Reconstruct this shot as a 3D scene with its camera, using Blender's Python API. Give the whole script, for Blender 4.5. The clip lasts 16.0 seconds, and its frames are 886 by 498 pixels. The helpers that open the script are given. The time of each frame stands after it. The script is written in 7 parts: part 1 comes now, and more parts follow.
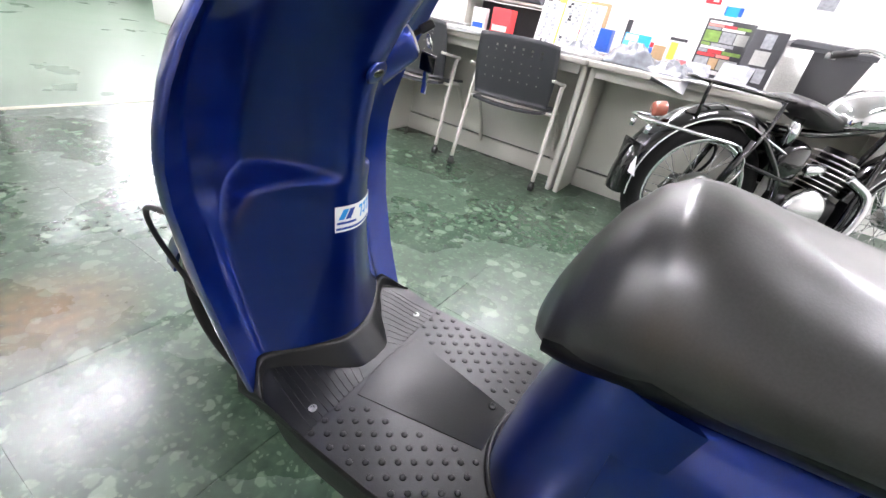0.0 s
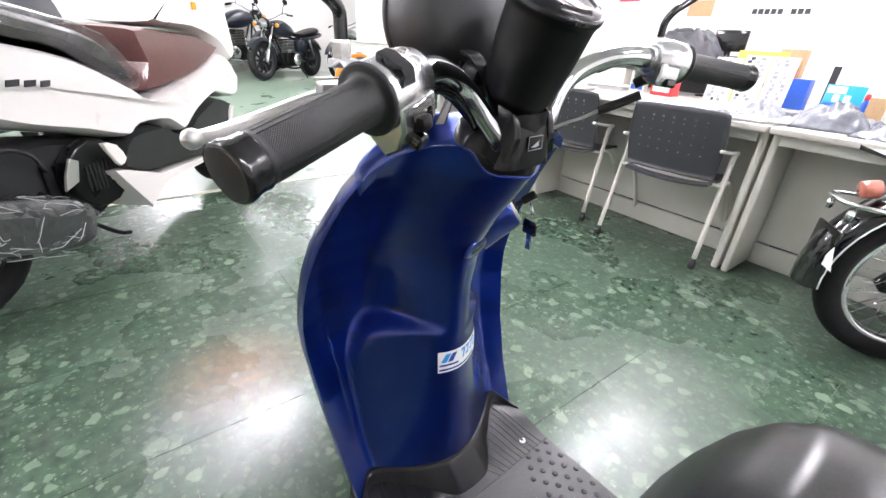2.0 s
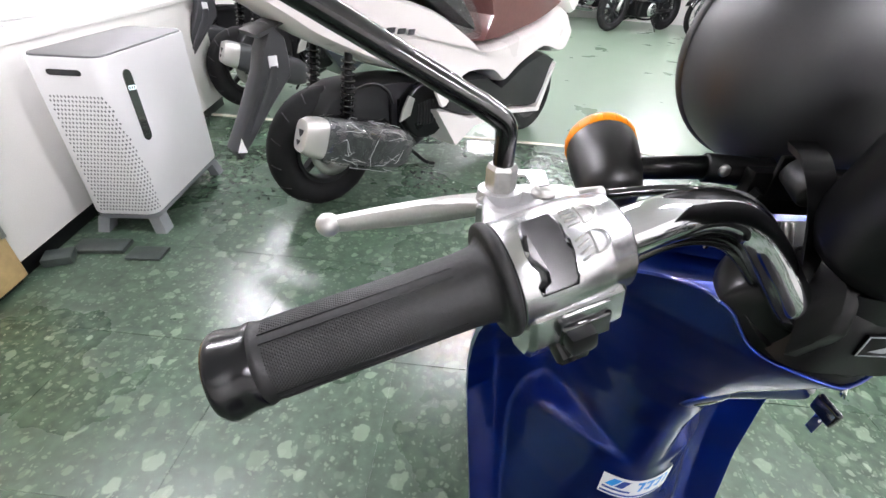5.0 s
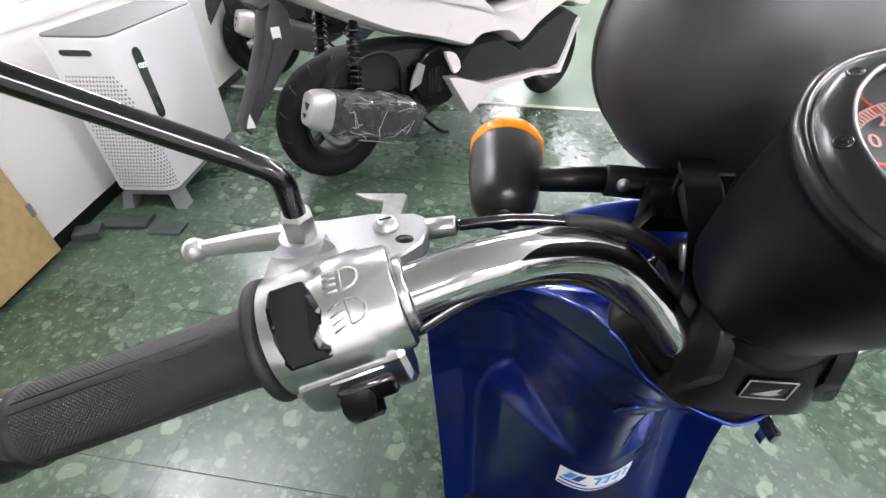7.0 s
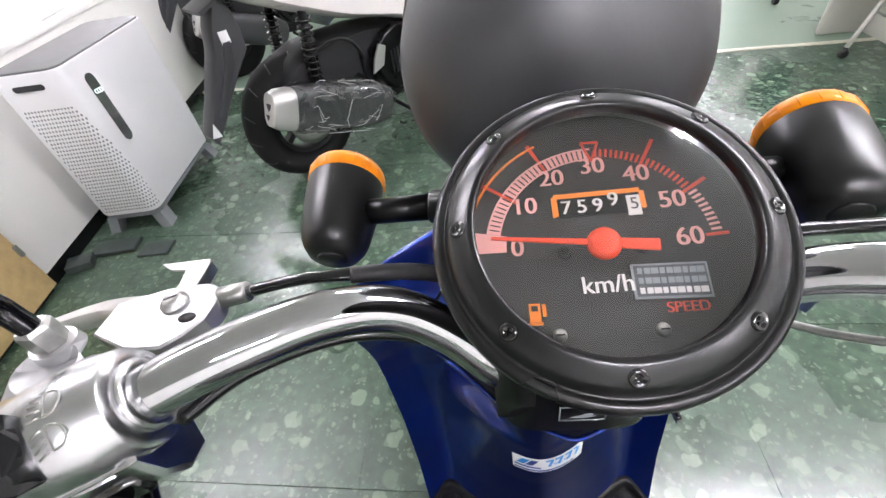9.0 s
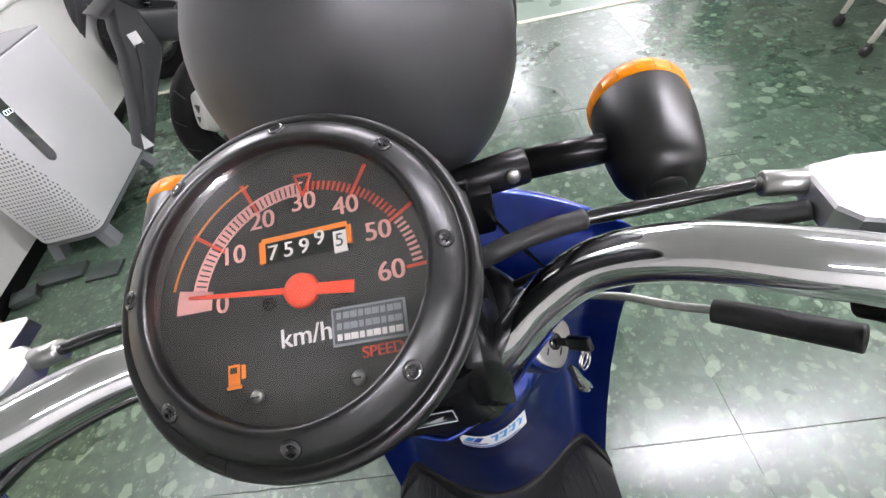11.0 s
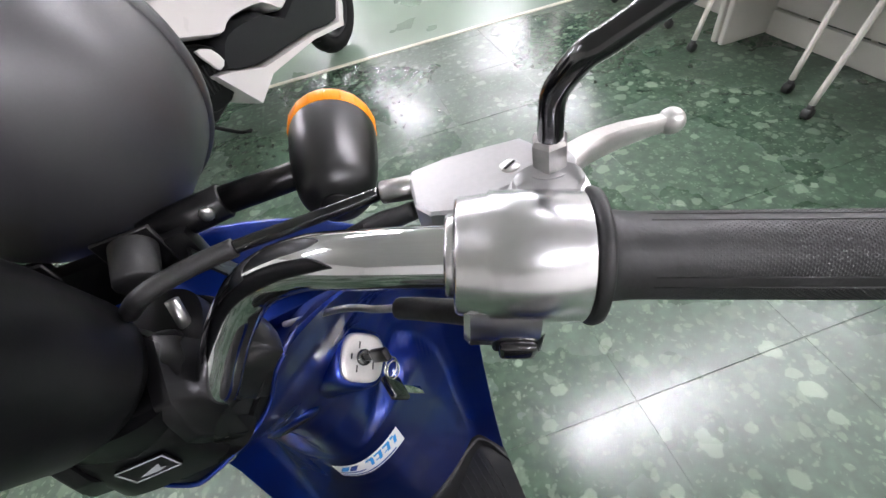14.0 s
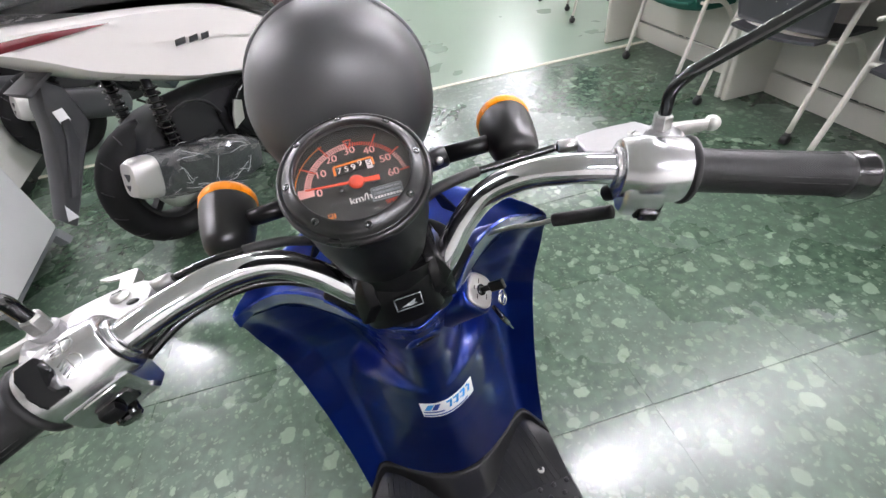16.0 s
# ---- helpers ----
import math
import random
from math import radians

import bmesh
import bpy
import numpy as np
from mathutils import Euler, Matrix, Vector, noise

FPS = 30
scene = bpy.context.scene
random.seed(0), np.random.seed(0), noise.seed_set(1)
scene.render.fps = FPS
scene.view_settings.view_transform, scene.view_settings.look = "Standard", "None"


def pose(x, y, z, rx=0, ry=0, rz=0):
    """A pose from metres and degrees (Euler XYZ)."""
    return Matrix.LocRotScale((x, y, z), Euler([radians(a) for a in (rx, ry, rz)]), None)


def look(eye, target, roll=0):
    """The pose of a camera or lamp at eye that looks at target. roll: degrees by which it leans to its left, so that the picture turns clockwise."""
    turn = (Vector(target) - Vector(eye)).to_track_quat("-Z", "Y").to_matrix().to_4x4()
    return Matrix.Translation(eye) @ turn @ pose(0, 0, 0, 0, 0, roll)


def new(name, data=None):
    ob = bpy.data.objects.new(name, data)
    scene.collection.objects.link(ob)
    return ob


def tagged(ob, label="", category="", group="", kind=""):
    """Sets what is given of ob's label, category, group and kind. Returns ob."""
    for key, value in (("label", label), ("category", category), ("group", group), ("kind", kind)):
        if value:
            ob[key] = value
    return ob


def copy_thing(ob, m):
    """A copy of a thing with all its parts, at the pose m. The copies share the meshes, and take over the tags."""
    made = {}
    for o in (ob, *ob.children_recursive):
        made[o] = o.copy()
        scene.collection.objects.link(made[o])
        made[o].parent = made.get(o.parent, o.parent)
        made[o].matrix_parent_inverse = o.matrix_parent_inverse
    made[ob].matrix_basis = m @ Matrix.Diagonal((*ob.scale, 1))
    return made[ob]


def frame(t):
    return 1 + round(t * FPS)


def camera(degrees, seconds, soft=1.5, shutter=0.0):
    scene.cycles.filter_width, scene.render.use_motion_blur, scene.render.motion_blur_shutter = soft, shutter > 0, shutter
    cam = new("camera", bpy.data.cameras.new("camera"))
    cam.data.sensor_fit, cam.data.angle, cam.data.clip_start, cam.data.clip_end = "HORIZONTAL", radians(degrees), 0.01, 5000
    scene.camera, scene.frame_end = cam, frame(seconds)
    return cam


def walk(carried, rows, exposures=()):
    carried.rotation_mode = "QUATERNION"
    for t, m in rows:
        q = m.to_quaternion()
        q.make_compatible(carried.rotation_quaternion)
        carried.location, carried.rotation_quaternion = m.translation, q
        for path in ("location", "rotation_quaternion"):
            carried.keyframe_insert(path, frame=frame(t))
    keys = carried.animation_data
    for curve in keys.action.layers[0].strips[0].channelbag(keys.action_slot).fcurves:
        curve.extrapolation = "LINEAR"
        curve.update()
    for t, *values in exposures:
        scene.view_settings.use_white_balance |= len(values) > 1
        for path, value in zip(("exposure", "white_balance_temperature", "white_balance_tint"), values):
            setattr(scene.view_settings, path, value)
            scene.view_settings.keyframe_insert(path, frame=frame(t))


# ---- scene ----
cam = camera(92.9, 16.0)
PATH = [
    (0, (-0.475, -0.302, 0.865), (1.096, 0.451, -0.116), 11.3),
    (0.5, (-0.452, -0.29, 0.924), (1.067, 0.606, -0.019), 8.7),
    (1, (-0.426, -0.285, 0.98), (1.006, 0.77, 0.066), 5.8),
    (1.5, (-0.395, -0.302, 1.019), (0.928, 0.9, 0.122), 4.1),
    (2, (-0.394, -0.314, 1.041), (0.764, 1.046, 0.142), 3.5),
    (2.5, (-0.369, -0.295, 1.056), (0.687, 1.137, 0.144), 3.6),
    (3, (-0.344, -0.275, 1.072), (0.527, 1.256, 0.125), 1.2),
    (3.5, (-0.329, -0.248, 1.072), (0.283, 1.371, 0.069), 2.0),
    (4, (-0.313, -0.214, 1.085), (0.026, 1.455, 0.036), 3.5),
    (6.5, (-0.203, -0.177, 1.122), (-0.34, 1.362, -0.147), 2.5),
    (7, (-0.18, -0.157, 1.132), (-0.315, 1.368, -0.155), 1.0),
    (7.5, (-0.155, -0.149, 1.145), (-0.292, 1.36, -0.161), -1.1),
    (8, (-0.123, -0.141, 1.15), (-0.274, 1.352, -0.171), -4.0),
    (10.5, (-0.017, -0.101, 1.157), (-0.179, 1.248, -0.31), -13.1),
    (11, (0.003, -0.104, 1.152), (-0.092, 1.242, -0.325), -13.7),
    (11.5, (0.025, -0.104, 1.147), (-0.002, 1.234, -0.339), -13.2),
    (12, (0.052, -0.107, 1.14), (0.088, 1.223, -0.353), -12.8),
    (12.5, (0.076, -0.113, 1.137), (0.163, 1.223, -0.349), -13.1),
    (13, (0.094, -0.12, 1.135), (0.219, 1.228, -0.337), -13.8),
    (13.5, (0.113, -0.128, 1.134), (0.288, 1.218, -0.334), -13.7),
    (14, (0.119, -0.139, 1.142), (0.345, 1.211, -0.316), -13.3),
    (14.5, (0.129, -0.173, 1.143), (0.399, 1.183, -0.303), -13.2),
    (15, (0.094, -0.202, 1.162), (0.372, 1.19, -0.247), -13.3),
    (15.5, (0.027, -0.227, 1.19), (0.316, 1.207, -0.175), -11.9),
    (16, (-0.037, -0.261, 1.204), (0.244, 1.205, -0.127), -9.4),
]
walk(cam, [(t, look(eye, target, roll)) for t, eye, target, roll in PATH],
     [(0, 0.36), (2.5, 0.31), (3.5, 0.36), (4, 0.32), (6.5, 0.10), (8, 0.10), (10.5, -0.02), (12.5, -0.10), (14.5, -0.16), (16, -0.02)])

# ---------------------------------------------------------------- light
scene.view_settings.exposure = 0.0
world = bpy.data.worlds.new("world")
scene.world = world
world.use_nodes = True
world.node_tree.nodes["Background"].inputs[0].default_value = (0.9, 0.95, 1.0, 1)
world.node_tree.nodes["Background"].inputs[1].default_value = 0.35

CEIL = 2.7
ROOM = pose(0, 0, 0, 0, 0, -2.4)          # the room stands turned a little against the scooter
# places of the ceiling tubes in the room's own axes
TUBES = [(2.84, 0.85), (1.52, 0.85), (-2.0, 0.9), (2.84, 5.3), (0.0, 3.2), (-2.5, 3.45), (0.9, 6.9), (2.8, 7.3), (-3.4, 5.2), (3.8, 9.4), (0.2, 9.4), (0.6, -2.0), (2.8, -2.2)]
LAMP_WATTS = 145.0


# ---------------------------------------------------------------- materials
def material(name, colour, rough=0.5, metal=0.0, vary=0.12, grain=60.0, bump=0.05, spots=4.0, coat=0.0, rough_vary=0.12, spec=0.5):
    """A plain surface with grain and stains at two sizes."""
    m = bpy.data.materials.new(name)
    m.use_nodes = True
    nt = m.node_tree
    b = nt.nodes["Principled BSDF"]
    b.inputs["Metallic"].default_value = metal
    b.inputs["Coat Weight"].default_value = coat
    b.inputs["Coat Roughness"].default_value = 0.06
    b.inputs["Specular IOR Level"].default_value = spec
    co = nt.nodes.new("ShaderNodeTexCoord")
    n1, n2 = nt.nodes.new("ShaderNodeTexNoise"), nt.nodes.new("ShaderNodeTexNoise")
    for n, s, d in ((n1, grain, 4), (n2, spots, 5)):
        n.inputs["Scale"].default_value, n.inputs["Detail"].default_value = s, d
        nt.links.new(co.outputs["Object"], n.inputs["Vector"])
    add = nt.nodes.new("ShaderNodeMath")
    add.operation = "ADD"
    nt.links.new(n1.outputs["Fac"], add.inputs[0])
    nt.links.new(n2.outputs["Fac"], add.inputs[1])
    ramp = nt.nodes.new("ShaderNodeMapRange")
    ramp.inputs["From Min"].default_value, ramp.inputs["From Max"].default_value = 0.7, 1.3
    ramp.inputs["To Min"].default_value, ramp.inputs["To Max"].default_value = 1 - vary, 1 + vary
    nt.links.new(add.outputs[0], ramp.inputs["Value"])
    mul = nt.nodes.new("ShaderNodeVectorMath")
    mul.operation = "SCALE"
    mul.inputs[0].default_value = colour[:3]
    last = ramp.outputs[0]
    nt.links.new(last, mul.inputs["Scale"])
    nt.links.new(mul.outputs[0], b.inputs["Base Color"])
    rr = nt.nodes.new("ShaderNodeMapRange")
    rr.inputs["From Min"].default_value, rr.inputs["From Max"].default_value = 0.3, 0.7
    rr.inputs["To Min"].default_value, rr.inputs["To Max"].default_value = max(0.02, rough * (1 - rough_vary)), min(1, rough * (1 + rough_vary))
    nt.links.new(n2.outputs["Fac"], rr.inputs["Value"])
    nt.links.new(rr.outputs[0], b.inputs["Roughness"])
    if bump:
        bp = nt.nodes.new("ShaderNodeBump")
        bp.inputs["Strength"].default_value, bp.inputs["Distance"].default_value = bump, 0.001
        nt.links.new(n1.outputs["Fac"], bp.inputs["Height"])
        nt.links.new(bp.outputs[0], b.inputs["Normal"])
    return m


def glow(name, colour, strength):
    m = bpy.data.materials.new(name)
    m.use_nodes = True
    b = m.node_tree.nodes["Principled BSDF"]
    b.inputs["Base Color"].default_value = (*colour, 1)
    b.inputs["Emission Color"].default_value = (*colour, 1)
    b.inputs["Emission Strength"].default_value = strength
    return m


def glass(name, colour=(1, 1, 1), rough=0.02, alpha=0.12):
    """Thin clear sheet: mostly see-through with a glossy face."""
    m = bpy.data.materials.new(name)
    m.use_nodes = True
    nt = m.node_tree
    nt.nodes.remove(nt.nodes["Principled BSDF"])
    out = nt.nodes["Material Output"]
    tr, gl, mx = nt.nodes.new("ShaderNodeBsdfTransparent"), nt.nodes.new("ShaderNodeBsdfGlossy"), nt.nodes.new("ShaderNodeMixShader")
    lw, fr = nt.nodes.new("ShaderNodeLayerWeight"), nt.nodes.new("ShaderNodeMath")
    lw.inputs[0].default_value = 0.5
    fr.operation = "POWER"
    fr.inputs[1].default_value = 5.0
    nt.links.new(lw.outputs["Facing"], fr.inputs[0])
    ad = nt.nodes.new("ShaderNodeMath")
    ad.operation = "ADD"
    ad.inputs[1].default_value = alpha
    tr.inputs[0].default_value = (*colour, 1)
    gl.inputs["Roughness"].default_value = rough
    nt.links.new(fr.outputs[0], ad.inputs[0])
    nt.links.new(ad.outputs[0], mx.inputs[0])
    nt.links.new(tr.outputs[0], mx.inputs[1])
    nt.links.new(gl.outputs[0], mx.inputs[2])
    nt.links.new(mx.outputs[0], out.inputs[0])
    return m


def terrazzo(name, base, chip, chip2, gloss):
    """Dark marbled sheet with pale broken chips in two sizes and worn polish."""
    m = bpy.data.materials.new(name)
    m.use_nodes = True
    nt = m.node_tree
    b = nt.nodes["Principled BSDF"]
    N, Lk = nt.nodes.new, nt.links.new
    co = N("ShaderNodeNewGeometry")
    warp = N("ShaderNodeTexNoise")
    warp.inputs["Scale"].default_value, warp.inputs["Detail"].default_value = 22.0, 3.0
    Lk(co.outputs["Position"], warp.inputs["Vector"])
    sc = N("ShaderNodeVectorMath")
    sc.operation = "MULTIPLY_ADD"
    sc.inputs[1].default_value = (0.045, 0.045, 0.0)
    Lk(warp.outputs["Color"], sc.inputs[0])
    Lk(co.outputs["Position"], sc.inputs[2])

    def chips(scale, r_low, r_high, soft):
        """Separate chips: every cell holds one of its own size, some none, cut off where it meets its neighbour."""
        v1, v2 = N("ShaderNodeTexVoronoi"), N("ShaderNodeTexVoronoi")
        v2.feature = "DISTANCE_TO_EDGE"
        for v in (v1, v2):
            v.inputs["Scale"].default_value = scale
            v.voronoi_dimensions = "2D"
            Lk(sc.outputs[0], v.inputs["Vector"])
        sep = N("ShaderNodeSeparateColor")
        Lk(v1.outputs["Color"], sep.inputs[0])
        size = N("ShaderNodeMapRange")
        size.clamp = False
        size.inputs["To Min"].default_value, size.inputs["To Max"].default_value = r_low, r_high
        Lk(sep.outputs[0], size.inputs["Value"])
        sub = N("ShaderNodeMath")
        sub.operation = "SUBTRACT"
        Lk(size.outputs[0], sub.inputs[0])
        Lk(v1.outputs["Distance"], sub.inputs[1])
        low = N("ShaderNodeMath")
        low.operation = "MINIMUM"
        Lk(sub.outputs[0], low.inputs[0])
        Lk(v2.outputs["Distance"], low.inputs[1])
        ed = N("ShaderNodeMapRange")
        ed.inputs["From Min"].default_value, ed.inputs["From Max"].default_value = 0.0, soft
        Lk(low.outputs[0], ed.inputs["Value"])
        tone = N("ShaderNodeMath")
        tone.operation = "MULTIPLY"
        Lk(ed.outputs[0], tone.inputs[0])
        mr = N("ShaderNodeMapRange")
        mr.inputs["To Min"].default_value, mr.inputs["To Max"].default_value = 0.10, 0.75
        Lk(sep.outputs[1], mr.inputs["Value"])
        Lk(mr.outputs[0], tone.inputs[1])
        return tone.outputs[0]

    big, mid, small = chips(16.0, -0.75, 0.50, 0.06), chips(30.0, -0.60, 0.52, 0.09), chips(75.0, -0.60, 0.55, 0.14)
    cloud = N("ShaderNodeTexNoise")
    cloud.inputs["Scale"].default_value, cloud.inputs["Detail"].default_value = 26.0, 6.0
    Lk(co.outputs["Position"], cloud.inputs["Vector"])
    c0 = N("ShaderNodeMix")
    c0.data_type = "RGBA"
    c0.inputs["A"].default_value = (*[v * 0.72 for v in base], 1)
    c0.inputs["B"].default_value = (*[v * 1.5 for v in base], 1)
    cr = N("ShaderNodeMapRange")
    cr.inputs["From Min"].default_value, cr.inputs["From Max"].default_value = 0.32, 0.7
    Lk(cloud.outputs["Fac"], cr.inputs["Value"])
    Lk(cr.outputs[0], c0.inputs["Factor"])
    c1, cm, c2 = N("ShaderNodeMix"), N("ShaderNodeMix"), N("ShaderNodeMix")
    for c, prev, fac, col in ((c1, c0, small, chip2), (cm, c1, mid, chip2), (c2, cm, big, chip)):
        c.data_type = "RGBA"
        Lk(prev.outputs["Result"], c.inputs["A"])
        c.inputs["B"].default_value = (*col, 1)
        Lk(fac, c.inputs["Factor"])
    # grime and a rusty stain
    st = N("ShaderNodeTexNoise")
    st.inputs["Scale"].default_value, st.inputs["Detail"].default_value = 1.6, 6.0
    Lk(co.outputs["Position"], st.inputs["Vector"])
    dist = N("ShaderNodeVectorMath")
    dist.operation = "DISTANCE"
    dist.inputs[1].default_value = (-0.2, 0.93, 0.0)
    Lk(co.outputs["Position"], dist.inputs[0])
    rs = N("ShaderNodeMapRange")
    rs.inputs["From Min"].default_value, rs.inputs["From Max"].default_value = 0.26, 0.05
    rs.inputs["To Max"].default_value = 0.62
    Lk(dist.outputs["Value"], rs.inputs["Value"])
    rn = N("ShaderNodeMath")
    rn.operation = "MULTIPLY"
    Lk(rs.outputs[0], rn.inputs[0])
    Lk(cloud.outputs["Fac"], rn.inputs[1])
    c3 = N("ShaderNodeMix")
    c3.data_type = "RGBA"
    c3.inputs["B"].default_value = (0.36, 0.17, 0.075, 1)
    Lk(c2.outputs["Result"], c3.inputs["A"])
    Lk(rn.outputs[0], c3.inputs["Factor"])
    Lk(c3.outputs["Result"], b.inputs["Base Color"])
    rr = N("ShaderNodeMapRange")
    rr.inputs["From Min"].default_value, rr.inputs["From Max"].default_value = 0.35, 0.68
    rr.inputs["To Min"].default_value, rr.inputs["To Max"].default_value = gloss * 0.6, gloss * 1.7
    Lk(st.outputs["Fac"], rr.inputs["Value"])
    Lk(rr.outputs[0], b.inputs["Roughness"])
    b.inputs["Specular IOR Level"].default_value = 0.6
    bp = N("ShaderNodeBump")
    bp.inputs["Strength"].default_value, bp.inputs["Distance"].default_value = 0.03, 0.002
    wav = N("ShaderNodeTexNoise")
    wav.inputs["Scale"].default_value, wav.inputs["Detail"].default_value = 9.0, 3.0
    Lk(co.outputs["Position"], wav.inputs["Vector"])
    Lk(wav.outputs["Fac"], bp.inputs["Height"])
    Lk(bp.outputs[0], b.inputs["Normal"])
    return m


M_FLOOR = terrazzo("green_terrazzo", (0.038, 0.066, 0.043), (0.23, 0.30, 0.22), (0.16, 0.215, 0.155), 0.26)
M_JOINT = material("floor_joint", (0.11, 0.14, 0.11), 0.6)
M_MAT = material("pale_green_sheet", (0.20, 0.275, 0.205), 0.3, vary=0.10, grain=90, spots=2.0, bump=0.02)
_nt = M_MAT.node_tree
_c = _nt.nodes.new("ShaderNodeTexCoord")
_m = _nt.nodes.new("ShaderNodeMapping")
_m.inputs["Rotation"].default_value, _m.inputs["Scale"].default_value = (0, 0, radians(45)), (45, 45, 45)
_m.inputs["Location"].default_value = (0, 0, 0.5)
_k = _nt.nodes.new("ShaderNodeTexChecker")
_k.inputs["Scale"].default_value = 1.0
_b = _nt.nodes.new("ShaderNodeBump")
_b.inputs["Strength"].default_value, _b.inputs["Distance"].default_value = 0.08, 0.0012
_nt.links.new(_c.outputs["Object"], _m.inputs["Vector"])
_nt.links.new(_m.outputs[0], _k.inputs["Vector"])
_nt.links.new(_k.outputs["Fac"], _b.inputs["Height"])
_nt.links.new(_b.outputs[0], _nt.nodes["Principled BSDF"].inputs["Normal"])
M_STRIP = material("cream_strip", (0.72, 0.70, 0.58), 0.35, vary=0.1)
M_WALL = material("white_wall", (0.82, 0.81, 0.78), 0.6, vary=0.04, grain=200, spots=1.2, bump=0.05)
M_CEIL = material("ceiling_white", (0.72, 0.72, 0.71), 0.8, vary=0.05, grain=120)
M_BLUE = material("metallic_blue_paint", (0.002, 0.021, 0.20), 0.3, metal=0.8, vary=0.12, grain=900, bump=0.0, spots=5, coat=1.0, rough_vary=0.1, spec=0.3)
M_BLACK = material("satin_black_paint", (0.0035, 0.0035, 0.004), 0.3, spec=0.3, vary=0.15, grain=500, bump=0.04, spots=8)
M_MATT = material("matt_black_shell", (0.028, 0.028, 0.031), 0.45, spec=0.8, vary=0.08, grain=700, bump=0.03, spots=6)
M_CUP = material("satin_black_cup", (0.0045, 0.0045, 0.005), 0.4, vary=0.1, grain=500, bump=0.03, spots=6, spec=0.2)
M_GLOSSB = material("gloss_black", (0.003, 0.003, 0.0035), 0.14, vary=0.1, grain=300, bump=0.0, spots=8, coat=0.6)
M_BEZEL = material("satin_black_bezel", (0.0035, 0.0035, 0.004), 0.3, vary=0.1, grain=300, bump=0.0, spots=8, spec=0.6)
M_GRIPEND = material("glossy_grip_end", (0.006, 0.006, 0.007), 0.2, vary=0.1, grain=300, bump=0.0, spots=8, spec=0.5)
M_RUBBER = material("black_rubber", (0.0115, 0.0115, 0.012), 0.52, spec=0.42, vary=0.2, grain=400, bump=0.2, spots=12)
M_TYRE = material("tyre_rubber", (0.006, 0.006, 0.0065), 0.75, vary=0.25, grain=250, bump=0.3, spots=9, spec=0.3)
M_PLASTIC = material("black_board_plastic", (0.006, 0.0063, 0.007), 0.38, spec=0.3, vary=0.2, grain=350, bump=0.12, spots=10)
M_SEAT = material("seat_vinyl", (0.018, 0.018, 0.0178), 0.36, spec=0.75, vary=0.42, grain=420, bump=0.1, spots=7)
M_CHROME = material("chrome", (0.68, 0.685, 0.70), 0.05, metal=1.0, vary=0.03, grain=120, bump=0.01, spots=10)
M_ALU = material("polished_aluminium", (0.72, 0.72, 0.735), 0.24, metal=1.0, vary=0.05, grain=400, bump=0.04, spots=14)
M_SILVER = material("silver_paint", (0.62, 0.61, 0.59), 0.35, metal=0.75, vary=0.06, grain=500, bump=0.05)
M_CAST = material("bright_cast_aluminium", (0.47, 0.47, 0.475), 0.4, metal=0.8, vary=0.05, grain=350, bump=0.08, spots=12)
M_STEEL = material("zinc_steel", (0.5, 0.5, 0.48), 0.35, metal=1.0, vary=0.2, grain=200, bump=0.1)
M_WHITE = material("white_print", (0.85, 0.85, 0.85), 0.4, vary=0.03)
M_RED = material("red_dial_print", (0.80, 0.07, 0.025), 0.5, vary=0.03, bump=0.0)
M_PINK = material("pink_dial_print", (0.85, 0.42, 0.38), 0.5, vary=0.03, bump=0.0)
M_ORANGE = material("orange_dial_print", (0.95, 0.26, 0.03), 0.5, vary=0.03, bump=0.0)
M_DIALW = material("white_dial_print", (0.86, 0.82, 0.80), 0.5, vary=0.03, bump=0.0)
M_DIAL = material("dial_black", (0.030, 0.028, 0.028), 0.55, vary=0.06, grain=300, bump=0.0)
M_LABELG = material("grey_label", (0.32, 0.34, 0.36), 0.4, vary=0.05)
M_LABELF = material("label_dark_field", (0.10, 0.11, 0.12), 0.5, vary=0.05)
M_AMBER = material("amber_lens", (0.98, 0.30, 0.004), 0.3, vary=0.1, coat=0.25, spec=0.3)
M_WINKER = material("winker_black_paint", (0.0035, 0.0035, 0.004), 0.38, vary=0.1, grain=500, bump=0.03, spots=6, spec=0.6)
M_GLASS = glass("clear_glass", alpha=0.15, rough=0.08)
M_SKY = material("sticker_light_blue", (0.02, 0.32, 0.75), 0.35, vary=0.03)
M_DBLUE = material("sticker_dark_blue", (0.01, 0.05, 0.30), 0.35, vary=0.03)

# ---------------------------------------------------------------- building helpers
def thing(name, m, label, category, group="", kind=""):
    ob = new(name)
    ob.empty_display_size = 0.05
    ob.matrix_world = m
    return tagged(ob, label, category, group, kind)


def part(name, bm, mat, parent, label="", smooth=True, angle=40):
    """Links a bmesh as one mesh object under a thing or a part."""
    me = bpy.data.meshes.new(name)
    if smooth:
        lim = radians(angle)
        for f in bm.faces:
            f.smooth = True
        for e in bm.edges:
            if len(e.link_faces) == 2 and e.calc_face_angle(0.0) > lim:
                e.smooth = False
    bm.normal_update()
    bm.to_mesh(me)
    bm.free()
    me.materials.append(mat)
    ob = new(name, me)
    ob.parent = parent
    if label:
        ob["label"] = label
    return ob


def solo(name, bm, mat, m, label, category, group="", kind="", smooth=True, angle=40):
    ob = part(name, bm, mat, None, label, smooth, angle)
    ob.matrix_world = m
    return tagged(ob, label, category, group, kind)


def B():
    return bmesh.new()


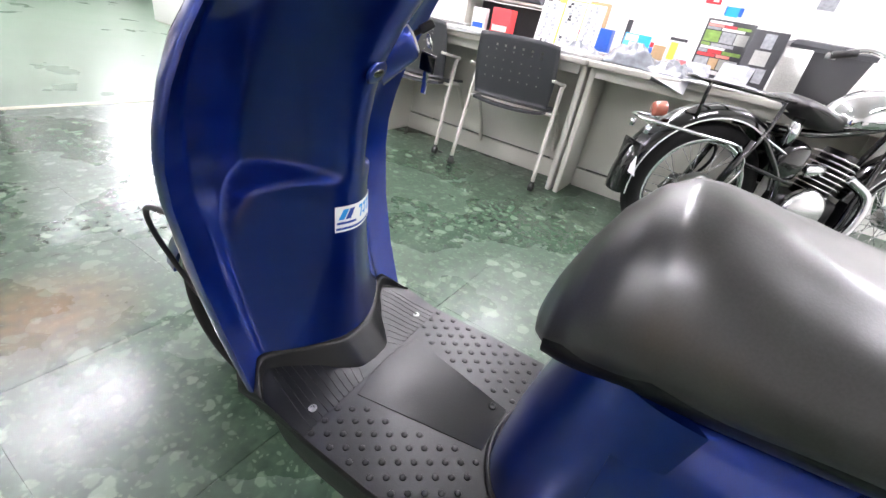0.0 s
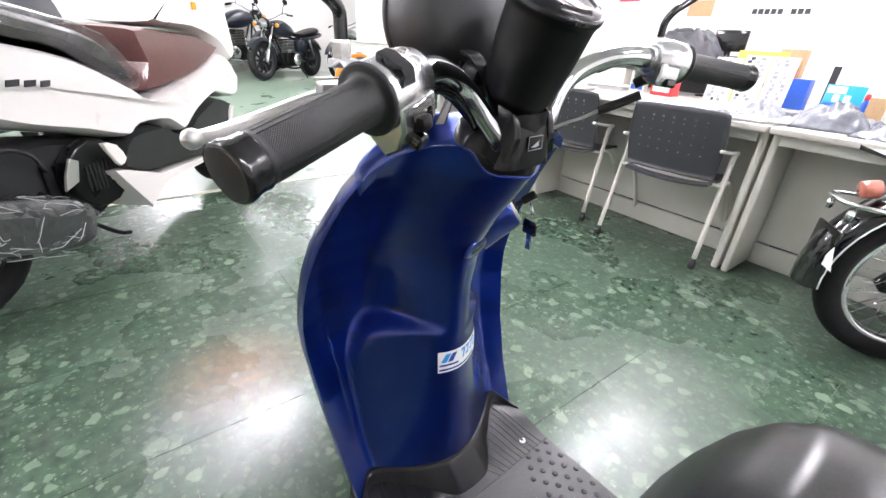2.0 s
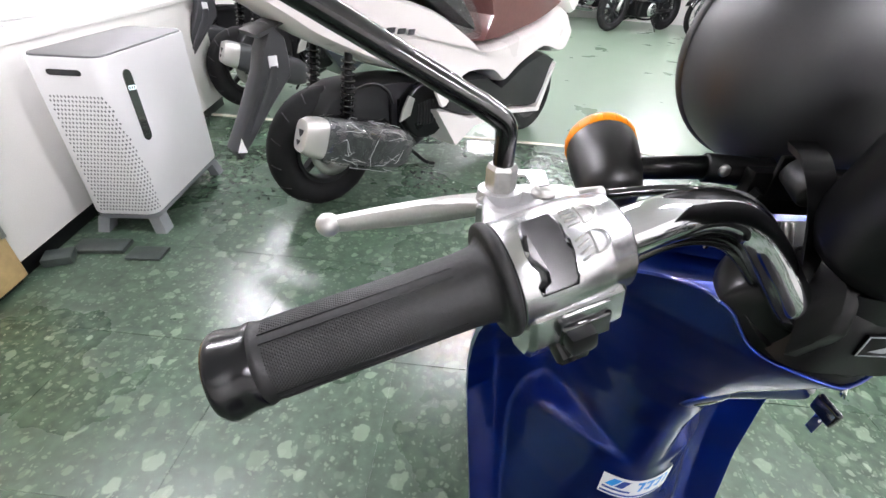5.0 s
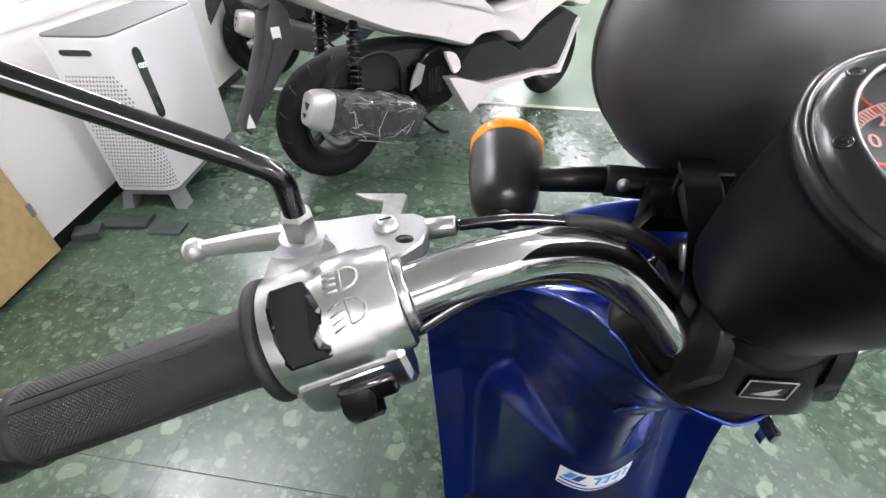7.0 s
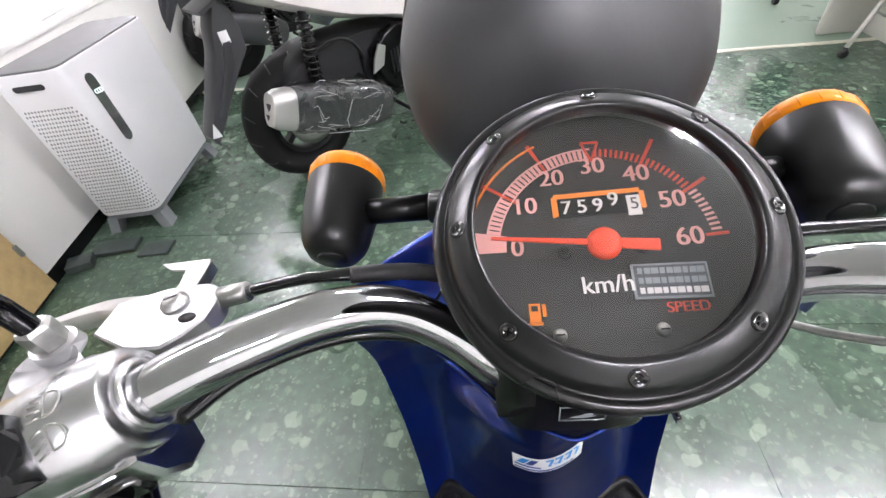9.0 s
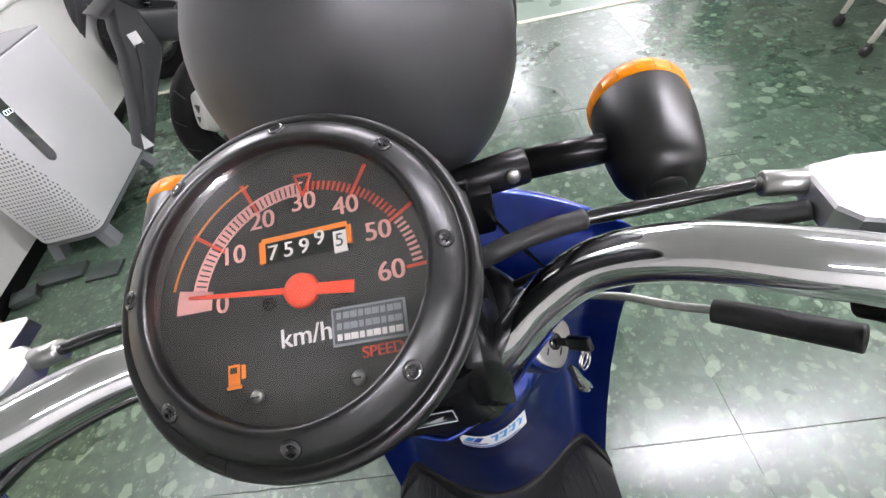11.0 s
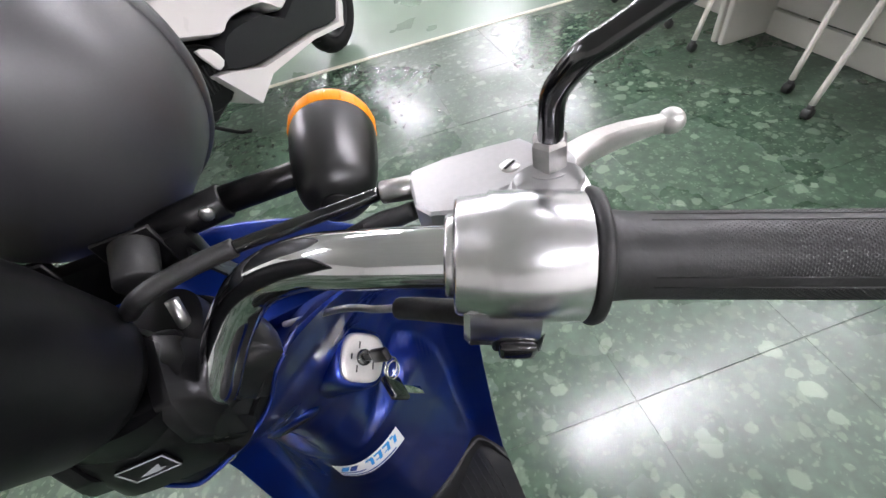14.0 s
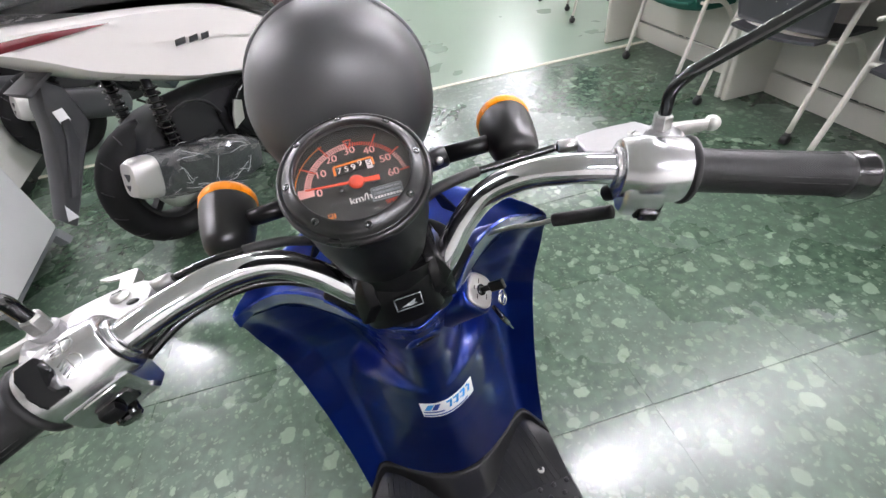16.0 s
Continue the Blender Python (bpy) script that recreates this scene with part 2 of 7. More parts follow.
def box(size, at=(0, 0, 0), bevel=0.0, seg=2, bm=None, rot=None):
    b = bmesh.new()
    bmesh.ops.create_cube(b, size=1.0)
    bmesh.ops.scale(b, vec=size, verts=b.verts)
    if bevel:
        bmesh.ops.bevel(b, geom=b.edges[:], offset=bevel, segments=seg, profile=0.6, affect="EDGES", clamp_overlap=True)
    if rot:
        bmesh.ops.transform(b, matrix=rot, verts=b.verts)
    bmesh.ops.translate(b, vec=at, verts=b.verts)
    return merge(bm, b)


def merge(bm, b):
    if bm is None:
        return b
    me = bpy.data.meshes.new("tmp")
    b.to_mesh(me)
    b.free()
    bm.from_mesh(me)
    bpy.data.meshes.remove(me)
    return bm


def frame_of(a, b):
    """Turn that lays z along a to b."""
    d = Vector(b) - Vector(a)
    return d.to_track_quat("Z", "Y").to_matrix().to_4x4(), d.length


def rod(a, b, r, r2=None, seg=20, cap=True, bevel=0.0, bm=None):
    q, n = frame_of(a, b)
    prof = [(r, 0), (r if r2 is None else r2, n)]
    if bevel:
        prof = [(r - bevel, 0), (r, bevel), ((r2 or r), n - bevel), ((r2 or r) - bevel, n)]
    return lathe(prof, Matrix.Translation(a) @ q, seg, cap, bm)


def lathe(profile, m=Matrix(), seg=32, cap=True, bm=None):
    """Turns (radius, height) pairs round the z axis of m."""
    b = bm or bmesh.new()
    rings = []
    for r, z in profile:
        if r < 1e-6:
            rings.append([b.verts.new(m @ Vector((0, 0, z)))])
        else:
            rings.append([b.verts.new(m @ Vector((r * math.cos(2 * math.pi * k / seg), r * math.sin(2 * math.pi * k / seg), z))) for k in range(seg)])
    for p, q in zip(rings, rings[1:]):
        for k in range(seg):
            j = (k + 1) % seg
            if len(p) == 1 and len(q) == 1:
                continue
            if len(p) == 1:
                b.faces.new((p[0], q[k], q[j])[::-1])
            elif len(q) == 1:
                b.faces.new((p[k], p[j], q[0]))
            else:
                b.faces.new((p[k], p[j], q[j], q[k]))
    if cap:
        if len(rings[0]) > 1:
            b.faces.new(rings[0][::-1])
        if len(rings[-1]) > 1:
            b.faces.new(rings[-1])
    return b


def spline(points, n=8):
    """Smooth run of points through the given ones."""
    P = [Vector(p) for p in points]
    if len(P) < 3:
        return P
    P = [2 * P[0] - P[1]] + P + [2 * P[-1] - P[-2]]
    out = []
    for i in range(1, len(P) - 2):
        for k in range(n):
            t = k / n
            a, b, c, d = P[i - 1:i + 3]
            out.append(0.5 * ((2 * b) + (c - a) * t + (2 * a - 5 * b + 4 * c - d) * t * t + (3 * b - a - 3 * c + d) * t ** 3))
    return out + [P[-2]]


def tube(points, r, seg=14, n=8, bm=None, smooth=True, radii=None):
    pts = spline(points, n) if smooth else [Vector(p) for p in points]
    b = bm or bmesh.new()
    rings, up = [], None
    for i, p in enumerate(pts):
        d = (pts[min(i + 1, len(pts) - 1)] - pts[max(i - 1, 0)]).normalized()
        if up is None:
            up = d.orthogonal().normalized()
        up = (up - up.dot(d) * d).normalized()
        side = d.cross(up)
        rad = r if radii is None else float(np.interp(i / (len(pts) - 1), np.linspace(0, 1, len(radii)), radii))
        rings.append([b.verts.new(p + rad * (math.cos(2 * math.pi * k / seg) * up + math.sin(2 * math.pi * k / seg) * side)) for k in range(seg)])
    for p, q in zip(rings, rings[1:]):
        for k in range(seg):
            b.faces.new((p[k], p[(k + 1) % seg], q[(k + 1) % seg], q[k]))
    b.faces.new(rings[0][::-1])
    b.faces.new(rings[-1])
    return b


def loft(rings, closed=True, caps=True, bm=None):
    """Skin over rings of equal count."""
    b = bm or bmesh.new()
    R = [[b.verts.new(p) for p in ring] for ring in rings]
    n = len(R[0])
    for p, q in zip(R, R[1:]):
        for k in range(n if closed else n - 1):
            b.faces.new((p[k], p[(k + 1) % n], q[(k + 1) % n], q[k]))
    if caps and closed:
        b.faces.new(R[0][::-1])
        b.faces.new(R[-1])
    bmesh.ops.recalc_face_normals(b, faces=b.faces[:])
    return b


def puffy(profile, y0, y1, inset=0.02, m=Matrix(), bm=None, steps=3):
    """Side outline (x, z) given thickness from y0 to y1, with rounded flanks."""
    P = [Vector((x, z)) for x, z in profile]
    n = len(P)
    cen = sum(P, Vector((0, 0))) / n
    area = sum(P[i].x * P[(i + 1) % n].y - P[(i + 1) % n].x * P[i].y for i in range(n))
    sgn = 1 if area > 0 else -1
    nor = []
    for i in range(n):
        e = (P[(i + 1) % n] - P[i - 1])
        e = e.normalized() if e.length > 1e-9 else Vector((1, 0))
        nor.append(Vector((-e.y, e.x)) * sgn)
    rings = []
    half = (y1 - y0) / 2
    for k in range(-steps, steps + 1):
        t = k / steps
        y = (y0 + y1) / 2 + half * math.sin(t * math.pi / 2)
        d = inset * (1 - math.cos(t * math.pi / 2))
        rings.append([m @ Vector((p.x + d * q.x, y, p.y + d * q.y)) for p, q in zip(P, nor)])
    return loft(rings, True, True, bm)


def smooth_outline(points, n=4):
    P = [Vector((*p, 0)) for p in points]
    out = []
    k = len(P)
    for i in range(k):
        a, b, c, d = P[i - 1], P[i], P[(i + 1) % k], P[(i + 2) % k]
        for j in range(n):
            t = j / n
            v = 0.5 * ((2 * b) + (c - a) * t + (2 * a - 5 * b + 4 * c - d) * t * t + (3 * b - a - 3 * c + d) * t ** 3)
            out.append((v.x, v.y))
    return out


def torus(R, r, m=Matrix(), seg=40, sub=12, squash=1.0, bm=None):
    b = bm or bmesh.new()
    rings = []
    for i in range(seg):
        a = 2 * math.pi * i / seg
        rings.append([b.verts.new(m @ Vector(((R + r * math.cos(t)) * math.cos(a), (R + r * math.cos(t)) * math.sin(a), r * squash * math.sin(t)))) for t in (2 * math.pi * k / sub for k in range(sub))])
    for i in range(seg):
        p, q = rings[i], rings[(i + 1) % seg]
        for k in range(sub):
            b.faces.new((p[k], q[k], q[(k + 1) % sub], p[(k + 1) % sub]))
    return b


def text_mesh(body, size, m, bm=None, depth=0.0, align="CENTER"):
    cu = bpy.data.curves.new("txt", "FONT")
    cu.body, cu.size, cu.align_x, cu.align_y, cu.extrude = body, size, align, "CENTER", depth
    ob = bpy.data.objects.new("txt", cu)
    scene.collection.objects.link(ob)
    me = bpy.data.meshes.new_from_object(ob.evaluated_get(bpy.context.evaluated_depsgraph_get()))
    me.transform(m)
    b = bm or bmesh.new()
    b.from_mesh(me)
    bpy.data.objects.remove(ob)
    bpy.data.curves.remove(cu)
    bpy.data.meshes.remove(me)
    return b


def interp(x, xs, ys):
    return float(np.interp(x, xs, ys))


def sstep(t):
    t = max(0.0, min(1.0, t))
    return t * t * (3 - 2 * t)

# ---------------------------------------------------------------- the room
def setting(name, bm, mat, label, smooth=False, m=ROOM):
    return solo(name, bm, mat, m, label, "", kind="structure", smooth=smooth)


U0, U1, V0, V1, STEP_V = -4.2, 3.5, -4.0, 11.8, 2.82
UF, VF = 6.6, 7.6          # the far bay is wider
floor = setting("floor", box((U1 - U0 + 0.4, STEP_V - V0 + 0.2, 0.05), ((U0 + U1) / 2, (V0 + STEP_V) / 2 - 0.1, -0.029)), M_JOINT, "dark green marbled floor tiles, polished and worn, with thin joints")
setting("floor_far", box((UF - U0 + 0.4, V1 - STEP_V + 0.2, 0.05), ((U0 + UF) / 2, (V1 + STEP_V) / 2 + 0.1, -0.0265)), M_MAT, "pale green sheet floor with a soft sheen")
setting("trim", box((U1 - U0, 0.035, 0.012), ((U0 + U1) / 2, STEP_V, 0.001), 0.003), M_STRIP, "cream metal strip across the floor", True)
for name, size, at in (
    ("wall_east", (0.12, VF - V0, CEIL), (U1 + 0.06, (V0 + VF) / 2, CEIL / 2)),
    ("wall_return", (UF - U1 - 0.12, 0.12, CEIL), ((UF + U1 + 0.12) / 2, VF - 0.06, CEIL / 2)),
    ("wall_east_far", (0.12, V1 - VF + 0.12, CEIL), (UF + 0.06, (V1 + VF) / 2, CEIL / 2)),
    ("wall_west", (0.12, V1 - V0 + 0.4, CEIL), (U0 - 0.06, (V0 + V1) / 2, CEIL / 2)),
    ("wall_north", (UF - U0, 0.12, CEIL), ((U0 + UF) / 2, V1 + 0.06, CEIL / 2)),
    ("wall_south", (U1 - U0, 0.12, CEIL), ((U0 + U1) / 2, V0 - 0.06, CEIL / 2)),
):
    setting(name, box(size, at), M_WALL, "plain white painted wall")
setting("ceiling", box((UF - U0 + 0.3, V1 - V0 + 0.3, 0.1), ((U0 + UF) / 2, (V0 + V1) / 2, CEIL + 0.05)), M_CEIL, "white ceiling with fluorescent lamps")

M_TUBE = glow("fluorescent_tube", (0.98, 0.94, 1.02), LAMP_WATTS)
M_LAMPBOX = material("lamp_white_enamel", (0.8, 0.8, 0.8), 0.4)
first_lamp = None
for u, v in TUBES:
    m = ROOM @ pose(u, v, CEIL)
    if first_lamp is None:
        first_lamp = thing("ceiling_lamp", m, "white fluorescent ceiling lamp with two bare tubes, lit", "lamp", "ceiling lamps")
        part("housing", box((1.28, 0.2, 0.04), (0, 0, -0.02), 0.006), M_LAMPBOX, first_lamp)
        for dy in (-0.055, 0.055):
            part("tube", rod((-0.6, dy, -0.068), (0.6, dy, -0.068), 0.016, seg=10), M_TUBE, first_lamp, "glowing fluorescent tube")
            for dx in (-0.61, 0.61):
                part("socket", box((0.02, 0.04, 0.06), (dx, dy, -0.06), 0.003), M_LAMPBOX, first_lamp)
    else:
        copy_thing(first_lamp, m)
# ---------------------------------------------------------------- the blue scooter
SCOOTER = Matrix.Translation((0.009, 0, 0)) @ pose(0, 0, 0, 0, -2.2, 0)
scooter = thing("scooter", SCOOTER, "dark blue motor scooter with chrome handlebar and black seat", "scooter")

ZK = (0.28, 0.325, 0.407, 0.507, 0.607, 0.657, 0.707, 0.757, 0.807, 0.847, 0.887, 0.911, 0.965)
def edge_w(z): return interp(z, ZK, (0.184, 0.188, 0.194, 0.202, 0.209, 0.210, 0.208, 0.204, 0.196, 0.186, 0.176, 0.166, 0.160))
def edge_y(z): return interp(z, ZK, (0.092, 0.110, 0.142, 0.171, 0.187, 0.186, 0.173, 0.153, 0.127, 0.103, 0.076, 0.056, 0.026))
def col_y(z): return interp(z, (0.28, 0.34, 0.42, 0.50, 0.60, 0.70, 0.75, 0.79, 0.83, 0.87, 0.905, 0.96), (0.062, 0.064, 0.071, 0.077, 0.079, 0.074, 0.066, 0.053, 0.030, 0.002, -0.022, -0.034))
def front_y(z): return interp(z, (0.28, 0.40, 0.50, 0.60, 0.70, 0.80, 0.88, 0.93, 0.96), (0.15, 0.23, 0.265, 0.28, 0.270, 0.240, 0.195, 0.155, 0.128))


def inner_y(x, z):
    """The rider's side of the leg shield: a broad column below a shoulder, a slim one above, hollows and a lip."""
    a, w, ye, yc = abs(x), edge_w(z), edge_y(z), col_y(z)
    lip = 1.15 * interp(z, (0.28, 0.55, 0.66, 0.74, 0.84, 0.90), (0.030, 0.038, 0.034, 0.022, 0.012, 0.006))
    deep = ye + interp(z, (0.28, 0.36, 0.6, 0.66, 0.80, 0.90), (0.012, 0.016, 0.024, 0.022, 0.014, 0.004))
    low = yc + (deep - yc) * min(1.0, (a / 0.142)) ** 1.8
    hw = interp(z, (0.60, 0.70, 0.76, 0.83, 0.88, 0.93), (0.102, 0.104, 0.112, 0.124, 0.132, 0.125))
    q = min(1.0, a / hw)
    m = interp(z, (0.62, 0.74, 0.90), (0.9, 0.8, 0.45))
    up = yc + (deep - yc) * (m * sstep(q ** 1.4) + (1 - m) * math.sin(q * math.pi / 2) ** 1.35)
    zs = 0.636 - 8.0 * (a - 0.058) ** 2 - 1.2 * max(0.0, a - 0.118)          # the shoulder arches and falls away to the side
    k = sstep((z - zs + 0.008) / 0.018)
    y = low * (1 - k) + up * k
    t = max(0.0, min(1.0, (a - (w - lip)) / lip))
    return y + (ye - y) * t


def top_in(x): return interp(abs(x), (0, 0.040, 0.050, 0.062, 0.075, 0.093, 0.13, 0.150, 0.166, 0.21), (0.905, 0.909, 0.918, 0.936, 0.944, 0.943, 0.933, 0.922, 0.911, 0.909))
def top_out(x): return interp(abs(x), (0, 0.03, 0.076, 0.12, 0.15, 0.166, 0.21), (0.953, 0.950, 0.934, 0.919, 0.911, 0.908, 0.907))


def shield_bm():
    NX, NV, Z0 = 84, 120, 0.285
    rings = []
    for j in range(NV + 1):
        v = j / NV
        ring = []
        for i in range(NX + 1):
            s = -1 + 2 * i / NX
            z = Z0 + (top_in(s * 0.166) - Z0) * v
            x = s * edge_w(z)
            z = Z0 + (top_in(x) - Z0) * v
            ring.append((x, inner_y(x, z), z))
        for i in range(NX, -1, -1):
            th = math.pi * i / NX
            s = -math.cos(th)
            z = Z0 + (top_out(s * 0.166) - Z0) * v
            w = edge_w(z) + 0.002
            y = edge_y(z) + 0.006 + (front_y(z) - edge_y(z)) * (math.sin(th) ** interp(z, (0.60, 0.80, 0.90), (0.75, 0.95, 1.35)))
            ring.append((s * w, y, z))
        rings.append(ring)
    top, n = rings[-1], NX + 1
    for f, dz in ((0.05, 0.0018), (0.10, 0.0005), (0.22, -0.006), (0.42, -0.014)):
        nr = []
        for i, p in enumerate(top):
            q = top[2 * n - 1 - i]
            g = f if i < n else f * 0.6
            nr.append((p[0] + (q[0] - p[0]) * g, p[1] + (q[1] - p[1]) * g, p[2] + (q[2] - p[2]) * g + dz))
        rings.append(nr)
    return loft(rings, True, True)


shield = part("leg_shield", shield_bm(), M_BLUE, scooter, "glossy dark blue leg shield", angle=60)


def on_shield(x0, x1, z0, z1, off, nx=14, nz=4, shear=0.0):
    b = B()
    g = [[b.verts.new((x0 + (x1 - x0) * i / nx + shear * (j / nz), inner_y(x0 + (x1 - x0) * i / nx + shear * (j / nz), z0 + (z1 - z0) * j / nz) - off, z0 + (z1 - z0) * j / nz)) for i in range(nx + 1)] for j in range(nz + 1)]
    for j in range(nz):
        for i in range(nx):
            b.faces.new((g[j][i], g[j][i + 1], g[j + 1][i + 1], g[j + 1][i]))
    return b


# the dealer's sticker: shapes and bars only
part("sticker", on_shield(-0.0355, 0.0565, 0.545, 0.588, 0.0012, 18), M_WHITE, shield, "white dealer sticker with blue marks")
for x0, mat in ((-0.031, M_SKY), (-0.020, M_DBLUE)):
    part("mark", on_shield(x0, x0 + 0.009, 0.566, 0.583, 0.0016, 4, 3, 0.008), mat, shield)
for k, (dx, wid) in enumerate(((0.0, 0.010), (0.012, 0.011), (0.025, 0.010), (0.037, 0.005))):
    x0 = 0.006 + dx
    part("mark", on_shield(x0, x0 + wid, 0.578, 0.583, 0.0016, 3, 2), M_SKY, shield)
    part("mark", on_shield(x0 + wid * 0.3, x0 + wid * 0.3 + 0.0042, 0.562, 0.578, 0.0016, 3, 3, 0.003), M_SKY, shield)
    if 0 < k < 3:
        part("mark", on_shield(x0 - 0.001, x0 + wid - 0.002, 0.5655, 0.5685, 0.0017, 3, 1), M_SKY, shield)
part("mark", on_shield(-0.033, 0.000, 0.558, 0.562, 0.0016, 8, 1), M_DBLUE, shield)
part("mark", on_shield(-0.034, 0.044, 0.5485, 0.5525, 0.0016, 12, 1), M_DBLUE, shield)

# small hook recess below the neck
def shield_frame(x, z, lift):
    """Axes on the rider's side of the shield, z standing off the surface."""
    e = 0.004
    n = Vector(((inner_y(x + e, z) - inner_y(x - e, z)) / (2 * e), -1, (inner_y(x, z + e) - inner_y(x, z - e)) / (2 * e))).normalized()
    return Matrix.Translation(Vector((x, inner_y(x, z), z)) + n * lift) @ n.to_track_quat("Z", "Y").to_matrix().to_4x4()


HOOK = shield_frame(0.004, 0.780, 0.0)
part("hook_recess", lathe([(0.0, 0.0022), (0.010, 0.0020), (0.015, 0.0010), (0.0175, -0.002)], HOOK @ Matrix.Diagonal((1.45, 0.95, 1, 1)), 32), M_BLUE, scooter, "oval blue boss of the bag hook")
part("hook", lathe([(0.0, 0.0030), (0.006, 0.0030), (0.009, 0.0024), (0.0100, 0.0005)], HOOK @ Matrix.Diagonal((1.5, 0.62, 1, 1)), 24), M_GLOSSB, scooter, "small folded black bag hook")

# ignition switch with its keys, on a blue boss at the column's side
IGN = Matrix.Translation((0.085, 0.069, 0.820)) @ Vector((0.66, -0.52, 0.545)).to_track_quat("Z", "Y").to_matrix().to_4x4()
TURN = pose(0, 0, 0, 0, 0, 24)


def squarish(r, h, n=32, p=0.62):
    """A square ring with well rounded corners, r half a side, at height h over the lock."""
    return [IGN @ TURN @ Vector((r * math.copysign(abs(math.cos(q)) ** p, math.cos(q)), r * math.copysign(abs(math.sin(q)) ** p, math.sin(q)), h)) for q in (2 * math.pi * k / n for k in range(n))]


part("lock_boss", loft([squarish(0.0195, -0.001), squarish(0.0233, -0.0015), squarish(0.0253, -0.004), squarish(0.027, -0.012), squarish(0.029, -0.035), squarish(0.033, -0.065)]), M_BLUE, shield, angle=60)
ign = part("ignition_plate", loft([squarish(0.0175, 0.0022), squarish(0.0197, 0.0020), squarish(0.0208, 0.0010), squarish(0.0210, -0.002)]), M_SILVER, scooter, "silver ignition plate", angle=40)
for k, (x, y, wid) in enumerate(((-0.010, 0.006, 0.006), (0.010, 0.005, 0.006), (0.0, 0.012, 0.005), (-0.006, -0.010, 0.007))):
    part("plate_mark", box((wid, 0.0012, 0.0004), (x, y, 0.0024)), M_BLACK, ign).matrix_local = IGN @ TURN
part("key_barrel", lathe([(0.0, 0.005), (0.0058, 0.005), (0.0072, 0.004), (0.0072, 0.001)], IGN, 20), M_GLOSSB, ign)
part("key", merge(box((0.012, 0.006, 0.022), (0, 0, 0.027), 0.0024, 3), box((0.007, 0.0035, 0.014), (0, 0, 0.011), 0.001, 1)), M_BLACK, ign, "black-headed key in the lock").matrix_local = IGN @ pose(0, 0, 0, 0, 0, 65)
RING = Vector((0.1060, 0.0510, 0.817))
part("key_ring", torus(0.0085, 0.0009, Matrix.Translation(RING) @ pose(0, 0, 0, 80, 0, 50), 28, 6), M_CHROME, ign)
part("key_ring", torus(0.0075, 0.0009, Matrix.Translation(RING + Vector((0.001, -0.002, -0.002))) @ pose(0, 0, 0, 70, 30, 40), 28, 6), M_CHROME, ign)
KEY2 = Matrix.Translation((0.1010, 0.0455, 0.790)) @ Vector((-0.33, -0.24, 0.91)).to_track_quat("Y", "Z").to_matrix().to_4x4() @ pose(0, 0, 0, 0, -25, 0)
part("spare_key", box((0.023, 0.028, 0.006), (0, 0, 0), 0.0028, 3), M_GLOSSB, ign, "black-headed spare key hanging on the ring").matrix_local = KEY2
part("key_blade", box((0.0085, 0.038, 0.002), (0, -0.032, 0), 0.0006), M_CHROME, ign, "bright key blade").matrix_local = KEY2

# ---- black footboard
def board_outline(z):
    k = (0.30 - z) * 0.22
    return [(-0.186 + k, 0.075), (-0.194 + k, 0.0), (-0.197 + k, -0.12), (-0.195 + k, -0.30), (0.195 - k, -0.30), (0.197 - k, -0.12), (0.194 - k, 0.0), (0.186 - k, 0.075)]


board = part("footboard", loft([[(x * s, y, z) for x, y in board_outline(z)] for z, s in ((0.15, 0.97), (0.20, 1.0), (0.285, 1.0), (0.296, 0.995), (0.300, 0.975))]), M_PLASTIC, scooter, "black ribbed plastic footboard", angle=50)
# rim that rises against the shield, with ribbed aprons in the corners
def rim_top(x): return interp(abs(x), (0, 0.03, 0.065, 0.10, 0.125, 0.15, 0.165, 0.178, 0.19), (0.060, 0.061, 0.077, 0.099, 0.118, 0.130, 0.122, 0.103, 0.085))
def apron(x, y):
    """Height of the apron at a place on it."""
    a = abs(x)
    yf = rim_top(x) - interp(a, (0, 0.04, 0.085, 0.135, 0.18), (0.047, 0.045, 0.018, 0.010, 0.008))
    zf = interp(a, (0, 0.05, 0.09, 0.15, 0.19), (0.302, 0.303, 0.312, 0.322, 0.312))
    y0 = min(-0.002, yf - 0.01)
    return 0.3006 + (zf - 0.3006) * sstep((y - y0) / (yf - y0)), yf, y0


rim_rings = []
for i in range(61):
    x = -0.189 + 0.378 * i / 60
    y, a = rim_top(x), abs(x)
    up = 0.341 + 0.004 * sstep(a / 0.15) - 0.030 * max(0, a - 0.158) / 0.03
    zf, yf, y0 = apron(x, 1.0)
    ring = [(x, y + 0.055, 0.29), (x, y + 0.055, up - 0.010), (x, y + 0.010, up - 0.002), (x, y + 0.003, up + 0.001), (x, y - 0.003, up - 0.001), (x, y - 0.006, up - 0.006), (x, yf + 0.003, zf + 0.004), (x, yf, zf)]
    for k in range(1, 6):
        yk = yf + (y0 - yf) * k / 5
        ring.append((x, yk, apron(x, yk)[0]))
    ring.append((x, y0 - 0.003, 0.29))
    rim_rings.append(ring)
part("footboard_rim", loft(rim_rings), M_PLASTIC, scooter, "raised black rim of the footboard", angle=50)
ribs = B()
for k in range(30):
    x = -0.172 + 0.344 * k / 29
    _, yf, y0 = apron(x, 0)
    sk = math.copysign(0.02, -x)
    pts = [Vector((x + sk * j / 5, y0 + (yf - 0.004 - y0) * j / 5, 0)) for j in range(6)]
    for p in pts:
        p.z = apron(p.x, min(p.y, apron(p.x, 0)[1]))[0] + 0.0002
    if abs(x) > 0.05:
        tube(pts, 0.0006, 5, 1, ribs)
tagged(part("grip_ribs", ribs, M_PLASTIC, board), kind="stuff")
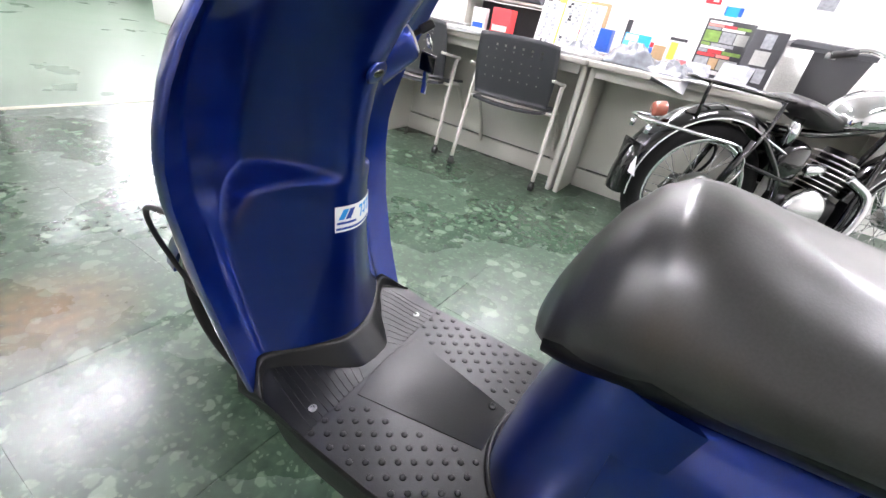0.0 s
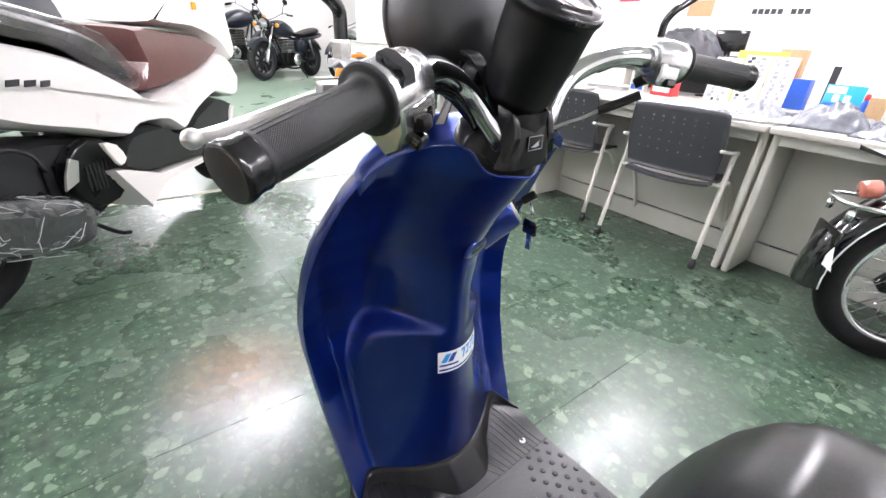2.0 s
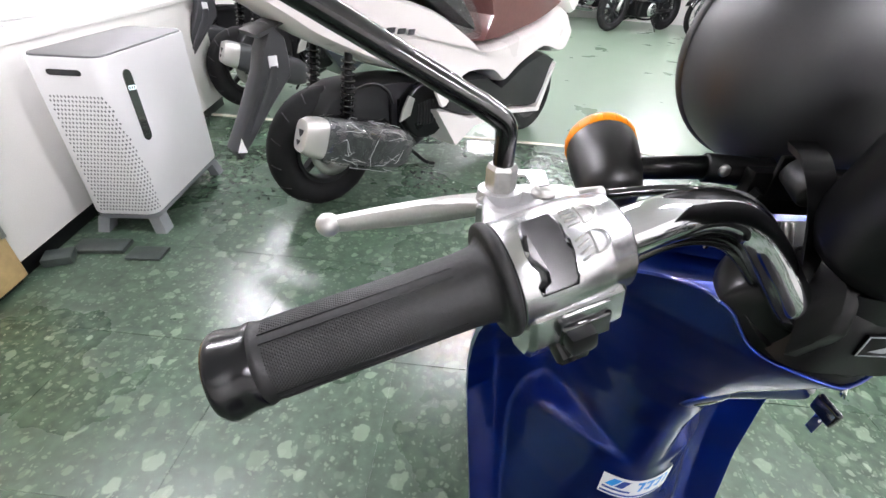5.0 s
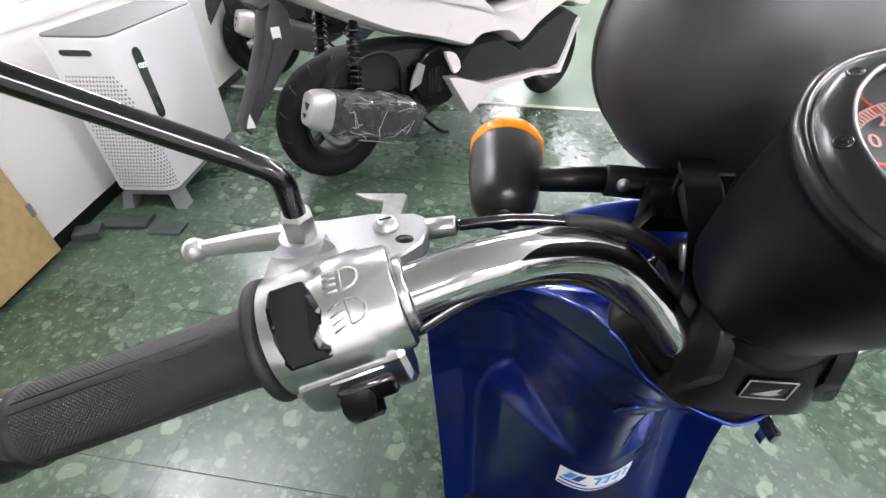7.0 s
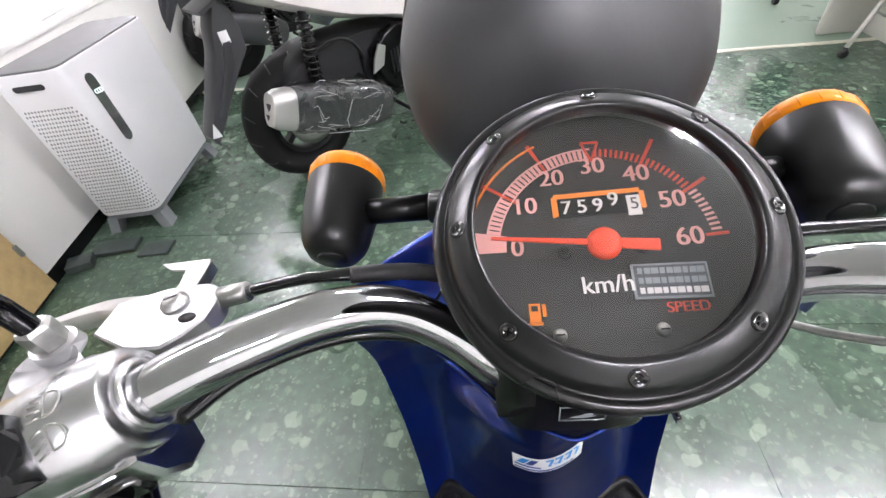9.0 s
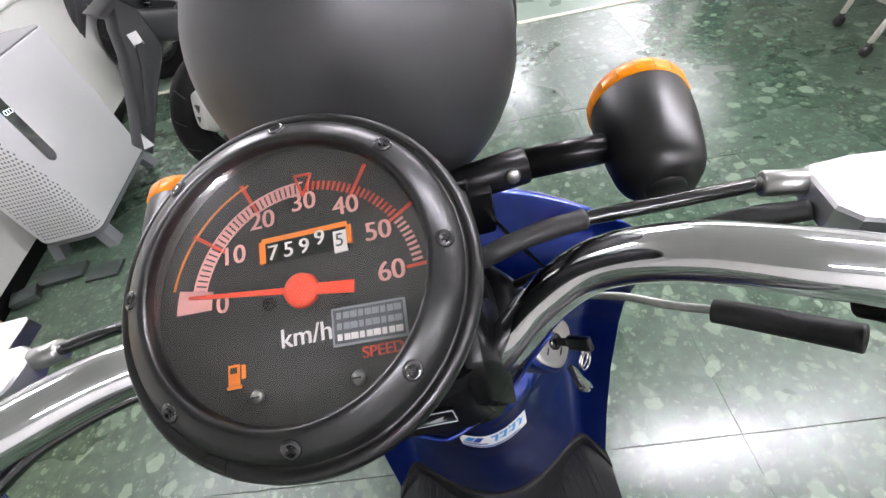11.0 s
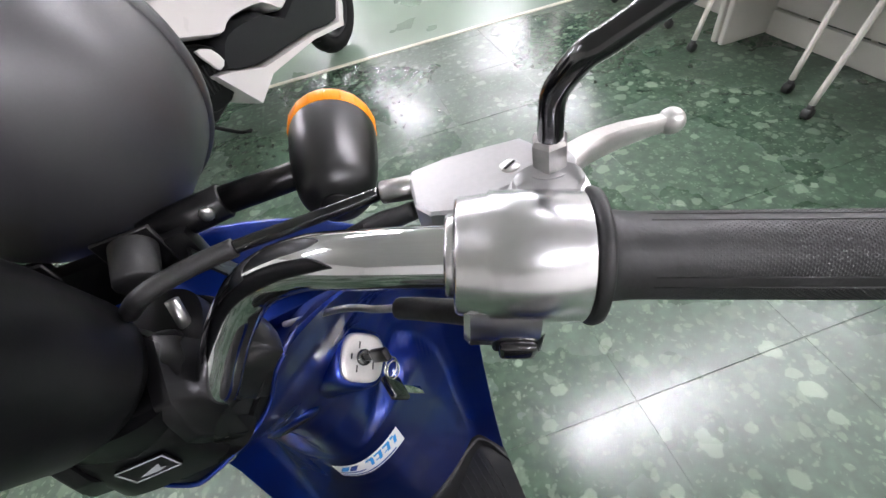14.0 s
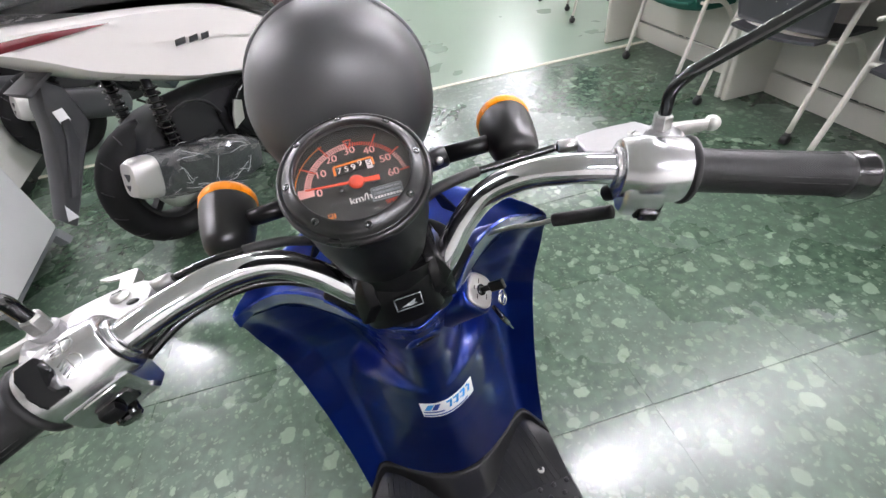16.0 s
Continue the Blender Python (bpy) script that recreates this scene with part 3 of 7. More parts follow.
lid = loft([[(x * s, y * s - (1 - s) * 0.1, z) for x, y in ((-0.084, -0.015), (-0.046, -0.228), (0.046, -0.228), (0.084, -0.015), (0.04, -0.006), (0, -0.004), (-0.04, -0.006))] for z, s in ((0.296, 1.0), (0.3009, 1.0), (0.3014, 0.993))])
part("centre_panel", lid, M_PLASTIC, board, "smooth black battery cover panel", angle=30)
studs = B()
for r in range(13):
    y = -0.008 - 0.0185 * r
    for c in range(14):
        x = -0.178 + 0.0275 * c + (0.01375 if r % 2 else 0)
        lim = interp(y, (-0.228, -0.015), (0.060, 0.098))
        if lim < abs(x) < 0.183:
            lathe([(0.0052, 0.0), (0.0045, 0.0010), (0.0034, 0.0015), (0.0, 0.0017)], Matrix.Translation((x, y, 0.3)), 8, True, studs)
tagged(part("grip_studs", studs, M_PLASTIC, board, "rows of round rubber studs"), kind="stuff")
for x, y in ((-0.147, 0.021), (0.142, 0.024), (0.036, -0.207)):
    part("screw", lathe([(0.0, 0.0025), (0.003, 0.0025), (0.0045, 0.0035), (0.0068, 0.003), (0.0072, 0.0)], Matrix.Translation((x, y, 0.3005)), 16), M_STEEL if y > 0 else M_BLACK, board, "steel cross-head screw" if y > 0 else "")

# ---- body under the seat
def under_ring(z):
    yf = interp(z, (0.14, 0.22, 0.30, 0.42, 0.52, 0.60), (-0.25, -0.240, -0.234, -0.252, -0.275, -0.288))
    hw = interp(z, (0.14, 0.30, 0.45, 0.60), (0.120, 0.128, 0.130, 0.128))
    pts = []
    for k in range(25):
        a = math.pi * k / 24
        pts.append((-hw * math.cos(a), yf - 0.13 * (1 - math.sin(a) ** 0.8), z))
    return pts


part("under_seat_cover", loft([[*under_ring(z), (0.11, -0.40, z), (-0.11, -0.40, z)] for z in (0.14, 0.19, 0.24, 0.30, 0.36, 0.42, 0.47, 0.52, 0.57, 0.60)]), M_BLUE, scooter, "rounded dark blue cover below the seat nose", angle=50)
def side_ring(y):
    hw = interp(y, (-1.05, -0.95, -0.7, -0.45, -0.362), (0.03, 0.10, 0.145, 0.142, 0.1315))
    zt = interp(y, (-1.05, -0.9, -0.6, -0.45, -0.362), (0.66, 0.66, 0.64, 0.612, 0.594))
    zb = interp(y, (-1.05, -0.9, -0.6, -0.362), (0.60, 0.50, 0.34, 0.22))
    return [(hw * math.copysign(abs(math.cos(a)) ** 0.45, math.cos(a)), y, (zt + zb) / 2 + (zt - zb) / 2 * math.copysign(abs(math.sin(a)) ** 0.6, math.sin(a))) for a in (2 * math.pi * k / 28 for k in range(28))]


part("rear_body", loft([side_ring(y) for y in (-0.362, -0.40, -0.45, -0.55, -0.65, -0.75, -0.85, -0.95, -1.02, -1.05)]), M_BLUE, scooter, "dark blue rear side covers", angle=60)
# black edge strip round the cover where it meets the board
part("edge_strip", tube([(p[0] * 1.01, p[1] + 0.002, 0.303) for p in under_ring(0.303)], 0.005, 8, 2), M_PLASTIC, scooter)

# ---- seat
SEATY = (-0.84, -0.80, -0.72, -0.60, -0.50, -0.42, -0.36, -0.333, -0.305, -0.28, -0.258, -0.242, -0.236)
def seat_ring(y):
    hw = interp(y, SEATY, (0.06, 0.11, 0.14, 0.147, 0.146, 0.142, 0.134, 0.128, 0.117, 0.101, 0.080, 0.052, 0.025))
    zb = interp(y, SEATY, (0.69, 0.655, 0.635, 0.618, 0.600, 0.580, 0.563, 0.555, 0.546, 0.540, 0.536, 0.540, 0.552))
    zt = interp(y, SEATY, (0.73, 0.745, 0.745, 0.735, 0.738, 0.752, 0.766, 0.765, 0.748, 0.713, 0.664, 0.615, 0.585))
    pc, ps = interp(y, (-0.55, -0.40, -0.30), (0.60, 0.74, 0.86)), interp(y, (-0.55, -0.40, -0.30), (0.72, 0.95, 1.05))
    ring = []
    for k in range(48):
        a = 2 * math.pi * k / 48
        c, s = math.cos(a), math.sin(a)
        x = hw * math.copysign(abs(c) ** pc, c)
        z = zb + (zt - zb) * (0.40 + 0.60 * s ** ps) if s > 0 else zb + (zt - zb) * 0.40 * (1 - abs(s) ** 1.3)
        # creases that part at the peak and run back along both shoulders
        xc = interp(y, (-0.62, -0.45, -0.345), (0.105, 0.060, 0.0))
        if s > 0 and y < -0.30:
            z += 0.005 * max(0, 1 - abs(abs(x) - xc) / 0.022) * interp(y, (-0.7, -0.5, -0.345, -0.30), (0, 0.7, 1, 0))
        ring.append((x, y, z))
    return ring


part("seat", loft([seat_ring(SEATY[-1] + (SEATY[0] - SEATY[-1]) * (k / 70) ** 1.7) for k in range(71)]), M_SEAT, scooter, "black grained vinyl seat with a rounded nose", angle=70)
part("seat_base", loft([[(p[0] * 0.97, p[1], p[2] - 0.012) for p in seat_ring(y)] for y in (-0.258, -0.28, -0.36, -0.5, -0.7, -0.83)]), M_BLACK, scooter)

# ---- wheels, fork, stand
def wheel(parent, y, r_out, width, name):
    mm = Matrix.Translation((0, y, r_out)) @ pose(0, 0, 0, 0, 90, 0)
    w = part(name, torus(r_out - width / 2, width / 2, mm, 48, 14), M_TYRE, parent, "black scooter tyre on a small wheel")
    part("rim", lathe([(r_out - width * 0.75, -0.03), (r_out - width * 0.95, -0.026), (r_out - width * 1.3, -0.01), (0.035, -0.012), (0.03, -0.04), (0.0, -0.04)], mm, 32), M_SILVER, w)
    part("rim", lathe([(0.0, 0.04), (0.03, 0.04), (0.035, 0.012), (r_out - width * 1.3, 0.01), (r_out - width * 0.95, 0.026), (r_out - width * 0.75, 0.03)], mm, 32), M_SILVER, w)
    return w


wheel(scooter, 0.37, 0.205, 0.085, "front_wheel")
wheel(scooter, -0.80, 0.205, 0.088, "rear_wheel")
for sx in (-1, 1):
    part("fork_leg", tube([(sx * 0.058, 0.23, 0.45), (sx * 0.062, 0.30, 0.32), (sx * 0.062, 0.37, 0.205)], 0.014, 12), M_BLACK, scooter)
part("front_fender", loft([[(x, 0.37 + (0.235 + d) * math.cos(a), 0.205 + (0.235 + d) * math.sin(a)) for x, d in ((-0.055, -0.05), (-0.05, -0.015), (-0.03, 0.004), (0.03, 0.004), (0.05, -0.015), (0.055, -0.05), (0.047, -0.052), (0.0, -0.006), (-0.047, -0.052))] for a in (radians(t) for t in range(15, 186, 10))]), M_BLUE, scooter, "dark blue front fender", angle=50)
part("brake_hose", tube([(-0.09, 0.33, 0.47), (-0.125, 0.385, 0.495), (-0.118, 0.46, 0.47), (-0.095, 0.51, 0.40), (-0.078, 0.50, 0.33), (-0.07, 0.45, 0.27), (-0.06, 0.38, 0.22)], 0.0055, 10), M_RUBBER, scooter)
for sx in (-1, 1):
    part("stand_leg", tube([(sx * 0.07, -0.55, 0.18), (sx * 0.10, -0.60, 0.09), (sx * 0.12, -0.62, 0.005 + 0.0045 * sx)], 0.011, 10), M_BLACK, scooter)
part("engine", box((0.14, 0.38, 0.16), (-0.02, -0.66, 0.23), 0.03, 3), M_BLACK, scooter)

# ---- steering head cover
def seam(k):
    """The line where the black cover sits in the blue collar; k runs once round from the right side over the back."""
    a = 2 * math.pi * k / 48
    if math.sin(a) >= 0:
        return Vector((0.070 * math.cos(a), inner_y(0.070, 0.9405) + 0.055 * math.sin(a), 0.9405 + 0.006 * math.sin(a)))
    x = 0.070 * math.cos(a)
    z = top_in(x)
    return Vector((x, inner_y(x, z), z))


def cover_ring(f, lift, top):
    """Between the seam (f = 0) and a rounded oval higher up (f = 1)."""
    out = []
    for k in range(48):
        a = 2 * math.pi * k / 48
        c, sn = math.cos(a), math.sin(a)
        oval = Vector((0.043 * math.copysign(abs(c) ** 0.8, c), 0.022 + 0.045 * math.copysign(abs(sn) ** 0.8, sn), top))
        out.append(seam(k).lerp(oval, f) + Vector((0, 0, lift)))
    return out


neck = part("steering_cover", loft([cover_ring(0.25, -0.004, 0.962), cover_ring(0.03, 0.001, 0.962), cover_ring(0.06, 0.004, 0.962), cover_ring(0.22, 0.007, 0.962), cover_ring(0.45, 0.008, 0.962), cover_ring(0.70, 0.006, 0.962), cover_ring(0.88, 0.003, 0.962), cover_ring(1.0, 0.0, 0.962), cover_ring(1.12, 0.0, 0.968)]), M_BLACK, scooter, "black steering head cover", angle=50)
part("neck_seal", tube([seam(k) + Vector((0, -0.0008, 0.001)) for k in range(25, 48)], 0.0016, 6, 2), M_BLUE, neck, "blue collar edge round the cover")
column = []
for z, hx, yf in ((0.918, 0.040, -0.0225), (0.930, 0.036, -0.0238), (0.945, 0.0335, -0.0238), (0.958, 0.0325, -0.0225), (0.968, 0.0320, -0.0195), (0.974, 0.0300, -0.0165), (0.976, 0.0270, -0.0130)):
    column.append([(hx * math.copysign(abs(math.cos(q)) ** 0.45, math.cos(q)), 0.008 + (0.008 - yf) * math.copysign(abs(math.sin(q)) ** 0.45, math.sin(q)), z) for q in (2 * math.pi * k / 40 for k in range(40))])
part("cover_column", loft(column), M_BLACK, neck, "black column of the steering cover", angle=35)
em = part("emblem", box((0.023, 0.0015, 0.0155), (0, -0.0245, 0.945), 0.0005), M_BLACK, neck)
for a, b in (((-0.0112, 0.9382), (0.0112, 0.9382)), ((-0.0112, 0.9525), (0.0112, 0.9525)), ((-0.0112, 0.9382), (-0.0112, 0.9525)), ((0.0112, 0.9382), (0.0112, 0.9525))):
    part("emblem_frame", rod((a[0], -0.0256, a[1]), (b[0], -0.0256, b[1]), 0.0004, seg=6), M_LABELG, em)
wing = B()
wing.faces.new([wing.verts.new(v) for v in ((-0.007, -0.0258, 0.9415), (0.006, -0.0258, 0.9475), (0.0045, -0.0258, 0.9435), (0.007, -0.0258, 0.9425), (0.0015, -0.0258, 0.9405))])
part("emblem_mark", wing, M_LABELG, em, smooth=False)

# ---- handlebar
def bar_pts(sx):
    if sx < 0:
        return [(-0.026, 0.004, 0.936), (-0.040, -0.002, 0.954), (-0.062, 0.002, 0.982), (-0.085, 0.001, 1.0035), (-0.112, -0.010, 1.017), (-0.145, -0.0295, 1.0230), (-0.182, -0.0482, 1.0195)]
    return [(sx * 0.026, 0.004, 0.936), (sx * 0.040, -0.002, 0.956), (sx * 0.062, 0.003, 0.984), (sx * 0.085, 0.002, 1.006), (sx * 0.112, -0.012, 1.022), (sx * 0.140, -0.030, 1.0285), (sx * 0.170, -0.0426, 1.0259)]


bar = part("handlebar", merge(tube(bar_pts(1), 0.0112, 24, 10), tube(bar_pts(-1), 0.0112, 24, 10)), M_CHROME, scooter, "bent chrome handlebar tube")


def prism(outline, z0, z1, bevel=0.0, m=Matrix()):
    """A flat plate with an outline in x and y, between two heights, its upper and lower edges eased."""
    n = len(outline)
    cx, cy = sum(p[0] for p in outline) / n, sum(p[1] for p in outline) / n
    rows = []
    for z, d in ((z0, bevel), (z0 + bevel, 0.0), (z1 - bevel, 0.0), (z1, bevel)):
        ring = []
        for x, y in outline:
            r = math.hypot(x - cx, y - cy)
            ring.append(m @ Vector((x - (x - cx) / r * d, y - (y - cy) / r * d, z)))
        rows.append(ring)
    return loft(rows)


def grip_side(sx):
    if sx > 0:
        A, zdir, cap = Vector((0.1665, -0.0412, 1.0268)), Vector((0.921, -0.360, -0.148)), 0.165
    else:          # the steering is turned a little, which sets the left side lower
        A, zdir, cap = Vector((-0.1768, -0.0463, 1.0209)), Vector((-0.919, -0.338, -0.202)), 0.153
    z = zdir.normalized()
    x = Vector((0, 0, 1)).cross(z).normalized()
    yv = z.cross(x)
    G = Matrix(((x.x, yv.x, z.x, A.x), (x.y, yv.y, z.y, A.y), (x.z, yv.z, z.z, A.z), (0, 0, 0, 1)))
    # in G: z outward, y up; back points to the rider
    back = 1 if (x.y < 0) else -1
    RH, z0 = 0.0228, (0.0050 if sx > 0 else 0.0)
    hs = part("switch_housing", lathe([(0.0116, z0 - 0.002), (0.0196, z0 - 0.002), (0.0206, z0 - 0.0008), (0.0219, z0 + 0.0088), (RH, z0 + 0.0098), (RH, 0.0452), (0.0222, 0.0462)], G, 96), M_ALU, bar, "brushed aluminium switch housing", angle=14)
    part("clamp_collar", lathe([(0.0114, z0 - 0.0055), (0.0142, z0 - 0.0052), (0.0148, z0 - 0.0040), (0.0148, z0)], G, 32), M_ALU, hs)
    gr = part("grip", lathe([(0.017, 0.0462), (0.0226, 0.0465), (0.0236, 0.0474), (0.0239, 0.0490), (0.0234, 0.0506), (0.0222, 0.0512), (0.0195, 0.0514), (0.0176, 0.0519), (0.0164, 0.0532), (0.0158, 0.0560), (0.0152, 0.0620), (0.0149, cap - 0.014), (0.0157, cap - 0.012)], G, 48), M_RUBBER, bar, "black knurled rubber grip", angle=60)
    part("grip_end", lathe([(0.0150, cap - 0.0130), (0.0160, cap - 0.0115), (0.0156, cap - 0.0085), (0.0158, cap - 0.005), (0.0168, cap - 0.001), (0.0169, cap + 0.0015), (0.0160, cap + 0.0032), (0.0146, cap + 0.0036)], G, 40, False), M_GRIPEND, gr, "glossy black grip end")
    part("end_face", lathe([(0.0150, cap + 0.0024), (0.0146, cap + 0.0035), (0.0136, cap + 0.0037), (0.0, cap + 0.0040)], G, 40), M_RUBBER, gr)
    # fine knurling in four fields: small raised diamonds, with plain strips between
    kn = B()
    for i in range(84):
        for j in range(66):
            a = math.pi * (j + 0.5 * (i % 2)) / 33
            if abs(math.sin(a * 2 + 0.5)) < 0.25:
                continue
            zz = 0.067 + (cap - 0.084) * i / 83
            r = 0.0150
            cs, sn = math.cos(a), math.sin(a)
            p0 = Vector(((r + 0.00022) * cs, (r + 0.00022) * sn, zz))
            t = Vector((-sn, cs, 0)) * 0.00066
            q = [G @ (Vector((r * cs, r * sn, zz)) + t), G @ Vector((r * cs, r * sn, zz + 0.00055)), G @ (Vector((r * cs, r * sn, zz)) - t), G @ Vector((r * cs, r * sn, zz - 0.00055))]
            top = kn.verts.new(G @ p0)
            vs = [kn.verts.new(v) for v in q]
            for k in range(4):
                kn.faces.new((vs[k], vs[(k + 1) % 4], top))
    tagged(part("knurling", kn, M_RUBBER, gr, smooth=False), kind="stuff")
    for k in range(4):          # raised seams that border the knurled fields
        for da in (-0.13, 0.13):
            a = -0.25 + k * math.pi / 2 + da
            part("grip_seam", tube([G @ Vector((0.0151 * math.cos(a), 0.0151 * math.sin(a), zz)) for zz in (0.066, cap - 0.016)], 0.0003, 5, 1, None, False), M_RUBBER, gr)
    # mirror boss, nut and stem
    N = Vector((0.2150, -0.0262, 1.0412)) if sx > 0 else Vector((-0.2193, -0.027, 1.0382))
    foot = G @ Vector((-back * 0.010, 0.014, 0.034 if sx > 0 else 0.030))
    part("mirror_boss", loft([[c + Vector((r * 1.15 * math.cos(q), r * math.sin(q), 0)) for q in (2 * math.pi * k / 20 for k in range(20))] for c, r in ((foot, 0.0150), (foot.lerp(N, 0.45), 0.0112), (N + Vector((0, 0, -0.010)), 0.0090), (N + Vector((0, 0, -0.005)), 0.0084))]), M_CAST, hs, angle=30)
    d = Vector((0.80, -0.36, 0.50)).normalized() if sx > 0 else Vector((-0.83, -0.24, 0.51)).normalized()
    bend = N + (Vector((0.0030, -0.0070, 0.0340)) if sx > 0 else Vector((-0.0065, -0.0040, 0.0295)))
    mir = part("mirror_stem", tube([N + Vector((0, 0, -0.004)), N + Vector((0, -0.001, 0.012)), N + Vector((sx * 0.001, -0.002, 0.024)), bend + d * 0.004, bend + d * 0.012, bend + d * 0.04, bend + d * 0.09, bend + d * 0.17], 0.0045, 16, 6), M_GLOSSB, scooter, "black bent mirror stem")
    part("mirror_nut", lathe([(0.0064, -0.005), (0.0068, -0.004), (0.0068, 0.005), (0.0058, 0.0068), (0.0, 0.0068)], Matrix.Translation(N), 6), M_STEEL, mir, smooth=False)
    # lever holder: a flat casting with a slot for the lever, cable adjuster at its inner end
    if sx > 0:
        plate = [(0.1668, 0.0105), (0.1690, 0.0142), (0.1770, 0.0145), (0.1850, 0.0150), (0.2040, 0.0118), (0.2200, 0.0085), (0.2250, -0.004), (0.2050, -0.018), (0.1760, -0.020), (0.1680, -0.0165), (0.1640, -0.0090), (0.1650, -0.002)]
        zt, tipc, tips, bolt = 1.0258, Vector((0.1534, 0.0140, 1.0205)), Vector((0.1700, 0.0095, 1.0200)), Vector((0.2070, -0.0070, 1.0228))
    else:
        plate = [(-0.1720, 0.006), (-0.1745, 0.0150), (-0.1800, 0.0180), (-0.2020, 0.0165), (-0.2260, 0.0080), (-0.2280, -0.010), (-0.2050, -0.020), (-0.1880, -0.020), (-0.1800, -0.014), (-0.1735, -0.005)]
        zt, tipc, tips, bolt = 1.0150, Vector((-0.1587, 0.0125, 1.0120)), Vector((-0.1760, 0.0115, 1.0092)), Vector((-0.1928, 0.0053, 1.0160))
    pr = part("lever_holder", prism(plate, zt - 0.013, zt, 0.0012), M_CAST, bar, "cast aluminium lever holder", angle=25)
    part("cable_adjuster", rod(tips, tipc, 0.0056, 0.0052, 18, True, 0.0008), M_STEEL, pr, "grey cable adjuster")
    part("pivot_bolt", lathe([(0.0, 0.0036), (0.0038, 0.0036), (0.0048, 0.0026), (0.0048, 0.0010), (0.0066, 0.0008), (0.0066, -0.0015)], Matrix.Translation(bolt), 18), M_STEEL, pr, "steel pivot bolt")
    part("bolt_slot", box((0.0062, 0.0010, 0.0005), (0, 0, 0.0037)), M_BLACK, pr).matrix_local = Matrix.Translation(bolt) @ pose(0, 0, 0, 0, 0, 25)
    # curved lever with a ball end
    tip = Vector((0.3155, 0.0230, 0.9892)) if sx > 0 else Vector((-0.314, 0.018, 0.982))
    P = bolt + Vector((sx * 0.004, 0.004, -0.0095))
    root = P + Vector((sx * 0.028, 0.004, -0.0035))
    def lever_at(f): return root.lerp(tip, f) + Vector((0, 0.010 * math.sin(math.pi * f), -0.0055 * math.sin(math.pi * f)))
    lv = loft([[c + Vector((0, q * ww, hh * s2)) for q, s2 in ((-1, -0.6), (-0.7, -1), (0.7, -1), (1, -0.6), (1, 0.6), (0.7, 1), (-0.7, 1), (-1, 0.6))] for c, ww, hh in (
        (P + Vector((-sx * 0.010, 0.002, 0)), 0.0075, 0.0036), (root, 0.0075, 0.0045), (lever_at(0.2), 0.0060, 0.0062), (lever_at(0.4), 0.0052, 0.0066), (lever_at(0.6), 0.0046, 0.0062), (lever_at(0.8), 0.0040, 0.0052), (lever_at(0.97), 0.0034, 0.0044))])
    lev = part("brake_lever", lv, M_SILVER, bar, "silver brake lever with a ball end", angle=50)
    part("ball_end", lathe([(0.0074 * math.sin(math.pi * k / 10), -0.0074 * math.cos(math.pi * k / 10)) for k in range(11)], Matrix.Translation(tip), 16), M_SILVER, lev)

    def put(name, bm, mat, label=""):
        bmesh.ops.transform(bm, matrix=G, verts=bm.verts)
        return part(name, bm, mat, hs, label)

    def block(poly, z0, z1, bevel):
        """A piece that hangs below the housing; poly: back and up, in the housing's own axes."""
        b = prism([(back * u, v) for u, v in poly], z0, z1, bevel)
        return b
    if sx > 0:
        put("starter_body", block([(-0.012, -0.018), (-0.004, -0.0250), (0.010, -0.0285), (0.0205, -0.0260), (0.0235, -0.0150), (0.0215, -0.004), (0.0, 0.0)], 0.0060, 0.0340, 0.0022), M_ALU)
        put("starter_button", box((0.0085, 0.0085, 0.0135), (back * 0.0215, -0.0235, 0.0250), 0.0024, 3), M_GLOSSB, "black starter button")
        put("button_frame", box((0.004, 0.0135, 0.0175), (back * 0.0205, -0.0212, 0.0250), 0.001, 1), M_BLACK)
        put("cable_outlet", rod((-back * 0.004, -0.020, 0.016), (-back * 0.012, -0.031, 0.004), 0.0075, 0.0062, 16, True, 0.001), M_BLACK)
    else:
        def onring(ang, zz, r):
            return G @ Vector((back * r * math.cos(ang), r * math.sin(ang), zz))
        # dip switch: a lobed black knob that stands across the housing beside the grip
        lobes = [(0.27, -0.0085), (0.42, -0.0095), (0.52, -0.0070), (0.66, -0.0072), (0.78, -0.0095), (0.98, -0.0105), (1.18, -0.0090), (1.40, -0.0070), (1.40, 0.0075), (1.18, 0.0090), (0.98, 0.0098), (0.78, 0.0090), (0.66, 0.0070), (0.52, 0.0068), (0.42, 0.0090), (0.27, 0.0080)]
        def lift(ang): return 0.0262 + 0.0036 * math.cos((ang - 0.62) * 9.0) * (1 if ang < 1.2 else 0.4)
        rows = [[onring(a0, 0.0325 + 0.86 * dz * k, r0) for a0, dz in lobes] for k, r0 in ((1.0, 0.0205), (1.0, 0.0238))]
        rows.append([onring(a0, 0.0325 + dz * 0.83, lift(a0) - 0.0008) for a0, dz in lobes])
        rows.append([onring(a0, 0.0325 + dz * 0.68, lift(a0)) for a0, dz in lobes])
        part("dip_switch", loft(rows), M_GRIPEND, hs, "black lobed dip switch knob", angle=25)
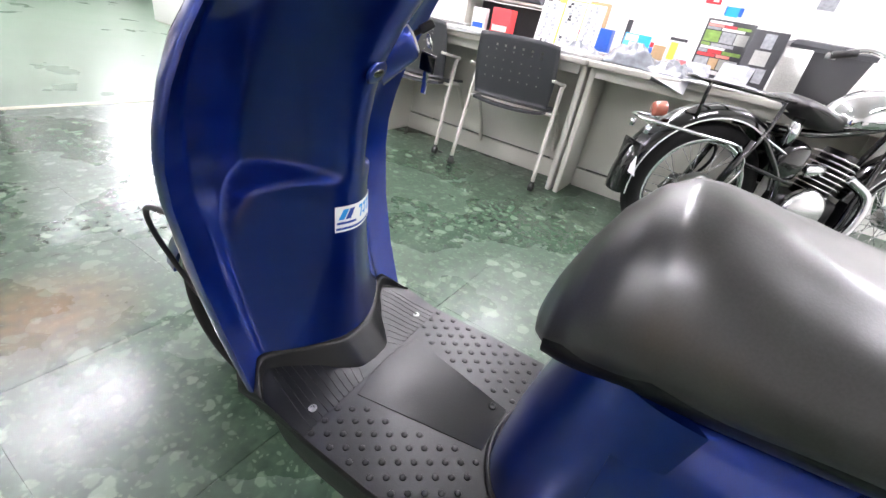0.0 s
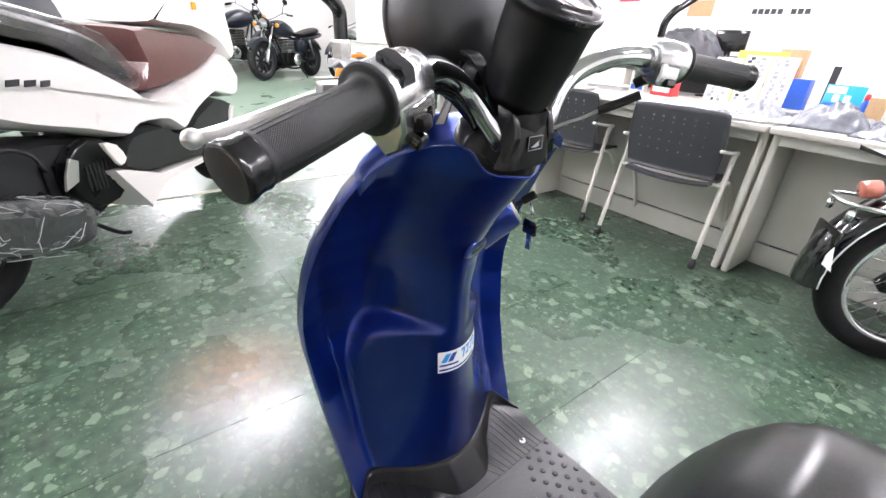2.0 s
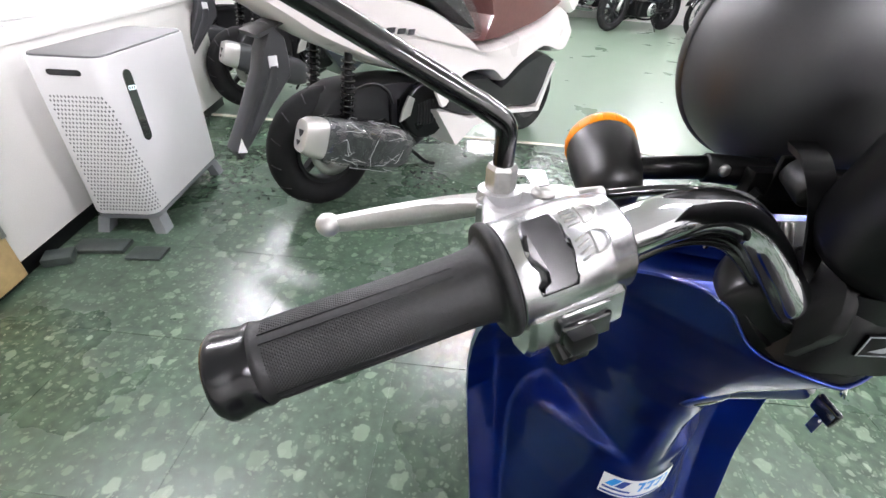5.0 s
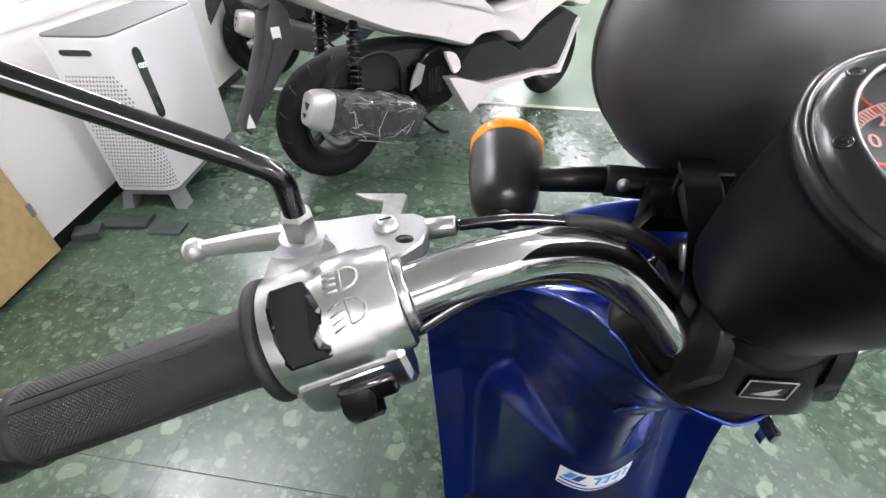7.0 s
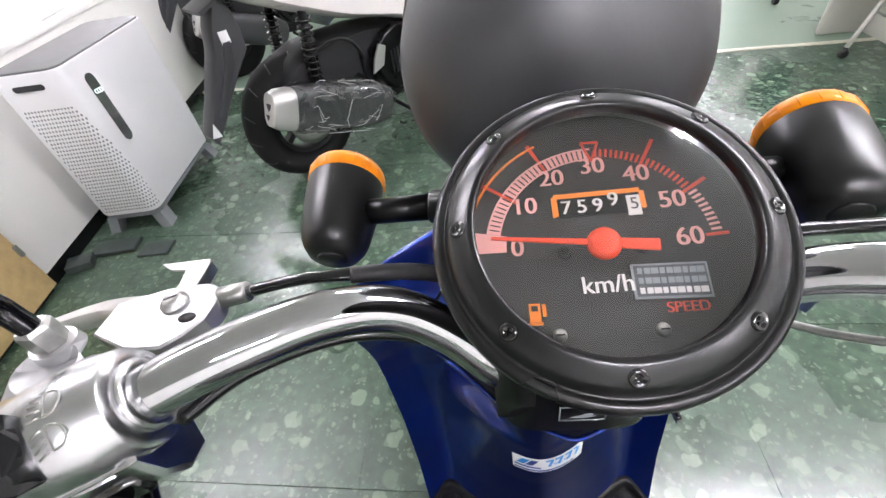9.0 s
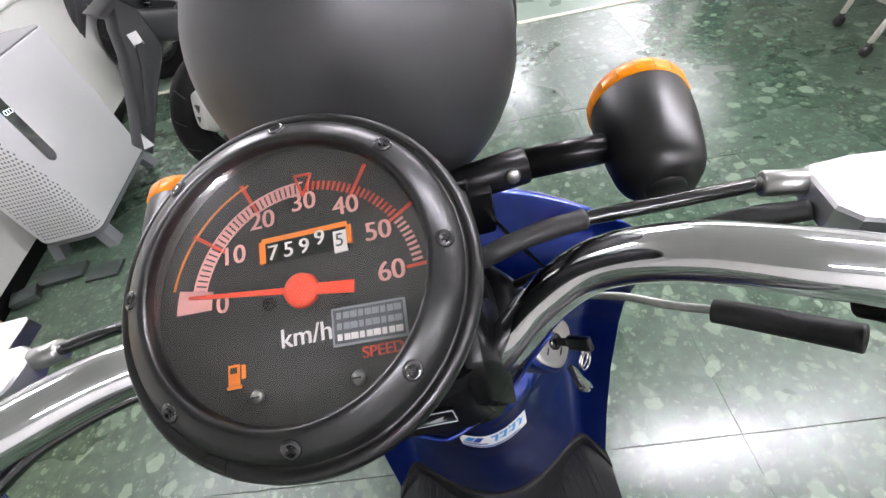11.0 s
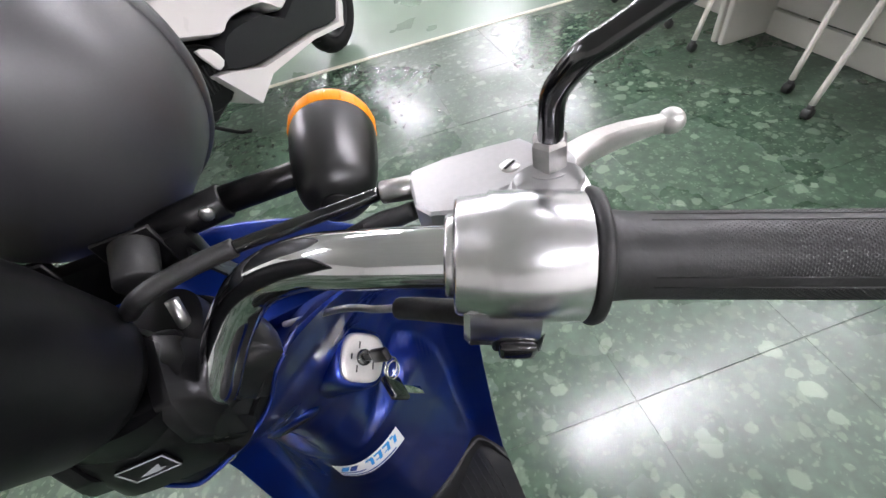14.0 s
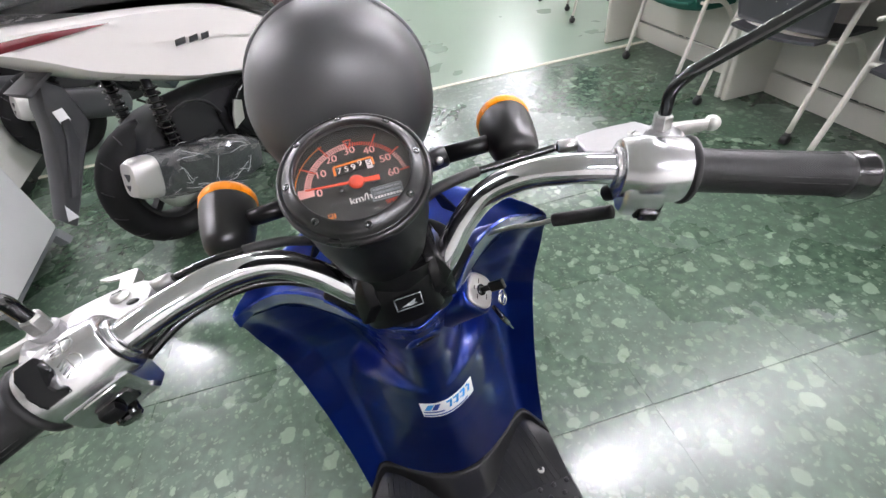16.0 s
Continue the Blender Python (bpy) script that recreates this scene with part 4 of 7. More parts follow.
        # lamp symbols cast in the housing
        for a0, slant in ((radians(47), 0.0016), (radians(77), 0.0)):
            half = 0.0043 / RH
            pts = [onring(a0 + half * math.sin(q), 0.0152 - 0.0062 * max(0.0, math.cos(q)) ** 0.8, RH + 0.0002) for q in (math.pi * (k / 20 - 0.5) for k in range(21))]
            part("lamp_symbol", tube(pts + [pts[0]], 0.00042, 5, 1, None, False), M_STEEL, hs)
            for k in range(4):
                q = a0 + half * (k - 1.5) / 1.7
                part("lamp_symbol", tube([onring(q, 0.0168, RH + 0.0002), onring(q - slant / RH, 0.0214, RH + 0.0002)], 0.00045, 5, 1, None, False), M_STEEL, hs)
        put("switch_body", block([(-0.0200, -0.010), (-0.0080, -0.030), (0.003, -0.0415), (0.015, -0.0360), (0.0228, -0.0210), (0.0232, -0.006), (0.0, 0.006)], 0.0035, 0.0448, 0.0022), M_ALU)
        put("slide_slot", box((0.006, 0.0125, 0.022), (back * 0.0215, -0.0195, 0.0215), 0.0015, 1), M_GLOSSB)
        put("turn_switch", box((0.0105, 0.0105, 0.0120), (back * 0.0250, -0.0200, 0.0260), 0.003, 2), M_BLACK, "black turn-signal slide")
        put("rib", box((0.0026, 0.0030, 0.0210), (back * 0.0226, -0.0080, 0.0220), 0.001, 1), M_ALU)
        put("horn_button", rod((back * 0.012, -0.0280, 0.0270), (back * 0.0245, -0.0355, 0.0270), 0.0078, 0.0074, 20, True, 0.0016), M_GLOSSB, "round black horn button")
        put("cable_outlet", rod((-back * 0.002, -0.016, 0.008), (-back * 0.006, -0.022, -0.010), 0.0070, 0.0055, 16, True, 0.001), M_BLACK)
        # brake latch: a bent steel plate under the pivot bolt
        zl = bolt.z - 0.0012
        part("latch", prism([(-0.1985, -0.002), (-0.1875, -0.002), (-0.1885, 0.0360), (-0.2160, 0.0345), (-0.2090, 0.0300), (-0.1990, 0.0285), (-0.1975, 0.018)], zl - 0.0014, zl, 0.0002), M_STEEL, pr, "small bent steel brake latch", angle=25)
        part("latch_fold", box((0.0014, 0.018, 0.0080), (-0.1880, 0.026, zl - 0.0040), 0.0004, 1), M_STEEL, pr)
        part("holder_hole", lathe([(0.0, 0.0004), (0.0036, 0.0004), (0.0040, -0.001)], Matrix.Translation((-0.1820, -0.0040, zt)) @ Matrix.Diagonal((1.2, 0.8, 1, 1)), 20), M_BLACK, pr)


grip_side(1)
grip_side(-1)

# ---- headlamp, its stays, winkers
STEER = -5.2          # the steering is turned a little to the right, degrees
HL = Matrix.Translation((0.0, 0.1102, 1.064)) @ pose(0, 0, 0, 0, 0, STEER) @ pose(0, 0, 0, -87, 0, 0)       # z runs forward
lamp_prof = [(0.0, -0.0575), (0.0197, -0.0556), (0.0373, -0.0506), (0.053, -0.0427), (0.0648, -0.033), (0.0737, -0.0208), (0.0784, -0.0065), (0.080, 0.0086), (0.0805, 0.0215)]
head = part("headlamp", lathe(lamp_prof, HL, 64, False), M_MATT, scooter, "round matt black headlamp shell", angle=60)
part("headlamp_rim", lathe([(0.0802, 0.0215), (0.0823, 0.0223), (0.0829, 0.026), (0.0820, 0.0315), (0.0788, 0.0335), (0.0758, 0.032)], HL, 64, False), M_MATT, head)
part("headlamp_lens", lathe([(0.0758, 0.032), (0.059, 0.040), (0.03, 0.045), (0.0, 0.0465)], HL, 48, False), M_GLASS, head)
part("reflector", lathe([(0.0750, 0.030), (0.05, 0.005), (0.02, -0.015), (0.0, -0.020)], HL, 48, False), M_CHROME, head)
WINKER_PROF = [(0.0, -0.036), (0.009, -0.0356), (0.0150, -0.0335), (0.0190, -0.0280), (0.0205, -0.0240), (0.0224, -0.0140), (0.0242, 0.001), (0.0249, 0.014), (0.0247, 0.020)]
LENS_PROF = [(0.0247, 0.020), (0.0254, 0.0208), (0.0256, 0.0270), (0.0240, 0.0312), (0.013, 0.0345), (0.0, 0.0355)]
for sx in (-1, 1):
    # flat strap from the fork cover up to the lamp, over a rubber mount
    path = spline([(sx * 0.038, 0.050, 1.030), (sx * 0.039, 0.034, 1.027), (sx * 0.037, 0.022, 1.014), (sx * 0.036, 0.010, 0.996), (sx * 0.036, -0.002, 0.970), (sx * 0.037, -0.006, 0.946)][0 if sx < 0 else 4:], 5)
    part("headlamp_stay", loft([[p + Vector((a, b, c)) for a, b, c in ((-0.0085, -0.002, -0.002), (0.0085, -0.002, -0.002), (0.0085, 0.002, 0.002), (-0.0085, 0.002, 0.002))] for p in path]), M_BLACK, scooter, angle=30)
    part("lamp_mount", rod((sx * 0.029, 0.054, 1.0135), (sx * 0.031, 0.031, 1.0075), 0.0108, 0.0102, 24, True, 0.0014), M_RUBBER, scooter, "black rubber lamp mount")
    part("mount_bracket", box((0.030, 0.0030, 0.030), (sx * 0.026, 0.057, 1.006), 0.001, 1), M_BLACK, scooter)
    part("mount_bolt", rod((sx * 0.0300, 0.040, 0.984), (sx * 0.0290, 0.030, 0.964), 0.0036, 0.0036, 12), M_STEEL, scooter, "bright steel bolt")
    horn = loft([[Vector((sx * u, y + dy, z + dz)) for u, dy, dz in ((0.0225, 0, 0), (0.0310, 0, 0), (0.0360, 0.003, -0.008), (0.0430, 0.006, -0.024), (0.0225, 0.008, -0.030))] for y, z in ((-0.0245, 0.952), (-0.0215, 0.966), (-0.0170, 0.977), (0.0105, 0.9945))])
    bmesh.ops.bevel(horn, geom=horn.edges[:], offset=0.0018, segments=2, profile=0.6, affect="EDGES", clamp_overlap=True)
    part("fork_horn", horn, M_BLACK, scooter, "black cast horn of the steering cover", angle=25)
    part("gusset", loft([[(sx * 0.05, 0.045, 1.0), (sx * 0.052, 0.045, 1.0), (sx * 0.074, 0.040, 0.962), (sx * 0.072, 0.040, 0.962)], [(sx * 0.046, 0.060, 1.0), (sx * 0.048, 0.060, 1.0), (sx * 0.062, 0.070, 0.955), (sx * 0.060, 0.070, 0.955)]]), M_BLACK, scooter, angle=30)
    W = Matrix.Translation((0.1365, 0.0735, 1.0085)) @ pose(0, 0, 0, 0, 0, -9) @ pose(0, 0, 0, -82, 0, 0) if sx > 0 else Matrix.Translation((-0.1325, 0.0915, 0.9950)) @ pose(0, 0, 0, 0, 0, STEER / 2) @ pose(0, 0, 0, -75, 0, 0)
    st = part("winker", lathe(WINKER_PROF, W, 40, False), M_WINKER, scooter, "black bullet-shaped turn signal", angle=60)
    lens = part("winker_lens", lathe(LENS_PROF, W, 40, False), M_AMBER, st, "amber turn-signal lens")
    for k in range(18):          # moulded ribs round the lens
        a = 2 * math.pi * k / 18
        part("lens_rib", tube([W @ Vector((r * math.cos(a), r * math.sin(a), h)) for r, h in ((0.0254, 0.0212), (0.0255, 0.0268), (0.0240, 0.0310))], 0.0004, 5, 1, None, False), M_AMBER, lens)
    part("screw_plug", lathe([(0.0, 0.0008), (0.0085, 0.0006), (0.0095, -0.001)], W @ Matrix.Translation((0, 0, -0.0362)) @ pose(0, 0, 0, 180, 0, 0), 24), M_WINKER, st)
    j0, j1 = (Vector((0.028, 0.0700, 1.0060)), Vector((0.0735, 0.0732, 1.0085))) if sx > 0 else (Vector((-0.030, 0.0740, 1.0015)), Vector((-0.0725, 0.0781, 1.0025)))
    j2 = W @ Vector((0, 0, -0.002))
    part("winker_stalk", rod(j0, j1, 0.0098, 0.0098, 22, True, 0.001), M_BLACK, st)
    part("winker_stalk", rod(j1 - (j2 - j1).normalized() * 0.004, j2, 0.0080, 0.0080, 22), M_BLACK, st)
    sc = j0.lerp(j1, 0.80)
    part("stalk_screw", lathe([(0.0, 0.0012), (0.0034, 0.0012), (0.0042, 0.0)], Matrix.Translation(sc + Vector((0, -0.0096, 0.0028))) @ pose(0, 0, 0, 75, 0, 0), 14), M_STEEL, st)
part("stay_plate", box((0.105, 0.012, 0.03), (0, 0.062, 0.995), 0.003), M_BLACK, scooter)
part("fork_top", rod((0, 0.035, 0.93), (0, 0.010, 1.0), 0.02, 0.018, 24), M_BLACK, scooter)

# ---- speedometer
DN = Vector((0, -0.411, 0.911)).normalized()
DU = Vector((0, 0.911, 0.411)).normalized()
D = Matrix(((1, 0, 0, -0.007), (0, DU.y, DN.y, -0.0348), (0, DU.z, DN.z, 1.0704), (0, 0, 0, 1)))
DB = D @ Matrix.Translation((0, 0.003, 0))          # the case sits a little off the dial's centre
speedo = part("speedometer", lathe([(0.0, -0.092), (0.029, -0.092), (0.0335, -0.090), (0.0375, -0.080), (0.0420, -0.040), (0.0432, -0.006), (0.0440, -0.001), (0.0456, 0.0005), (0.0464, 0.003)], DB, 64, False), M_CUP, scooter, "black cup-shaped speedometer", angle=40)
part("bezel", lathe([(0.0464, 0.003), (0.0468, 0.0048), (0.0463, 0.0068), (0.0450, 0.0080), (0.0438, 0.0078), (0.0432, 0.0072), (0.0426, 0.0082), (0.0418, 0.0098), (0.0405, 0.0112), (0.0385, 0.0124), (0.0365, 0.0134), (0.0352, 0.0138), (0.0345, 0.0134), (0.0343, 0.0122), (0.0350, 0.0080), (0.0412, 0.0002)], DB, 72, False), M_BEZEL, speedo, "glossy black speedometer bezel", angle=35)
dial = part("dial", lathe([(0.0, 0.0), (0.0418, 0.0)], DB, 48, False), M_DIAL, speedo, "black speedometer dial with red and white print")


def dpoint(r, deg, h=0.0004):
    """deg: clockwise from twelve."""
    a = radians(deg)
    return D @ Vector((r * math.sin(a), r * math.cos(a), h))


def dial_band(r0, r1, a0, a1, h=0.0004, n=None):
    b = B()
    n = n or max(1, int(abs(a1 - a0) / 3))
    g = [[b.verts.new(dpoint(r, a0 + (a1 - a0) * k / n, h)) for r in (r0, r1)] for k in range(n + 1)]
    for k in range(n):
        b.faces.new((g[k][0], g[k][1], g[k + 1][1], g[k + 1][0]))
    return b


def speed_deg(v): return -82.5 + 2.84 * v


for v in range(1, 30):
    if v % 10:
        part("tick", dial_band(0.0286, 0.0318, speed_deg(v) - 1.0, speed_deg(v) + 1.0, n=1), M_PINK, dial, smooth=False)
for v in range(31, 61):
    if v not in (40, 50, 60):
        part("tick", dial_band(0.0290, 0.0318, speed_deg(v) - 0.7, speed_deg(v) + 0.7, n=1), M_PINK if v > 50 else M_RED, dial, smooth=False)
for v, r1 in ((10, 0.0388), (20, 0.0392), (40, 0.0385), (50, 0.0362), (60, 0.0332)):
    part("tick", dial_band(0.0272, r1, speed_deg(v) - 0.9, speed_deg(v) + 0.9, n=1), M_RED, dial, smooth=False)
part("scale_band", dial_band(0.0316, 0.0322, speed_deg(0.5), speed_deg(30)), M_PINK, dial, smooth=False)
part("scale_band", dial_band(0.0281, 0.0286, speed_deg(0.5), speed_deg(30)), M_PINK, dial, smooth=False)
part("scale_band", dial_band(0.0374, 0.0382, speed_deg(1.5), speed_deg(21)), M_ORANGE, dial, smooth=False)
part("zero_block", dial_band(0.0262, 0.0362, speed_deg(-2.2), speed_deg(1.6)), M_PINK, dial, smooth=False)
tri30 = B()
for a, b in (((0.0342, speed_deg(30) - 4.2), (0.0342, speed_deg(30) + 4.2)), ((0.0342, speed_deg(30) - 4.2), (0.0276, speed_deg(30))), ((0.0342, speed_deg(30) + 4.2), (0.0276, speed_deg(30)))):
    tube([dpoint(*a, 0.0005), dpoint(*b, 0.0005)], 0.0004, 5, 1, tri30, False)
part("limit_mark", tri30, M_RED, dial)
for v in range(0, 61, 10):
    num = B()
    for dx in (-0.00016, 0.0, 0.00016):
        text_mesh(str(v), 0.0074, Matrix.Translation(dpoint(0.0231 + 0.0026 * math.sin(math.pi * v / 60), speed_deg(v) if v else -86.5, 0.0005)) @ D.to_3x3().to_4x4() @ Matrix.Translation((dx, 0, dx * 0.1)), num)
    part("numeral", num, M_PINK, dial, smooth=False)
def dial_text(body, size, x, y, mat, name, h=0.0005):
    part(name, text_mesh(body, size, D @ Matrix.Translation((x, y, h))), mat, dial, smooth=False)
for dx in (0.0, 0.00022):
    dial_text("km/h", 0.0068, -0.0006 + dx, -0.0112 + dx * 0.3, M_DIALW, "unit_print", 0.0011)
for dx in (0.0, 0.0002):
    dial_text("SPEED", 0.0039, 0.0182 + dx, -0.0182, M_RED, "warning_print")
# odometer: digits behind a slot, the last wheels caught between two numbers
part("odometer_window", box((0.0240, 0.0062, 0.0005), (0.0008, 0.0128, 0.0003)), M_GLOSSB, dial).matrix_local = D
for k, ch in enumerate("7599"):
    for dx in (0.0, 0.00025):
        dial_text(ch, 0.0060, -0.0082 + 0.0044 * k + dx, (0.0124, 0.0124, 0.0124, 0.0138)[k], M_DIALW, "odometer_digit", 0.0010)
wheel_last = part("odometer_wheel", box((0.0036, 0.0060, 0.0008), (0.0106, 0.0118, 0.0004)), M_DIALW, dial, "white last wheel of the odometer")
wheel_last.matrix_local = D
dial_text("5", 0.0052, 0.0106, 0.0118, M_DIAL, "odometer_digit", 0.0013)
part("odometer_frame", box((0.0240, 0.0014, 0.0009), (0.0008, 0.0164, 0.0004)), M_ORANGE, dial).matrix_local = D
part("odometer_frame", box((0.0016, 0.0062, 0.0009), (-0.0112, 0.0132, 0.0004)), M_ORANGE, dial).matrix_local = D
part("odometer_frame", box((0.0014, 0.0052, 0.0009), (0.0132, 0.0134, 0.0004)), M_ORANGE, dial).matrix_local = D
lab = part("dial_label", box((0.0192, 0.0096, 0.0004), (0.0160, -0.0104, 0.0003)), M_LABELG, dial, "small grey printed label on the dial")
lab.matrix_local = D @ pose(0, 0, 0, 0, 0, -2)
part("label_field", box((0.0180, 0.0084, 0.0002), (0.0160, -0.0104, 0.0006)), M_LABELF, lab)
for r in range(3):
    for c in range(9):
        part("label_bar", box((0.0012 + 0.0003 * ((c * 7 + r * 3) % 3), 0.0016, 0.0002), (0.0084 + 0.0019 * c, -0.0077 - 0.0027 * r, 0.0008)), M_LABELG if r < 2 else M_DIALW, lab)
fuel = B()
box((0.0030, 0.0050, 0.0003), (-0.0203, -0.0173, 0.0004), 0, 1, fuel)
box((0.0010, 0.0034, 0.0003), (-0.0178, -0.0168, 0.0004), 0, 1, fuel)
box((0.0038, 0.0008, 0.0003), (-0.0203, -0.0203, 0.0004), 0, 1, fuel)
part("fuel_symbol", fuel, M_ORANGE, dial, "orange fuel pump symbol").matrix_local = D
part("fuel_window", box((0.0017, 0.0014, 0.0003), (-0.0203, -0.0162, 0.0007)), M_DIAL, dial).matrix_local = D
for x, y in ((0.0112, -0.0236), (-0.0103, -0.0010), (0.0103, -0.0010), (-0.0145, -0.0236)):
    sc = part("dial_screw", lathe([(0.0, 0.0012), (0.0014, 0.0012), (0.0019, 0.0)], D @ Matrix.Translation((x, y, 0)), 14), M_STEEL if y < -0.01 else M_GLOSSB, dial)
    part("screw_slot", box((0.0022, 0.0004, 0.0003), (x, y, 0.0012)), M_BLACK, sc).matrix_local = D
NEEDLE = D @ pose(0, 0, 0, 0, 0, -7.5)
nd = part("needle", lathe([(0.0, 0.0048), (0.0030, 0.0047), (0.0044, 0.0038), (0.0047, 0.0024), (0.0020, 0.0020), (0.0020, 0.0)], NEEDLE, 24), M_RED, speedo, "red speedometer needle at rest")
part("needle_arm", loft([[NEEDLE @ Vector((x, y, h)) for y, h in ((-w, 0.0030), (w, 0.0030), (w, 0.0038), (-w, 0.0038))] for x, w in ((-0.0305, 0.0004), (-0.004, 0.0008), (0.004, 0.0014), (0.0140, 0.0016))]), M_RED, nd)
gl = part("speedo_glass", lathe([(0.0345 * k / 12, 0.0120 + 0.0030 * (1 - (k / 12) ** 2)) for k in range(13)], DB, 64, False), M_GLASS, speedo)
gl.visible_shadow = False
for k in range(8):
    Q = DB @ pose(0, 0, 0, 0, 0, -(1 + 45 * k)) @ Matrix.Translation((0, 0.0388, 0.0120)) @ pose(0, 0, 0, -27, 0, 0)
    sc = part("bezel_screw", lathe([(0.0, 0.0004), (0.0011, 0.0004), (0.0017, 0.0009), (0.0023, 0.0006), (0.0025, -0.0004)], Q, 16), M_GLOSSB, speedo)
    for r in (0, 90):
        part("screw_cross", box((0.0022, 0.0005, 0.0004), (0, 0, 0.0003)), M_BLACK, sc).matrix_local = Q @ pose(0, 0, 0, 0, 0, 30 + r)

# ---- cables
for pts, r, mat in (
    ([(-0.1590, 0.0125, 1.0120), (-0.130, 0.0150, 1.0150), (-0.1025, 0.0160, 1.0140), (-0.074, 0.0220, 1.0060), (-0.0505, 0.030, 0.989), (-0.03, 0.045, 0.965)], 0.0031, M_GLOSSB),
    ([(-0.1060, 0.0155, 1.0145), (-0.090, 0.0180, 1.0120), (-0.074, 0.0220, 1.0060), (-0.0505, 0.030, 0.989), (-0.03, 0.045, 0.965)], 0.0042, M_RUBBER),
    ([(-0.176, -0.030, 1.006), (-0.145, -0.010, 1.008), (-0.112, 0.006, 1.003), (-0.085, 0.014, 0.990), (-0.055, 0.018, 0.965)], 0.0030, M_GLOSSB),
    ([(-0.172, -0.046, 1.000), (-0.146, -0.030, 1.0075), (-0.114, -0.0125, 1.0025), (-0.088, -0.002, 0.989), (-0.060, 0.006, 0.962)], 0.0034, M_GLOSSB),
    ([(0.1534, 0.0140, 1.0205), (0.1185, 0.0150, 1.0200), (0.0825, 0.0163, 1.0194), (0.060, 0.0125, 1.0200), (0.0430, 0.0090, 1.0180), (0.030, 0.014, 1.008)], 0.0032, M_GLOSSB),
    ([(0.0850, 0.0164, 1.0194), (0.070, 0.0145, 1.0199), (0.055, 0.0115, 1.0198), (0.0430, 0.0090, 1.0180), (0.030, 0.014, 1.008)], 0.0044, M_RUBBER),
    ([(0.162, 0.002, 1.016), (0.148, 0.006, 1.014), (0.130, 0.010, 1.008), (0.100, 0.020, 0.995), (0.055, 0.03, 0.965)], 0.0024, M_RUBBER),
    ([(0.164, -0.001, 1.017), (0.152, 0.003, 1.013), (0.142, 0.006, 1.010)], 0.0042, M_RUBBER),
    ([(0.172, -0.040, 0.984), (0.160, -0.026, 0.975), (0.148, -0.013, 0.967), (0.1404, -0.0060, 0.963)], 0.0058, M_RUBBER),
    ([(0.1420, -0.0070, 0.964), (0.128, 0.006, 0.954), (0.106, 0.026, 0.942), (0.06, 0.055, 0.915)], 0.0022, M_STEEL),
):
    part("cable", tube(pts, r, 10, 8), mat, scooter, "black control cable" if mat is not M_STEEL else "thin bare steel cable")
# ---------------------------------------------------------------- desks along the wall
M_DESK = material("desk_grey_enamel", (0.62, 0.61, 0.55), 0.42, vary=0.06, grain=300, spots=3)
M_DESKTOP = material("desk_top_laminate", (0.52, 0.50, 0.45), 0.4, vary=0.05, grain=200, spots=3)
M_PAPER = material("white_paper", (0.66, 0.66, 0.65), 0.65, vary=0.05, grain=40, bump=0.1)
M_CARD = material("brown_card", (0.45, 0.30, 0.16), 0.7, vary=0.12)
M_INK = material("dark_print", (0.03, 0.03, 0.035), 0.5, vary=0.2)
M_GREENP = material("green_print", (0.18, 0.30, 0.06), 0.5, vary=0.3, spots=20)
M_REDP = material("red_print", (0.62, 0.04, 0.05), 0.5, vary=0.1)
M_PINKP = material("pink_print", (0.70, 0.25, 0.22), 0.5, vary=0.2)
M_BLUEP = material("blue_print", (0.02, 0.10, 0.50), 0.4, vary=0.1)
M_YELLOW = material("yellow_card", (0.80, 0.58, 0.08), 0.5, vary=0.08)
M_GREYP = material("grey_print", (0.30, 0.31, 0.33), 0.5, vary=0.2, spots=30)
M_BAG = material("clear_bag_film", (0.17, 0.18, 0.20), 0.15, vary=0.25, grain=35, bump=1.0, spots=16)
M_CHAIR = material("charcoal_chair_plastic", (0.045, 0.046, 0.052), 0.5, vary=0.1, grain=300, bump=0.1)
M_CHAIRLEG = material("cream_painted_tube", (0.66, 0.64, 0.58), 0.35, vary=0.06)
M_GREENC = material("green_chair_cloth", (0.012, 0.10, 0.075), 0.85, vary=0.15, grain=500, bump=0.4)
M_CASTER = material("caster_black", (0.02, 0.02, 0.02), 0.5)


def desk(v0, v1, label, u0=1.97, deep=1.45):
    w = v1 - v0
    ob = thing("office_desk", ROOM @ pose(u0, (v0 + v1) / 2, 0), label, "desk", "desks along the wall")
    part("desktop", box((deep, w - 0.006, 0.032), (deep / 2, 0, 0.745), 0.008, 3), M_DESKTOP, ob, "pale laminate desktop")
    for s in (-1, 1):
        part("side_panel", box((0.62, 0.034, 0.728), (0.38, s * (w / 2 - 0.022), 0.364), 0.012, 3), M_DESK, ob)
    part("modesty_panel", box((0.018, w - 0.085, 0.60), (0.35, 0, 0.428), 0.003), M_DESK, ob)
    part("kick_panel", box((0.024, w - 0.085, 0.115), (0.345, 0, 0.0585), 0.003), M_DESK, ob)
    part("apron", box((0.016, w - 0.085, 0.05), (0.06, 0, 0.704), 0.003), M_DESK, ob)
    return ob


desk(-1.10, -0.665, "narrow grey steel desk set back behind the motorcycle", 2.47, 0.95)
desk(-0.66, 0.345, "grey steel office desk covered with papers and bags")
desk(0.352, 1.72, "grey steel office desk behind the dark chairs")
desk(1.727, 3.0, "grey steel office desk beside the green chair")

